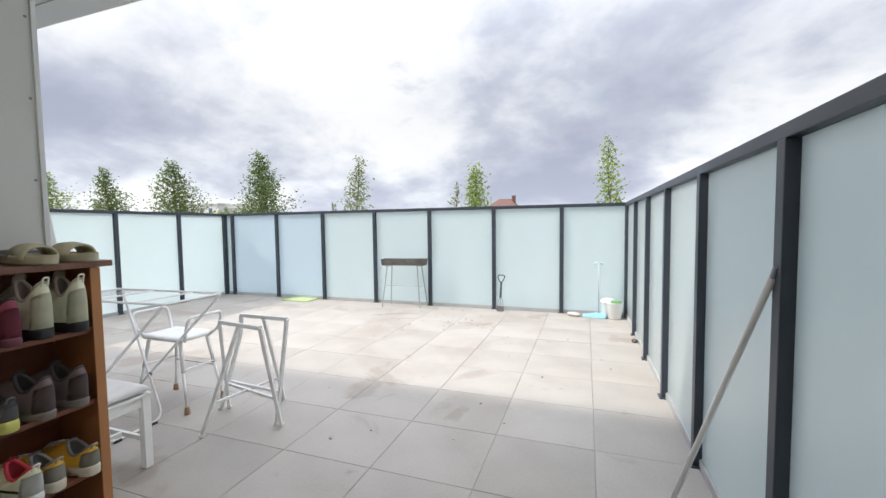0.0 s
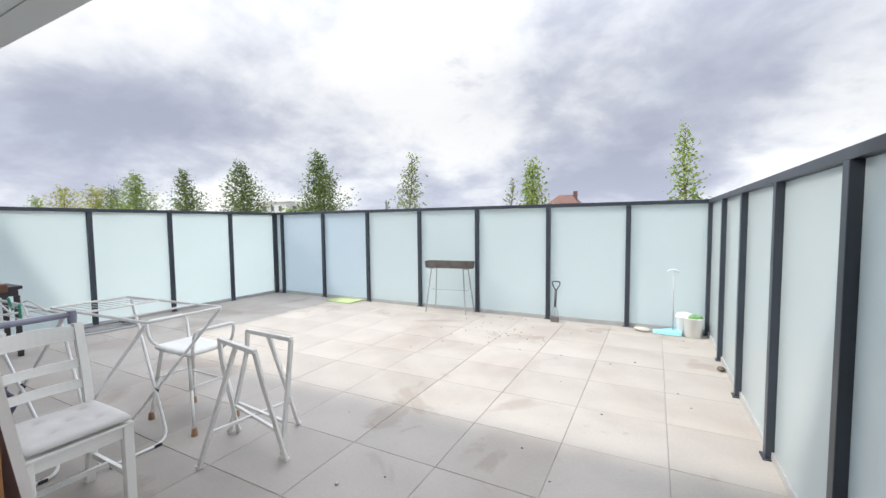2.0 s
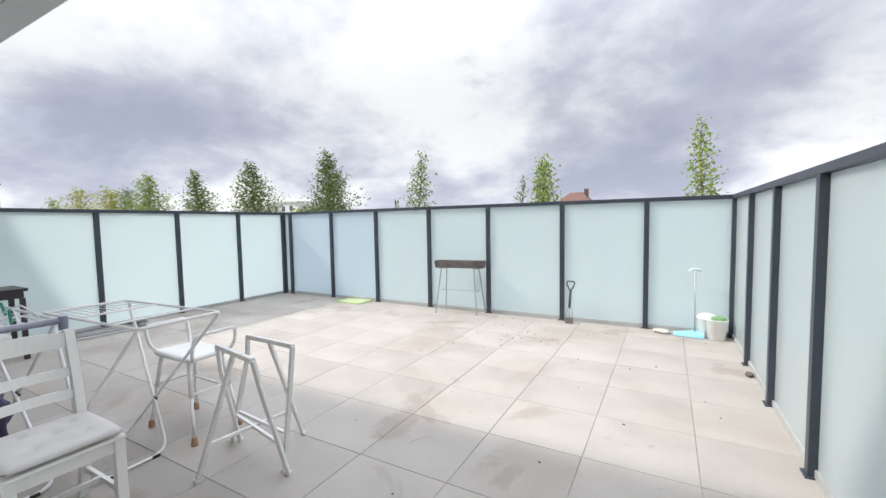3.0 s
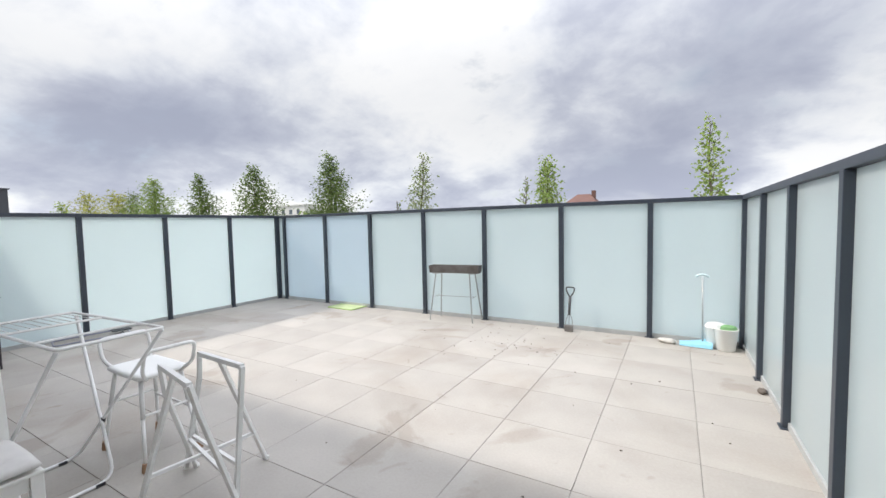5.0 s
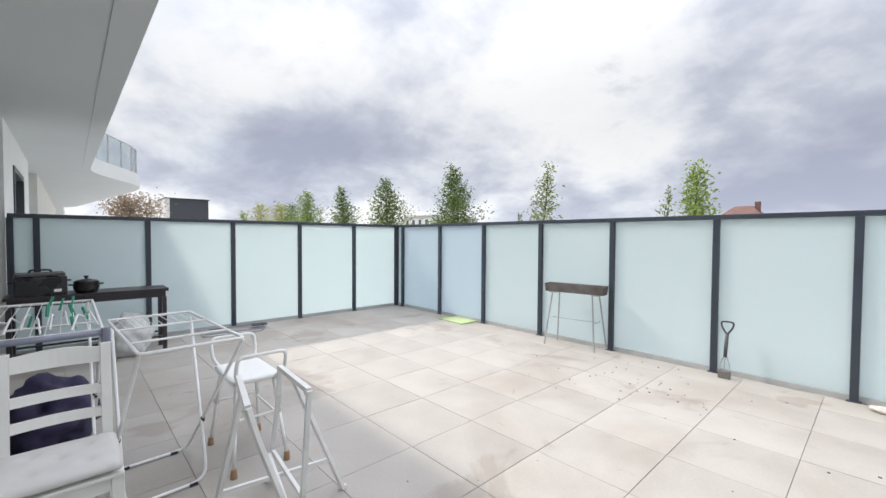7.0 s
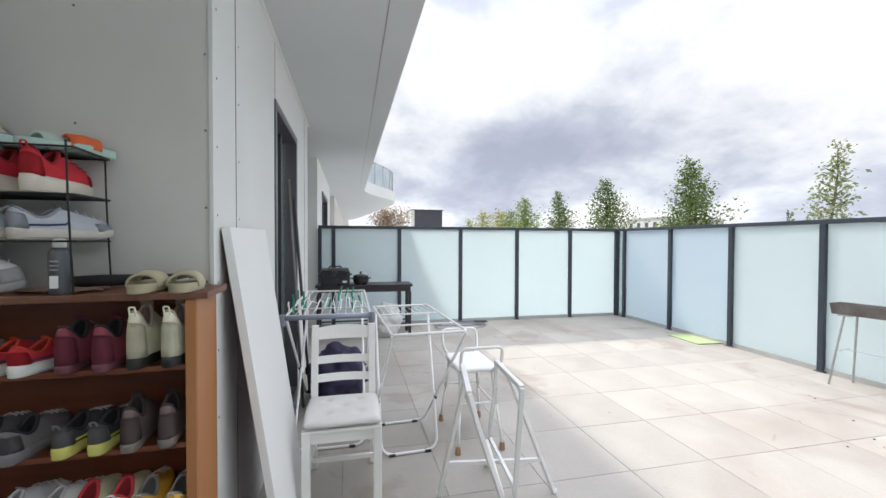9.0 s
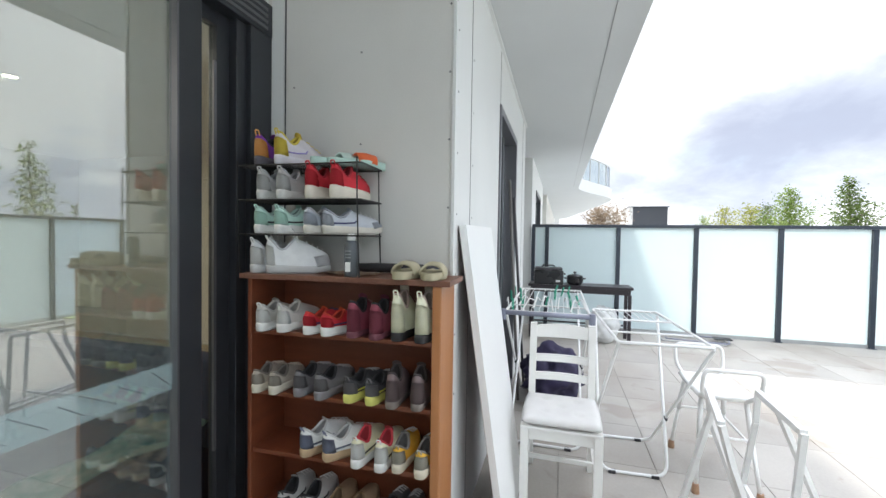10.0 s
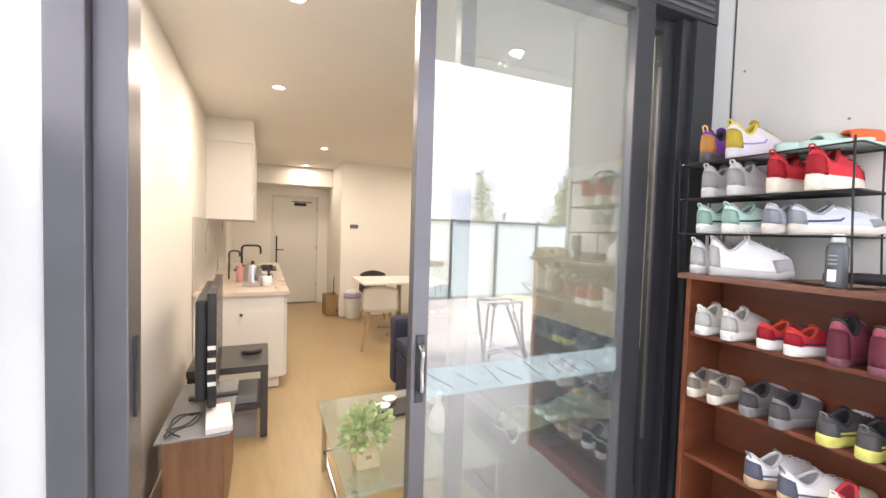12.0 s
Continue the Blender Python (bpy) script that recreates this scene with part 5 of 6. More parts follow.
for s in (-1, 1):
    part("prong", tube(rounded([(s * 0.045, 0.0, 0.08), (s * 0.042, 0.02, 0.15), (s * 0.008, 0.03, 0.24)], 0.04), 0.005, 8), M_GALV, sh)
part("prong", tube([(0.0, 0.0, 0.08), (0.0, 0.03, 0.24)], 0.005, 8), M_GALV, sh)
part("grip", tube(rounded([(0.005, 0.06, 0.45), (-0.045, 0.068, 0.53), (-0.05, 0.075, 0.585), (0.06, 0.075, 0.585), (0.055, 0.068, 0.53)], 0.03, 5, True), 0.009, 8, True), M_DARKPLASTIC, sh, smooth=True)

bk = thing("bucket", pose(0.67, 6.40, 0), "white plastic bucket with a green inner edge and a white bag", "bucket")
part("shell", lathe([(0.085, 0.0), (0.09, 0.004), (0.115, 0.235), (0.122, 0.24), (0.118, 0.246), (0.110, 0.236), (0.085, 0.01)], 28), M_WHITEPLASTIC, bk, smooth=True)
part("handle", tube([(0.12 * math.cos(a), 0.02 + 0.03 * math.sin(a), 0.235 - 0.10 * math.sin(a)) for a in [math.pi * k / 14 for k in range(15)]], 0.003, 6), M_GALV, bk)
part("rag", lathe([(0.05, 0.20), (0.09, 0.23), (0.075, 0.265), (0.03, 0.275)], 14, (0.02, 0.015, 0)), M_GREENRAG, bk, "green rag")
b2 = thing("bucket", pose(0.58, 6.48, 0, 0, 0, 40), "white plastic tub behind the bucket", "bucket")
part("shell", lathe([(0.08, 0.0), (0.085, 0.004), (0.105, 0.225), (0.112, 0.23), (0.107, 0.235), (0.10, 0.226), (0.08, 0.01)], 24), M_WHITEPLASTIC, b2, smooth=True)
part("bag", lathe([(0.095, 0.20), (0.115, 0.235), (0.09, 0.27), (0.045, 0.285)], 11), M_BAGWHITE, b2, "crumpled white bag")

dp = thing("dustpan", pose(0.385, 6.43, 0, 0, 0, 0), "long-handled dustpan with a blue scoop", "dustpan")
bm = bmesh.new()
sec = []
for k in range(9):
    a = k / 8
    w = 0.10 + 0.05 * a
    sec.append([bm.verts.new(p) for p in ((-0.16 + 0.32 * a, -w * 0.7, 0.006), (-0.16 + 0.32 * a, w * 0.7, 0.006), (-0.16 + 0.32 * a, w * 0.6, 0.03 + 0.055 * a ** 1.5), (-0.16 + 0.32 * a, -w * 0.6, 0.02 + 0.03 * a))])
for a, b in zip(sec, sec[1:]):
    for j in range(4):
        bm.faces.new((a[j], a[(j + 1) % 4], b[(j + 1) % 4], b[j]))
bm.faces.new(sec[0][::-1]), bm.faces.new(sec[-1])
bmesh.ops.recalc_face_normals(bm, faces=bm.faces)
part("scoop", bm, M_BLUEPLASTIC, dp, "light blue plastic scoop")
part("stick", tube([(0.07, 0.03, 0.05), (0.06, 0.06, 0.80)], 0.009, 10), M_GREYSTICK, dp, smooth=True)
part("hook", tube(rounded([(0.0, 0.06, 0.79), (0.02, 0.06, 0.82), (0.08, 0.06, 0.825), (0.125, 0.06, 0.795)], 0.03), 0.011, 8), M_BLUEPALE, dp, "pale blue hook grip", smooth=True)

rk = thing("stone", pose(0.10, 6.42, 0, 0, 0, -14), "pale smooth stone lying beside a fence post", "stone")
bm = bmesh.new()
bmesh.ops.create_icosphere(bm, subdivisions=3, radius=1.0)
for v in bm.verts:
    d = 1 + 0.16 * noise.noise(v.co * 1.7)
    v.co = Vector((v.co.x * 0.105 * d, v.co.y * 0.05 * d, 0.028 + v.co.z * 0.032 * d))
part("body", bm, M_STONE, rk, smooth=True)
rk2 = thing("stone", pose(0.815, 5.16, 0), "dark lump of dirt beside the side fence", "stone")
bm = bmesh.new()
bmesh.ops.create_icosphere(bm, subdivisions=3, radius=1.0)
for v in bm.verts:
    d = 1 + 0.3 * noise.noise(v.co * 2.3)
    v.co = Vector((v.co.x * 0.03 * d, v.co.y * 0.05 * d, 0.018 + v.co.z * 0.022 * d))
part("body", bm, M_DIRT, rk2, smooth=True)

# small pebbles and crumbs on the pavers
bm = bmesh.new()
rng = random.Random(5)
for k in range(70):
    cx, cy = (rng.gauss(-1.7, 0.35), rng.gauss(5.6, 0.35)) if k < 36 else (rng.uniform(-3.5, 0.6), rng.uniform(2.3, 6.3))
    r = rng.uniform(0.003, 0.009)
    bmesh.ops.create_icosphere(bm, subdivisions=1, radius=r, matrix=Matrix.Translation((cx, cy, r * 0.4)) @ Matrix.Diagonal((1.3, 1.0, 0.6, 1)))
crumbs = part("crumbs", bm, M_DIRT)
tagged(crumbs, "dark crumbs and grit scattered on the pavers", "grit", kind="stuff")
pb = thing("pebble", pose(-1.32, 2.17, 0), "small white pebble on the pavers", "stone")
part("body", lathe([(0.006, 0.0), (0.012, 0.005), (0.009, 0.012), (0.002, 0.014)], 10), M_STONE, pb, smooth=True)

# folded rack lying flat by the left fence
fl = thing("folded_rack", pose(-6.68, 3.22, 0, 0, 0, 84), "folded grey wire rack lying flat on the pavers", "drying rack")
part("frame", tube(rounded([(-0.40, -0.22, 0.015), (0.40, -0.22, 0.02), (0.45, 0.22, 0.03), (-0.38, 0.22, 0.02)], 0.05, 4, True), 0.01, 8, True), M_GALV, fl, smooth=True)
part("frame", tube(rounded([(-0.34, -0.16, 0.035), (0.44, -0.20, 0.04), (0.50, 0.12, 0.055), (-0.30, 0.16, 0.04)], 0.05, 4, True), 0.01, 8, True), M_GREYRAIL, fl, smooth=True)
for k in range(6):
    part("wire", tube([(-0.36 + 0.14 * k, -0.21, 0.03), (-0.33 + 0.14 * k, 0.21, 0.03)], 0.003, 6), M_GALV, fl)
part("strap", box(0.30, 0.52, -0.02, 0.13, 0.05, 0.065, 0.004), M_DARKPLASTIC, fl)

# pegs hanging on the second rack, and what stands under and behind it
peg = thing("peg", pose(-2.95, 1.02, 0.96), "green plastic clothes peg clipped on the rack", "peg", "clothes pegs")
part("jaw", boxes((-0.006, 0.006, -0.008, -0.001, -0.03, 0.055), bevel=0.002), M_GREENPEG, peg)
part("jaw", boxes((-0.006, 0.006, 0.001, 0.008, -0.03, 0.055), bevel=0.002), M_GREENPEG, peg)
rng = random.Random(8)
for k in range(13):
    copy_thing(peg, pose(-4.02 + 0.085 * k + rng.uniform(-0.02, 0.02), 0.952 + 0.06 * rng.randint(0, 9), 0.962, rng.uniform(-25, 25), rng.uniform(-20, 20), rng.uniform(0, 180)))
for k in range(11):
    y = 0.975 + 0.053 * k
    hg = thing("clothes_hanger", pose(-3.02 - 0.09 * (k % 3), y, 0.94, 0, 0, rng.uniform(-12, 12)), "thin white plastic hanger hooked on the rack", "hanger", "hangers on the rack")
    part("bar", tube(rounded([(-0.17, 0.0, 0.02 + 0.015 * (k % 2)), (0.0, 0.0, 0.075), (0.17, 0.0, 0.015)], 0.03), 0.005, 6), M_WHITEWIRE, hg)

bag = thing("laundry_bag", pose(-3.75, 1.30, 0) @ Matrix.Diagonal((1.5, 0.85, 0.86, 1)), "dark purple laundry bag slumped under the rack", "bag")
bm = bmesh.new()
bmesh.ops.create_icosphere(bm, subdivisions=4, radius=1.0)
for v in bm.verts:
    d = 1 + 0.34 * noise.noise(v.co * 2.4) + 0.16 * noise.noise(v.co * 5.5) + 0.07 * noise.noise(v.co * 12.0)
    v.co = Vector((v.co.x * 0.24 * d, v.co.y * 0.30 * d, max(0.0, 0.27 + v.co.z * 0.28 * d)))
part("body", bm, M_DARKPURPLE, bag, smooth=True)
bag2 = thing("plastic_bag", pose(-6.15, 1.95, 0), "translucent white plastic bag of laundry under the table", "bag")
bm = bmesh.new()
bmesh.ops.create_icosphere(bm, subdivisions=4, radius=1.0)
for v in bm.verts:
    d = 1 + 0.25 * noise.noise(v.co * 2.2 + Vector((3, 1, 2))) + 0.08 * noise.noise(v.co * 7.0)
    v.co = Vector((v.co.x * 0.16 * d, v.co.y * 0.22 * d, max(0.0, 0.24 + v.co.z * 0.27 * d)))
part("body", bm, M_BAGWHITE, bag2, smooth=True)

ck = thing("rice_cooker_box", pose(-6.25, 1.18, 0.80, 0, 0, 4), "black boxy cooker with a ridged lid on the table", "cooker")
part("body", box(-0.17, 0.17, -0.21, 0.21, 0.0, 0.21, 0.02), M_BLACKGLOSS, ck)
part("lid", box(-0.155, 0.155, -0.195, 0.195, 0.212, 0.245, 0.012), M_DARKGREY, ck)
part("lid_handle", tube(rounded([(0.0, -0.09, 0.245), (0.0, -0.08, 0.275), (0.0, 0.08, 0.275), (0.0, 0.09, 0.245)], 0.02), 0.01, 8), M_DARKPLASTIC, ck)
for s in (-1, 1):
    part("side_handle", tube(rounded([(-0.06, s * 0.21, 0.15), (-0.05, s * 0.245, 0.15), (0.05, s * 0.245, 0.15), (0.06, s * 0.21, 0.15)], 0.02), 0.008, 8), M_DARKPLASTIC, ck)
part("badge", box(0.171, 0.174, 0.10, 0.16, 0.04, 0.07), M_WHITEPLASTIC, ck, "white sticker")
pt = thing("cooking_pot", pose(-6.22, 1.56, 0.80), "black lidded cooking pot on the table", "pot")
part("body", lathe([(0.085, 0.0), (0.10, 0.01), (0.118, 0.06), (0.112, 0.115), (0.118, 0.12)], 28), M_BLACKGLOSS, pt, smooth=True)
part("lid", lathe([(0.118, 0.121), (0.095, 0.14), (0.04, 0.155), (0.02, 0.157)], 28), M_BLACKGLOSS, pt, smooth=True)
part("knob", lathe([(0.010, 0.157), (0.012, 0.17), (0.022, 0.18), (0.018, 0.192), (0.003, 0.195)], 16), M_DARKPLASTIC, pt, smooth=True)
for s in (-1, 1):
    part("handle", tube(rounded([(-0.03, s * 0.11, 0.09), (-0.025, s * 0.15, 0.095), (0.025, s * 0.15, 0.095), (0.03, s * 0.11, 0.09)], 0.02), 0.008, 8), M_BLACKGLOSS, pt)

# boards and poles standing in front of the dark window
for k, (x0, x1, lean, mt) in enumerate(((-3.35, -3.60, 0.06, M_GALVDARK), (-3.70, -3.95, 0.08, M_DARKGREY))):
    pl = thing("long_bar", pose(0, 0, 0), "long metal bar leaning on the window frame", "bar", "bars by the window")
    part("bar", tube([(x1, FACADE + 0.05 + lean, 0.012), (x0, FACADE + 0.028, 1.95 - 0.12 * k)], 0.013, 8), mt, pl, smooth=True)

# ---- upstairs balustrade on the swelling balcony ----
bal = thing("balustrade", pose(0, 0, 0), "clear glass balcony balustrade with slim rails", "balustrade")
run = [p for p in edge[3:17]]
pts3 = [Vector((x, y - 0.08, 3.2)) for x, y in run if x > -16.5]
RAIL = 0.70
part("handrail", tube([p + Vector((0, 0, RAIL)) for p in pts3], 0.02, 8), M_GALV, bal, smooth=True)
for a, b in list(zip(pts3, pts3[1:]))[::2]:
    part("post", tube([a, a + Vector((0, 0, RAIL))], 0.018, 8), M_GALV, bal)
for a, b in zip(pts3, pts3[1:]):
    bm = bmesh.new()
    off = (b - a).cross(Vector((0, 0, 1))).normalized() * 0.005
    vs = [[bm.verts.new(p + o + Vector((0, 0, h))) for p, h in ((a, 0.02), (b, 0.02), (b, RAIL - 0.02), (a, RAIL - 0.02))] for o in (off, -off)]
    bm.faces.new(vs[0]), bm.faces.new(vs[1][::-1])
    for i in range(4):
        bm.faces.new((vs[0][i], vs[1][i], vs[1][(i + 1) % 4], vs[0][(i + 1) % 4]))
    part("pane", bm, M_BALGLASS, bal)

# ---- trees beyond the fence ----


def tree(label, x, y, top, width, leaf_mat, base=-3.4, crown_from=1.3, leaves=1500, seed=1, sparse=0.0, taper=0.9, leaf=0.10):
    rng = random.Random(seed)
    t = thing("tree", pose(x, y, base), label, "tree", "trees beyond the fence")
    h = top - base
    low = crown_from - base
    bm = bmesh.new()
    k = 10
    spine = [Vector((0.10 * math.sin(i * 0.9 + seed) * i / k, 0.10 * math.cos(i * 0.7 + seed) * i / k, h * 0.97 * i / k)) for i in range(k + 1)]
    prev = None
    for i, p in enumerate(spine):
        r = 0.085 * (1 - i / k) ** 0.8 + 0.006
        ring = [bm.verts.new(p + Vector((r * math.cos(a), r * math.sin(a), 0))) for a in [2 * math.pi * j / 8 for j in range(8)]]
        if prev:
            for j in range(8):
                bm.faces.new((prev[j], prev[(j + 1) % 8], ring[(j + 1) % 8], ring[j]))
        prev = ring
    tips = []
    n_l = 34
    for i in range(n_l):
        f = (i + 0.5) / n_l
        z = low + (h - low) * f * 0.96
        a = i * 2.4 + rng.uniform(-0.4, 0.4)
        prof = (1 - f) ** taper * (0.55 + 0.45 * min(1, f * 5))
        reach = width / 2 * max(0.14, prof) * rng.uniform(0.65, 1.12)
        c = spine[min(k, int(z / h * k))]
        s = Vector((c.x, c.y, z - 0.25 * reach))
        e = Vector((c.x + reach * math.cos(a), c.y + reach * math.sin(a), z + 0.35 * reach))
        add_tube(bm, [s, (s + e) / 2 + Vector((0, 0, -0.04)), e], 0.012, 5)
        tips.append((s, e, reach))
    part("trunk", bm, M_BARK, t)
    verts, faces = [], []
    weights = [r for _, _, r in tips]
    for q in range(leaves):
        s, e, reach = rng.choices(tips, weights)[0]
        u = rng.uniform(0.15, 1.08) if not sparse else rng.uniform(0.35, 1.1)
        spread = 0.07 + 0.14 * reach
        p = s.lerp(e, u) + Vector((rng.gauss(0, spread), rng.gauss(0, spread), rng.gauss(0, spread * 1.1)))
        d = Vector((rng.uniform(-1, 1), rng.uniform(-1, 1), rng.uniform(-0.7, 0.6))).normalized()
        w = d.orthogonal().normalized()
        w.rotate(Matrix.Rotation(rng.uniform(0, 6.28), 3, d))
        l = leaf * rng.uniform(0.6, 1.3)
        nrm = d.cross(w)
        b = len(verts)
        verts += [p, p + d * l * 0.5 + w * l * 0.27 + nrm * l * 0.06, p + d * l, p + d * l * 0.5 - w * l * 0.27 + nrm * l * 0.06]
        faces.append((b, b + 1, b + 2, b + 3))
    me = bpy.data.meshes.new("crown")
    me.from_pydata([tuple(v) for v in verts], [], faces)
    me.materials.append(leaf_mat)
    c = new("crown", me)
    c.parent = t
    return t


tree("slender young tree with bright spring leaves", 1.03, 15, 4.5, 1.0, M_LEAFLIGHT, seed=3, leaves=900, sparse=1, taper=0.6, crown_from=1.2, leaf=0.13)
tree("young tree with bright green leaves", -3.64, 15, 3.78, 1.15, M_LEAFLIGHT, seed=4, leaves=1500, taper=0.45, crown_from=1.4, leaf=0.12)
tree("thin sapling with few leaves", -4.52, 15, 3.2, 0.45, M_LEAFLIGHT, seed=5, leaves=120, sparse=1, taper=0.5, crown_from=1.5, leaf=0.11)
tree("slender pale green young tree", -8.92, 15, 4.47, 1.25, M_LEAFPALE, seed=6, leaves=1150, taper=0.6, sparse=1, crown_from=1.3, leaf=0.13)
tree("thin dark sapling with few leaves", -9.97, 15, 2.55, 0.35, M_LEAFDARK, seed=16, leaves=90, sparse=1, crown_from=1.5, leaf=0.10)
tree("dense dark green conical tree", -14.07, 15, 4.95, 3.2, M_LEAFDARK, seed=7, leaves=5200, taper=0.85, leaf=0.125)
tree("dense dark green conical tree", -19.62, 15, 4.95, 3.3, M_LEAFDARK, seed=8, leaves=5000, taper=0.85, leaf=0.13)
tree("dark green conical street tree", -24.62, 15, 4.85, 2.9, M_LEAFDARK, seed=9, leaves=3600, taper=0.8, leaf=0.14)
tree("fresh green bushy street tree", -30.02, 15, 5.05, 3.4, M_LEAFMID, seed=10, leaves=3600, taper=0.65, leaf=0.15)
tree("dark cypress-like tree behind others", -33.22, 15, 4.25, 2.2, M_LEAFDARK, seed=11, leaves=2400, taper=0.4, leaf=0.12)
tree("yellow-green bushy street tree", -35.92, 15, 4.36, 2.6, M_LEAFYELLOW, seed=12, leaves=1700, taper=0.35, leaf=0.17)
tree("yellow-green bushy street tree", -41.02, 15, 4.64, 3.0, M_LEAFYELLOW, seed=13, leaves=1500, taper=0.35, leaf=0.18)
tree("small green tree far along the row", -46.12, 15, 4.25, 2.0, M_LEAFLIGHT, seed=14, leaves=900, taper=0.5, leaf=0.18)
tree("broad rusty brown tree behind the neighbours", -34.0, 4.45, 4.0, 3.9, M_LEAFRUST, seed=15, leaves=3400, taper=0.28, crown_from=2.1, leaf=0.17)

# ---- distant buildings and treeline ----
bl = thing("plant_room", pose(-40, 8.9, -3.4), "dark grey rooftop box building far off", "building")
part("wall", box(-3.0, 0.0, -1.35, 1.5, 0.0, 7.96), M_DARKCLAD, bl)
part("side_wall", box(-3.0, 0.005, -1.65, -1.351, 0.0, 7.96), M_CONCRETE, bl, "pale end wall")
part("parapet", box(-3.1, 0.1, -1.7, 1.6, 7.961, 8.03), M_DARKCLAD, bl)


def tower(label, x, y, w, d, top, mt, floors):
    b = thing("apartment_building", pose(x, y, -3.4), label, "building")
    h = top + 3.4
    part("wall", box(-w / 2, w / 2, -d / 2, d / 2, 0, h), mt, b)
    part("roof", box(-w / 2 - 0.3, w / 2 + 0.3, -d / 2 - 0.3, d / 2 + 0.3, h + 0.002, h + 0.35), M_CONCRETE, b)
    for f in range(floors):
        z = h - 1.0 - 3.0 * f
        for k in range(int(w // 3)):
            xx = -w / 2 + 1.5 + 3 * k
            part("window", box(xx - 0.6, xx + 0.6, -d / 2 - 0.04, -d / 2 + 0.02, z - 1.3, z), M_WINDARK, b)


tower("pale apartment block far behind the trees", -93, 82, 13, 10, 7.6, M_CONCRETE, 2)
tower("lower pale apartment block far off", -84, 84, 8, 9, 6.6, M_CONCRETE, 2)
hs = thing("house", pose(-15.4, 82, -3.4), "red brick house with a tiled roof far off", "house")
part("wall", box(-2.6, 2.6, -3, 3, 0, 8.4), M_REDBRICK, hs)
bm = bmesh.new()
r0 = [bm.verts.new(p) for p in ((-2.9, -3.3, 8.4), (2.9, -3.3, 8.4), (2.9, 3.3, 8.4), (-2.9, 3.3, 8.4))]
r1 = [bm.verts.new(p) for p in ((-1.2, 0, 10.2), (1.2, 0, 10.2))]
bm.faces.new((r0[0], r0[1], r1[1], r1[0])), bm.faces.new((r0[1], r0[2], r1[1])), bm.faces.new((r0[2], r0[3], r1[0], r1[1])), bm.faces.new((r0[3], r0[0], r1[0])), bm.faces.new(r0[::-1])
roof = part("roof", bm, M_REDBRICK, hs)
part("chimney", box(1.5, 2.2, -0.5, 0.2, 9.0, 10.8), M_REDBRICK, roof)

verts, faces = [], []
rng = random.Random(21)
for q in range(9000):
    a = rng.uniform(0.25, 3.05)
    r = rng.uniform(75, 130)
    x, y = r * math.cos(a), r * math.sin(a)
    hump = 2.4 + 2.6 * noise.noise(Vector((a * 9, 0, 0))) + 1.2 * noise.noise(Vector((a * 31, 4, 0)))
    z = rng.uniform(-3.4, 1.6 + hump * r / 100)
    l = rng.uniform(0.7, 1.6)
    d = Vector((rng.uniform(-1, 1), rng.uniform(-1, 1), rng.uniform(-1, 1))).normalized()
    w = d.orthogonal().normalized()
    b = len(verts)
    p = Vector((x, y, z))
    verts += [tuple(p), tuple(p + d * l * 0.5 + w * l * 0.4), tuple(p + d * l), tuple(p + d * l * 0.5 - w * l * 0.4)]
    faces.append((b, b + 1, b + 2, b + 3))
me = bpy.data.meshes.new("far_woods")
me.from_pydata(verts, [], faces)
me.materials.append(M_LEAFDARK)
tagged(new("far_woods", me), "low dark treeline along the horizon", "woods", kind="stuff")

# ---- the entry and the hall ----
en = thing("door_2", pose(-0.275, -7.05, 0), "white flat entry door with black fittings, shut", "door", kind="structure")
part("door_leaf", box(-0.40, 0.40, -0.02, 0.02, 0.008, 2.02, 0.003), M_WHITEDOOR, en)
part("door_frame", boxes((-0.425, -0.403, -0.04, 0.055, 0.0, 2.05), (0.403, 0.425, -0.04, 0.055, 0.0, 2.05), (-0.403, 0.403, -0.04, 0.055, 2.025, 2.05)), M_WHITEDOOR, en)
part("lock_plate", box(0.31, 0.335, 0.021, 0.028, 0.72, 1.28, 0.002), M_DARKPLASTIC, en, "long black lock plate")
part("door_handle", tube(rounded([(0.322, 0.028, 1.02), (0.322, 0.07, 1.02), (0.20, 0.07, 1.02)], 0.015), 0.009, 8), M_DARKPLASTIC, en)
part("door_closer", boxes((-0.20, 0.02, 0.021, 0.06, 1.86, 1.91), (-0.30, 0.06, 0.045, 0.055, 1.925, 1.94), bevel=0.003), M_DARKPLASTIC, en, "black door closer")
for z in (0.3, 1.02, 1.75):
    part("hinge", lathe([(0.008, z), (0.008, z + 0.09)], 8, (-0.405, 0.03, 0)), M_DARKPLASTIC, en)
sg = thing("wall_sign", pose(-1.09, -5.5, 1.485), "small dark plate on the hall wall", "sign")
part("plate", box(-0.065, 0.065, 0.0, 0.012, -0.03, 0.03, 0.002), M_DARKGREY, sg)
part("bar", box(-0.045, 0.045, 0.012, 0.014, 0.002, 0.008), M_LABELGREY, sg)
part("bar", box(-0.045, 0.03, 0.012, 0.014, -0.012, -0.006), M_LABELGREY, sg)
bx = thing("cardboard_box", pose(-0.80, -5.78, 0, 0, 0, 8), "open brown cardboard box by the hall corner", "box")
part("carton", boxes((-0.13, 0.13, -0.13, -0.12, 0, 0.34), (-0.13, 0.13, 0.12, 0.13, 0, 0.34), (-0.13, -0.12, -0.12, 0.12, 0, 0.34), (0.12, 0.13, -0.12, 0.12, 0, 0.34), (-0.12, 0.12, -0.12, 0.12, 0, 0.008)), M_CARDBOARD, bx)
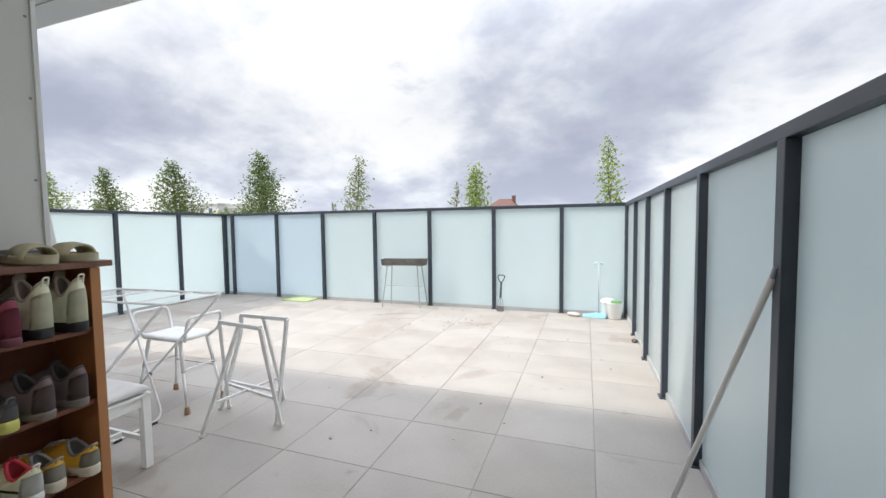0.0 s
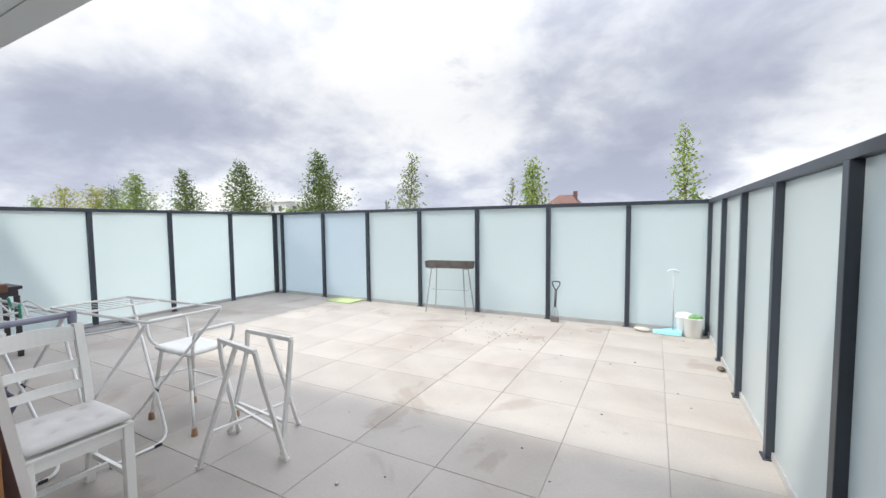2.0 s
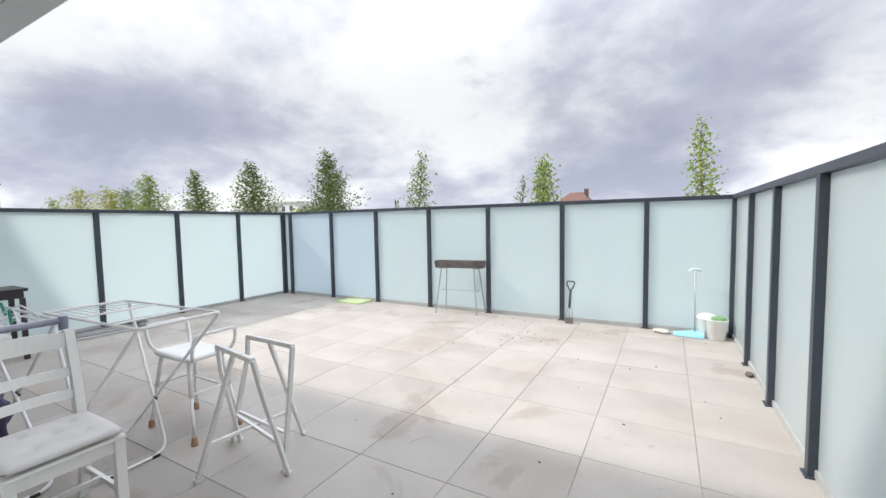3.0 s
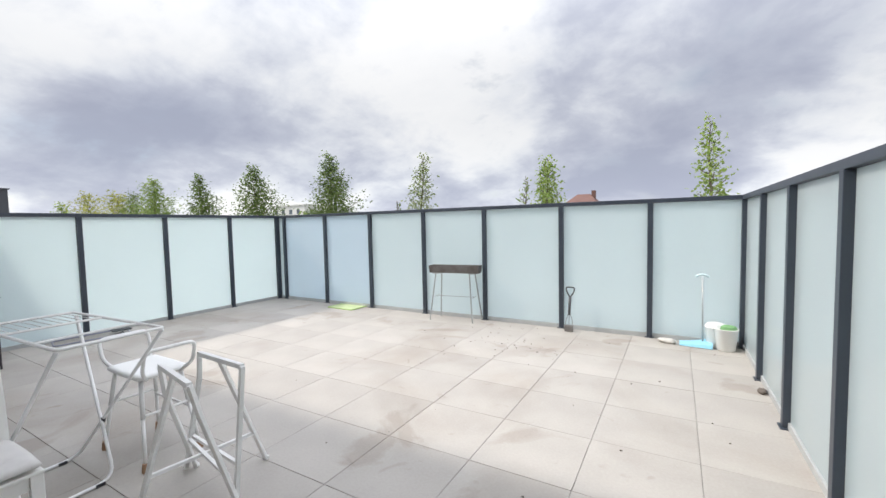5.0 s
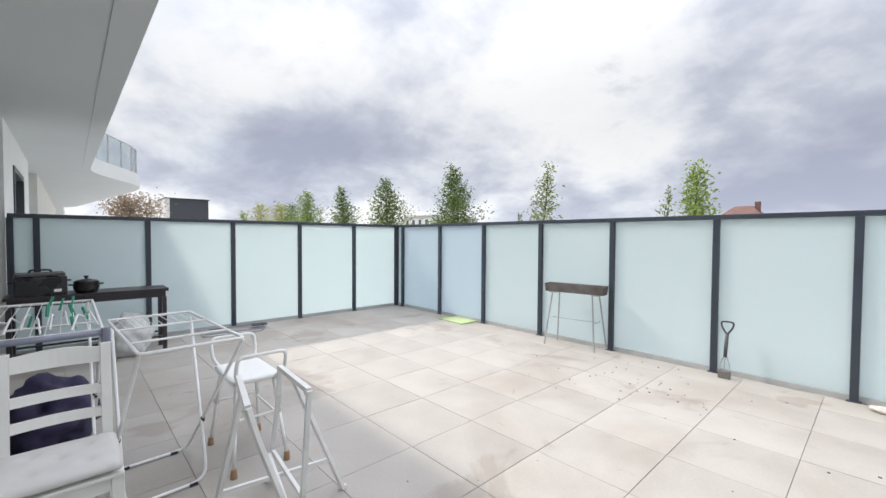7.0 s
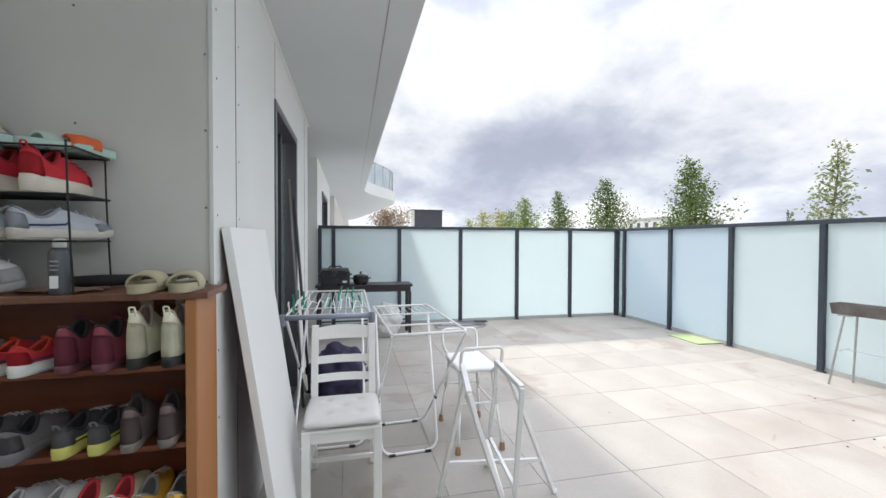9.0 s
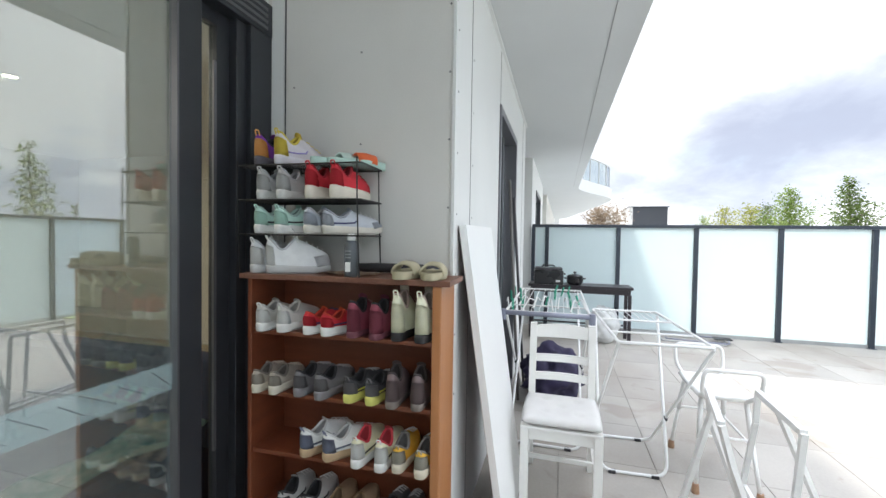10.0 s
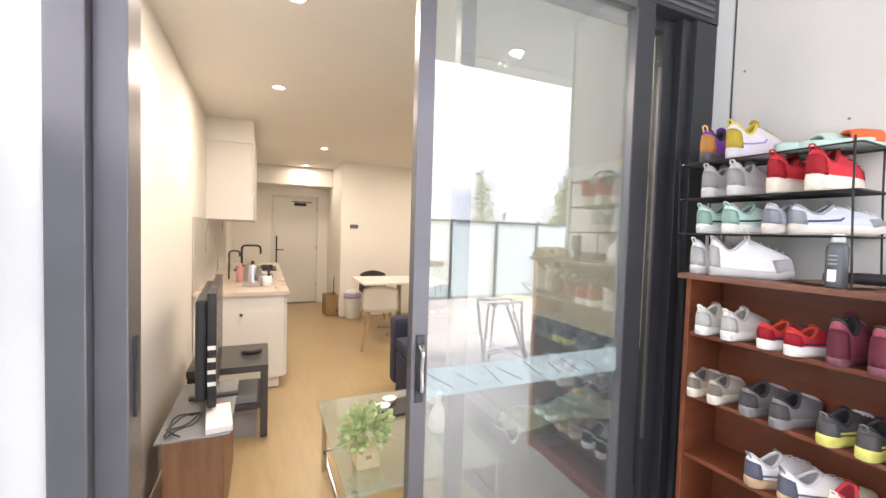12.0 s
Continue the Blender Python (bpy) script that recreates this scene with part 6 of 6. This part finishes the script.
part("rod", tube([(-0.02, -0.02, 0.02), (-0.06, -0.10, 0.62)], 0.008, 8), M_DARKPLASTIC, bx)
part("print_bar", box(-0.09, -0.03, 0.13, 0.132, 0.05, 0.10), M_DARKGREY, bx)
bn = thing("waste_bin", pose(-1.06, -5.36, 0), "white bin with a purple liner", "bin")
part("shell", lathe([(0.105, 0.0), (0.11, 0.01), (0.13, 0.36), (0.13, 0.37)], 24), M_WHITEPLASTIC, bn, smooth=True)
part("liner", lathe([(0.135, 0.335), (0.138, 0.36), (0.134, 0.395), (0.12, 0.40)], 24), M_LILAC, bn, "purple liner", smooth=True)
part("lid", lathe([(0.128, 0.401), (0.11, 0.44), (0.05, 0.47), (0.01, 0.475)], 24), M_WHITEPLASTIC, bn, smooth=True)

# ---- dining table ----
dt = thing("dining_table", pose(-1.52, -4.35, 0), "white dining table on a slim metal pedestal", "table")
part("tabletop", box(-0.60, 0.60, -0.42, 0.42, 0.715, 0.745, 0.006), M_WHITEDOOR, dt)
part("pedestal", lathe([(0.035, 0.03), (0.035, 0.71)], 16), M_GALV, dt, smooth=True)
for a in (45, 135, 225, 315):
    part("foot", tube([(0, 0, 0.04), (0.34 * math.cos(radians(a)), 0.34 * math.sin(radians(a)), 0.016)], 0.014, 8), M_GALV, dt)


def shell_chair(m, seat_mat, label):
    c = thing("dining_chair", m, label, "chair", "chairs at the dining table")
    bm = bmesh.new()
    rows = []
    n = 14
    for i in range(n + 1):
        t = i / n
        row = []
        for j in range(n + 1):
            u = 2 * j / n - 1
            y = 0.20 - 0.40 * min(1, t / 0.55)
            z = 0.45 + 0.03 * u * u
            if t > 0.55:
                k = (t - 0.55) / 0.45
                y = -0.20 - 0.06 * k + 0.05 * u * u * k
                z = 0.45 + 0.34 * k + 0.03 * u * u * (1 - k) - 0.05 * u * u * k
            row.append(bm.verts.new((u * 0.22 * (1 - 0.15 * max(0, t - 0.55)), y, z)))
        rows.append(row)
    for a, b in zip(rows, rows[1:]):
        for j in range(n):
            bm.faces.new((a[j], a[j + 1], b[j + 1], b[j]))
    bmesh.ops.solidify(bm, geom=bm.faces[:], thickness=0.012)
    part("seat_shell", bm, seat_mat, c, smooth=True)
    for x in (-1, 1):
        for y in (-1, 1):
            part("leg", tube([(x * 0.12, y * 0.11, 0.45), (x * 0.21, y * 0.20, 0.0)], 0.014, 8), M_CABSIDEPALE, c, "pale wooden leg")
    return c


shell_chair(pose(-1.33, -4.92, 0, 0, 0, 0), M_DARKGREY, "black shell chair with pale wooden legs")
shell_chair(pose(-1.05, -3.62, 0, 0, 0, 165), M_WHITEDOOR, "white shell chair with splayed wooden legs")
shell_chair(pose(-1.75, -3.60, 0, 0, 0, 185), M_DARKGREY, "dark shell chair with pale wooden legs")

# ---- kitchen ----
kb = thing("kitchen_cabinet", pose(0.46, -4.2, 0), "white glossy kitchen base cabinet", "cabinet")
part("body", box(-0.37, 0.335, -1.55, 1.55, 0.10, 0.83, 0.003), M_WHITEGLOSS, kb)
part("plinth", box(-0.33, 0.335, -1.55, 1.52, 0.0, 0.099), M_WHITEGLOSS, kb)
for k in range(5):
    dr = part("door", box(-0.390, -0.372, -1.55 + 0.62 * k + 0.004, -1.55 + 0.62 * (k + 1) - 0.004, 0.11, 0.825, 0.002), M_WHITEGLOSS, kb)
part("knob", lathe([(0.008, 0), (0.014, 0.01), (0.012, 0.02)], 12, (-0.02, 1.56, 0.66)), M_DARKPLASTIC, kb)
wt = thing("worktop", pose(0.46, -4.2, 0.831), "pale stone kitchen worktop", "worktop")
part("slab", box(-0.405, 0.338, -1.56, 1.575, 0.0, 0.04, 0.004), M_PALESTONE, wt)
sp = structure("splashback", box(0.788, 0.799, -5.75, -2.62, 0.872, 1.5), M_GREYTILE, "pale grey splashback behind the worktop", "splashback")
uc = thing("wall_cabinet", pose(0.615, -4.45, 1.5), "white glossy wall cabinet over the worktop", "cabinet")
part("body", box(-0.225, 0.184, -1.0, 1.0, 0.0, 0.78, 0.003), M_WHITEGLOSS, uc)
for k in range(4):
    part("door", box(-0.244, -0.226, -1.0 + 0.5 * k + 0.003, -1.0 + 0.5 * (k + 1) - 0.003, 0.0, 0.78, 0.002), M_WHITEGLOSS, uc)
structure("kitchen_bulkhead", box(0.375, 0.799, -5.45, -3.45, 2.284, CEIL - 0.003), M_WALLIN, "white box over the wall cabinet", "bulkhead")
tp = thing("tap", pose(0.50, -4.05, 0.872), "black gooseneck kitchen tap", "tap")
part("spout", tube(rounded([(0.0, 0, 0.0), (0.0, 0, 0.34), (-0.20, 0, 0.34), (-0.20, 0, 0.24)], 0.05, 6), 0.012, 10), M_DARKPLASTIC, tp, smooth=True)
part("lever", tube([(0.0, 0.01, 0.08), (0.0, 0.06, 0.10)], 0.006, 8), M_DARKPLASTIC, tp)
tp2 = thing("tap", pose(0.60, -3.6, 0.872), "small black filter tap", "tap")
part("spout", tube(rounded([(0.0, 0, 0.0), (0.0, 0, 0.30), (-0.10, 0, 0.30), (-0.10, 0, 0.24)], 0.04, 6), 0.009, 10), M_DARKPLASTIC, tp2, smooth=True)
kt = thing("kettle", pose(0.36, -3.0, 0.872), "brushed steel kettle on the worktop", "kettle")
part("body", lathe([(0.085, 0.0), (0.088, 0.01), (0.075, 0.19), (0.068, 0.205), (0.02, 0.215)], 24), M_STEELBRIGHT, kt, smooth=True)
part("handle", tube(rounded([(-0.07, 0.0, 0.19), (-0.14, 0.0, 0.18), (-0.14, 0.0, 0.05), (-0.08, 0.0, 0.04)], 0.03), 0.011, 8), M_DARKPLASTIC, kt, smooth=True)
part("lid_knob", lathe([(0.014, 0.213), (0.016, 0.235), (0.004, 0.24)], 12), M_DARKPLASTIC, kt)
mg = thing("mug", pose(0.235, -2.98, 0.872), "white mug beside the kettle", "mug")
part("cup", lathe([(0.038, 0.0), (0.042, 0.004), (0.044, 0.098), (0.040, 0.098), (0.037, 0.01)], 20), M_WHITEPLASTIC, mg, smooth=True)
hb = thing("gas_hob", pose(0.36, -4.75, 0.872), "dark gas hob with black pan supports", "hob")
part("plate", box(-0.25, 0.25, -0.28, 0.28, 0.0, 0.012, 0.003), M_BLACKGLOSS, hb)
for x in (-0.12, 0.12):
    for y in (-0.14, 0.14):
        part("pan_support", boxes((x - 0.09, x + 0.09, y - 0.006, y + 0.006, 0.013, 0.04), (x - 0.006, x + 0.006, y - 0.09, y + 0.09, 0.041, 0.048)), M_DARKPLASTIC, hb)
bt = thing("bottle", pose(0.48, -3.35, 0.872), "pink plastic bottle on the worktop", "bottle")
part("body", lathe([(0.035, 0.0), (0.037, 0.01), (0.036, 0.13), (0.016, 0.165), (0.014, 0.19), (0.004, 0.192)], 18), M_PINK, bt, smooth=True)
ds = thing("dish_tray", pose(0.33, -3.75, 0.872), "dark dish drying tray with small plates", "tray")
part("tray", box(-0.16, 0.16, -0.14, 0.14, 0.0, 0.025, 0.006), M_DARKGREY, ds)
for k in range(4):
    part("plate", lathe([(0.02, 0.0), (0.07, 0.008), (0.075, 0.012)], 18, (-0.05 + 0.03 * k, 0.0, 0.026 + 0.013 * k)), M_WHITEPLASTIC, ds)

# ---- television and stands ----
ts = thing("tv_stand", pose(0.575, -1.22, 0), "low brown wooden stand with a dark glass top", "stand")
part("body", box(-0.15, 0.095, -0.30, 0.33, 0.0, 0.455, 0.004), M_WALNUT, ts)
part("glass_top", box(-0.175, 0.12, -0.36, 0.37, 0.47, 0.48, 0.003), M_DARKGLASS, ts, "dark tinted glass top")
for y in (-0.22, 0.25):
    part("spacer", lathe([(0.02, 0.456), (0.02, 0.469)], 12, (-0.05, y, 0)), M_STEELBRIGHT, ts)
tv = thing("television", pose(0.52, -1.50, 0.481, 0, 0, 3), "black flat television seen from its edge", "television")
part("panel", box(-0.02, 0.02, -0.46, 0.46, 0.05, 0.62, 0.006), M_BLACKGLOSS, tv)
part("back_housing", box(0.021, 0.075, -0.40, 0.42, 0.07, 0.58, 0.015), M_DARKPLASTIC, tv)
part("foot", boxes((-0.12, 0.12, 0.16, 0.20, 0.0, 0.012), (-0.012, 0.012, 0.165, 0.195, 0.012, 0.06)), M_DARKPLASTIC, tv)
for k in range(4):
    part("port_label", box(-0.018 + 0.0, 0.018, 0.4605, 0.462, 0.16 + 0.06 * k, 0.18 + 0.06 * k), M_WHITEPLASTIC, tv)
ps = thing("router", pose(0.46, -1.0, 0.481, 0, 0, 6), "white flat router with a red cable plug", "router")
part("case", box(-0.055, 0.055, -0.14, 0.14, 0.0, 0.03, 0.004), M_WHITEPLASTIC, ps)
part("plug", box(-0.02, 0.02, -0.16, -0.141, 0.008, 0.03, 0.003), M_REDPLASTIC, ps, "red plug")
cb = thing("cable", pose(0.60, -0.98, 0.481), "black loose cable behind the television", "cable")
part("loop", tube([(0.06 * math.sin(a * 1.3), 0.11 * math.cos(a), 0.006 + 0.02 * abs(math.sin(a * 2))) for a in [k * 0.35 for k in range(34)]], 0.004, 6), M_DARKPLASTIC, cb)
s2 = thing("side_table", pose(0.41, -2.05, 0), "dark grey open side table with a shelf", "table")
part("tabletop", box(-0.18, 0.30, -0.26, 0.30, 0.455, 0.50, 0.004), M_DARKSTAND, s2)
part("shelf", box(-0.165, 0.28, -0.24, 0.28, 0.20, 0.225, 0.003), M_DARKSTAND, s2)
for x, y in ((-0.155, -0.235), (-0.155, 0.275), (0.27, -0.235), (0.27, 0.275)):
    part("leg", box(x - 0.024, x + 0.024, y - 0.024, y + 0.024, 0.0, 0.454, 0.003), M_DARKSTAND, s2)
gp = thing("game_pad", pose(0.33, -2.0, 0.501, 0, 0, 20), "dark hand controller on the side table", "controller")
part("body", tube(rounded([(-0.06, -0.03, 0.02), (-0.03, 0.02, 0.025), (0.03, 0.02, 0.025), (0.06, -0.03, 0.02)], 0.03), 0.018, 10), M_DARKPLASTIC, gp, smooth=True)
bx2 = thing("set_top_box", pose(0.42, -1.98, 0.226), "grey set-top box on the lower shelf", "set-top box")
part("case", box(-0.12, 0.12, -0.17, 0.17, 0.0, 0.05, 0.004), M_LABELGREY, bx2)
bx3 = thing("storage_box", pose(0.42, -2.0, -0.006), "pale grey storage box under the side table", "box")
part("carton", box(-0.12, 0.18, -0.20, 0.20, 0.0, 0.19, 0.004), M_GREYBOX, bx3)

# ---- coffee table with plant ----
ct = thing("coffee_table", pose(-0.40, -0.86, 0), "low glass coffee table with a green tint", "table")
part("glass_top", box(-0.37, 0.37, -0.38, 0.56, 0.40, 0.412, 0.003), M_GREENGLASS, ct, "green tinted glass top")
for x in (-0.33, 0.33):
    for y in (-0.34, 0.52):
        part("leg", tube([(x, y, 0.0), (x, y, 0.399)], 0.014, 8), M_STEELBRIGHT, ct)
part("lower_frame", tube(rounded([(-0.33, -0.34, 0.12), (0.33, -0.34, 0.12), (0.33, 0.52, 0.12), (-0.33, 0.52, 0.12)], 0.02, 3, True), 0.010, 8, True), M_STEELBRIGHT, ct)
ty = thing("tea_tray", pose(-0.45, -0.98, 0.413, 0, 0, 8), "black tea tray on the glass table", "tray")
part("board", box(-0.18, 0.18, -0.10, 0.10, 0.0, 0.016, 0.004), M_DARKPLASTIC, ty)
for dx, dy in ((0.10, 0.03), (0.04, -0.05)):
    tc = thing("tea_bowl", pose(-0.45 + dx, -0.98 + dy, 0.43), "small white tea bowl on the tray", "bowl", "tea bowls")
    part("bowl", lathe([(0.018, 0.0), (0.020, 0.004), (0.042, 0.03), (0.040, 0.03), (0.016, 0.008)], 20), M_WHITEPLASTIC, tc, smooth=True)
pl = thing("potted_plant", pose(-0.15, -0.50, 0.413), "bright green succulent plant in a small pale pot", "plant")
part("pot", boxes((-0.05, 0.05, -0.05, 0.05, 0.0, 0.085), bevel=0.006), M_POT, pl)
part("badge", box(-0.012, 0.012, 0.0505, 0.052, 0.045, 0.060), M_CARDBOARD, pl)
verts, faces = [], []
rng = random.Random(31)
for q in range(260):
    a, e = rng.uniform(0, 6.28), rng.uniform(-0.2, 1.4)
    d = Vector((math.cos(a) * math.cos(e), math.sin(a) * math.cos(e), math.sin(e)))
    c = Vector((0, 0, 0.125)) + d * rng.uniform(0.02, 0.11)
    w = d.orthogonal().normalized()
    w.rotate(Matrix.Rotation(rng.uniform(0, 6.28), 3, d))
    l = rng.uniform(0.03, 0.055)
    b = len(verts)
    nn = d.cross(w)
    verts += [tuple(c), tuple(c + d * l * 0.6 + w * l * 0.36), tuple(c + d * l), tuple(c + d * l * 0.6 - w * l * 0.36), tuple(c + d * l * 0.55 + nn * l * 0.14)]
    faces += [(b, b + 1, b + 4), (b + 1, b + 2, b + 4), (b + 2, b + 3, b + 4), (b + 3, b, b + 4)]
me = bpy.data.meshes.new("leaves")
me.from_pydata(verts, [], faces)
me.materials.append(M_LEAFFRESH)
lv = new("leaves", me)
lv.parent = pl
jr = thing("glass_jar", pose(-0.40, -0.55, 0.413), "clear glass jar on the coffee table", "jar")
part("jar", lathe([(0.04, 0.0), (0.045, 0.006), (0.045, 0.07), (0.03, 0.095), (0.018, 0.12), (0.020, 0.15)], 20), M_JARGREEN, jr, smooth=True)
j2 = thing("glass_bottle", pose(-0.56, -0.66, 0.413), "clear glass bottle with a narrow neck", "bottle")
part("body", lathe([(0.035, 0.0), (0.045, 0.02), (0.042, 0.09), (0.015, 0.14), (0.014, 0.19), (0.019, 0.20)], 20), M_WHITEPLASTIC, j2, smooth=True)

# ---- sofa ----
sf = thing("sofa", pose(-1.11, -1.35, 0), "dark blue fabric sofa with a patterned throw", "sofa")
part("base", box(-0.45, 0.30, -0.85, 1.02, -0.008, 0.38, 0.03), M_SOFA, sf)
for y0 in (-0.84, 0.09):
    part("seat_cushion", box(-0.45, 0.31, y0, y0 + 0.92, 0.382, 0.50, 0.04), M_SOFA, sf)
part("backrest", box(-0.60, -0.452, -0.85, 1.02, 0.06, 0.82, 0.05), M_SOFA, sf)
part("armrest", box(-0.60, 0.31, -1.02, -0.855, 0.06, 0.66, 0.045), M_SOFA, sf)
th = thing("throw_blanket", pose(-1.22, -0.68, 0.505, 0, 0, 0), "teal and cream patterned throw over the sofa seat", "blanket")
bm = bmesh.new()
n = 16
g = {}
for i in range(n + 1):
    for j in range(n + 1):
        u, v = i / n, j / n
        x = -0.32 + 0.74 * u
        drop = max(0.0, u - 0.97) * 1.6
        g[i, j] = bm.verts.new((x, 0.02 + 0.34 * v + 0.16 * u * (1 - v) + 0.02 * math.sin(6 * u), 0.012 + 0.018 * math.sin(9 * u + 3 * v) * math.cos(7 * v) - drop))
for i in range(n):
    for j in range(n):
        bm.faces.new((g[i, j], g[i + 1, j], g[i + 1, j + 1], g[i, j + 1]))
bmesh.ops.solidify(bm, geom=bm.faces[:], thickness=-0.008)
part("cloth", bm, M_THROW, th, smooth=True)

# ---- pavers, laid last ----
def pavers():
    me_of = {}
    gx = [0.326 - TX * k for k in range(-1, 13)]
    gy = [2.562 + TY * k for k in range(-5, 8)]
    for x in gx:
        for y in gy:
            x0, x1 = max(-7.02, x - TX + GAP / 2), min(0.90, x - GAP / 2)
            y0, y1 = max(-0.01, y - TY + GAP / 2), min(6.57, y - GAP / 2)
            if x1 - x0 < 0.03 or y1 - y0 < 0.03:
                continue
            w, d = round(x1 - x0, 3), round(y1 - y0, 3)
            if (w, d) not in me_of:
                bm = bmesh.new()
                c = 0.002
                lo = [bm.verts.new((a * w / 2, b * d / 2, -0.012)) for a, b in ((-1, -1), (1, -1), (1, 1), (-1, 1))]
                mid = [bm.verts.new((a * w / 2, b * d / 2, -c)) for a, b in ((-1, -1), (1, -1), (1, 1), (-1, 1))]
                top = [bm.verts.new((a * (w / 2 - c), b * (d / 2 - c), 0)) for a, b in ((-1, -1), (1, -1), (1, 1), (-1, 1))]
                for i in range(4):
                    j = (i + 1) % 4
                    bm.faces.new((lo[i], lo[j], mid[j], mid[i]))
                    bm.faces.new((mid[i], mid[j], top[j], top[i]))
                bm.faces.new(top)
                me = bpy.data.meshes.new("paver")
                bm.to_mesh(me)
                bm.free()
                me.materials.append(M_TILE)
                me_of[w, d] = me
            ob = new("paver", me_of[w, d])
            ob.parent = FLOOR
            ob.location = ((x0 + x1) / 2, (y0 + y1) / 2, 0.0015 * random.random() - 0.001)
            ob.rotation_euler = (radians(random.uniform(-0.06, 0.06)), radians(random.uniform(-0.06, 0.06)), 0)


pavers()
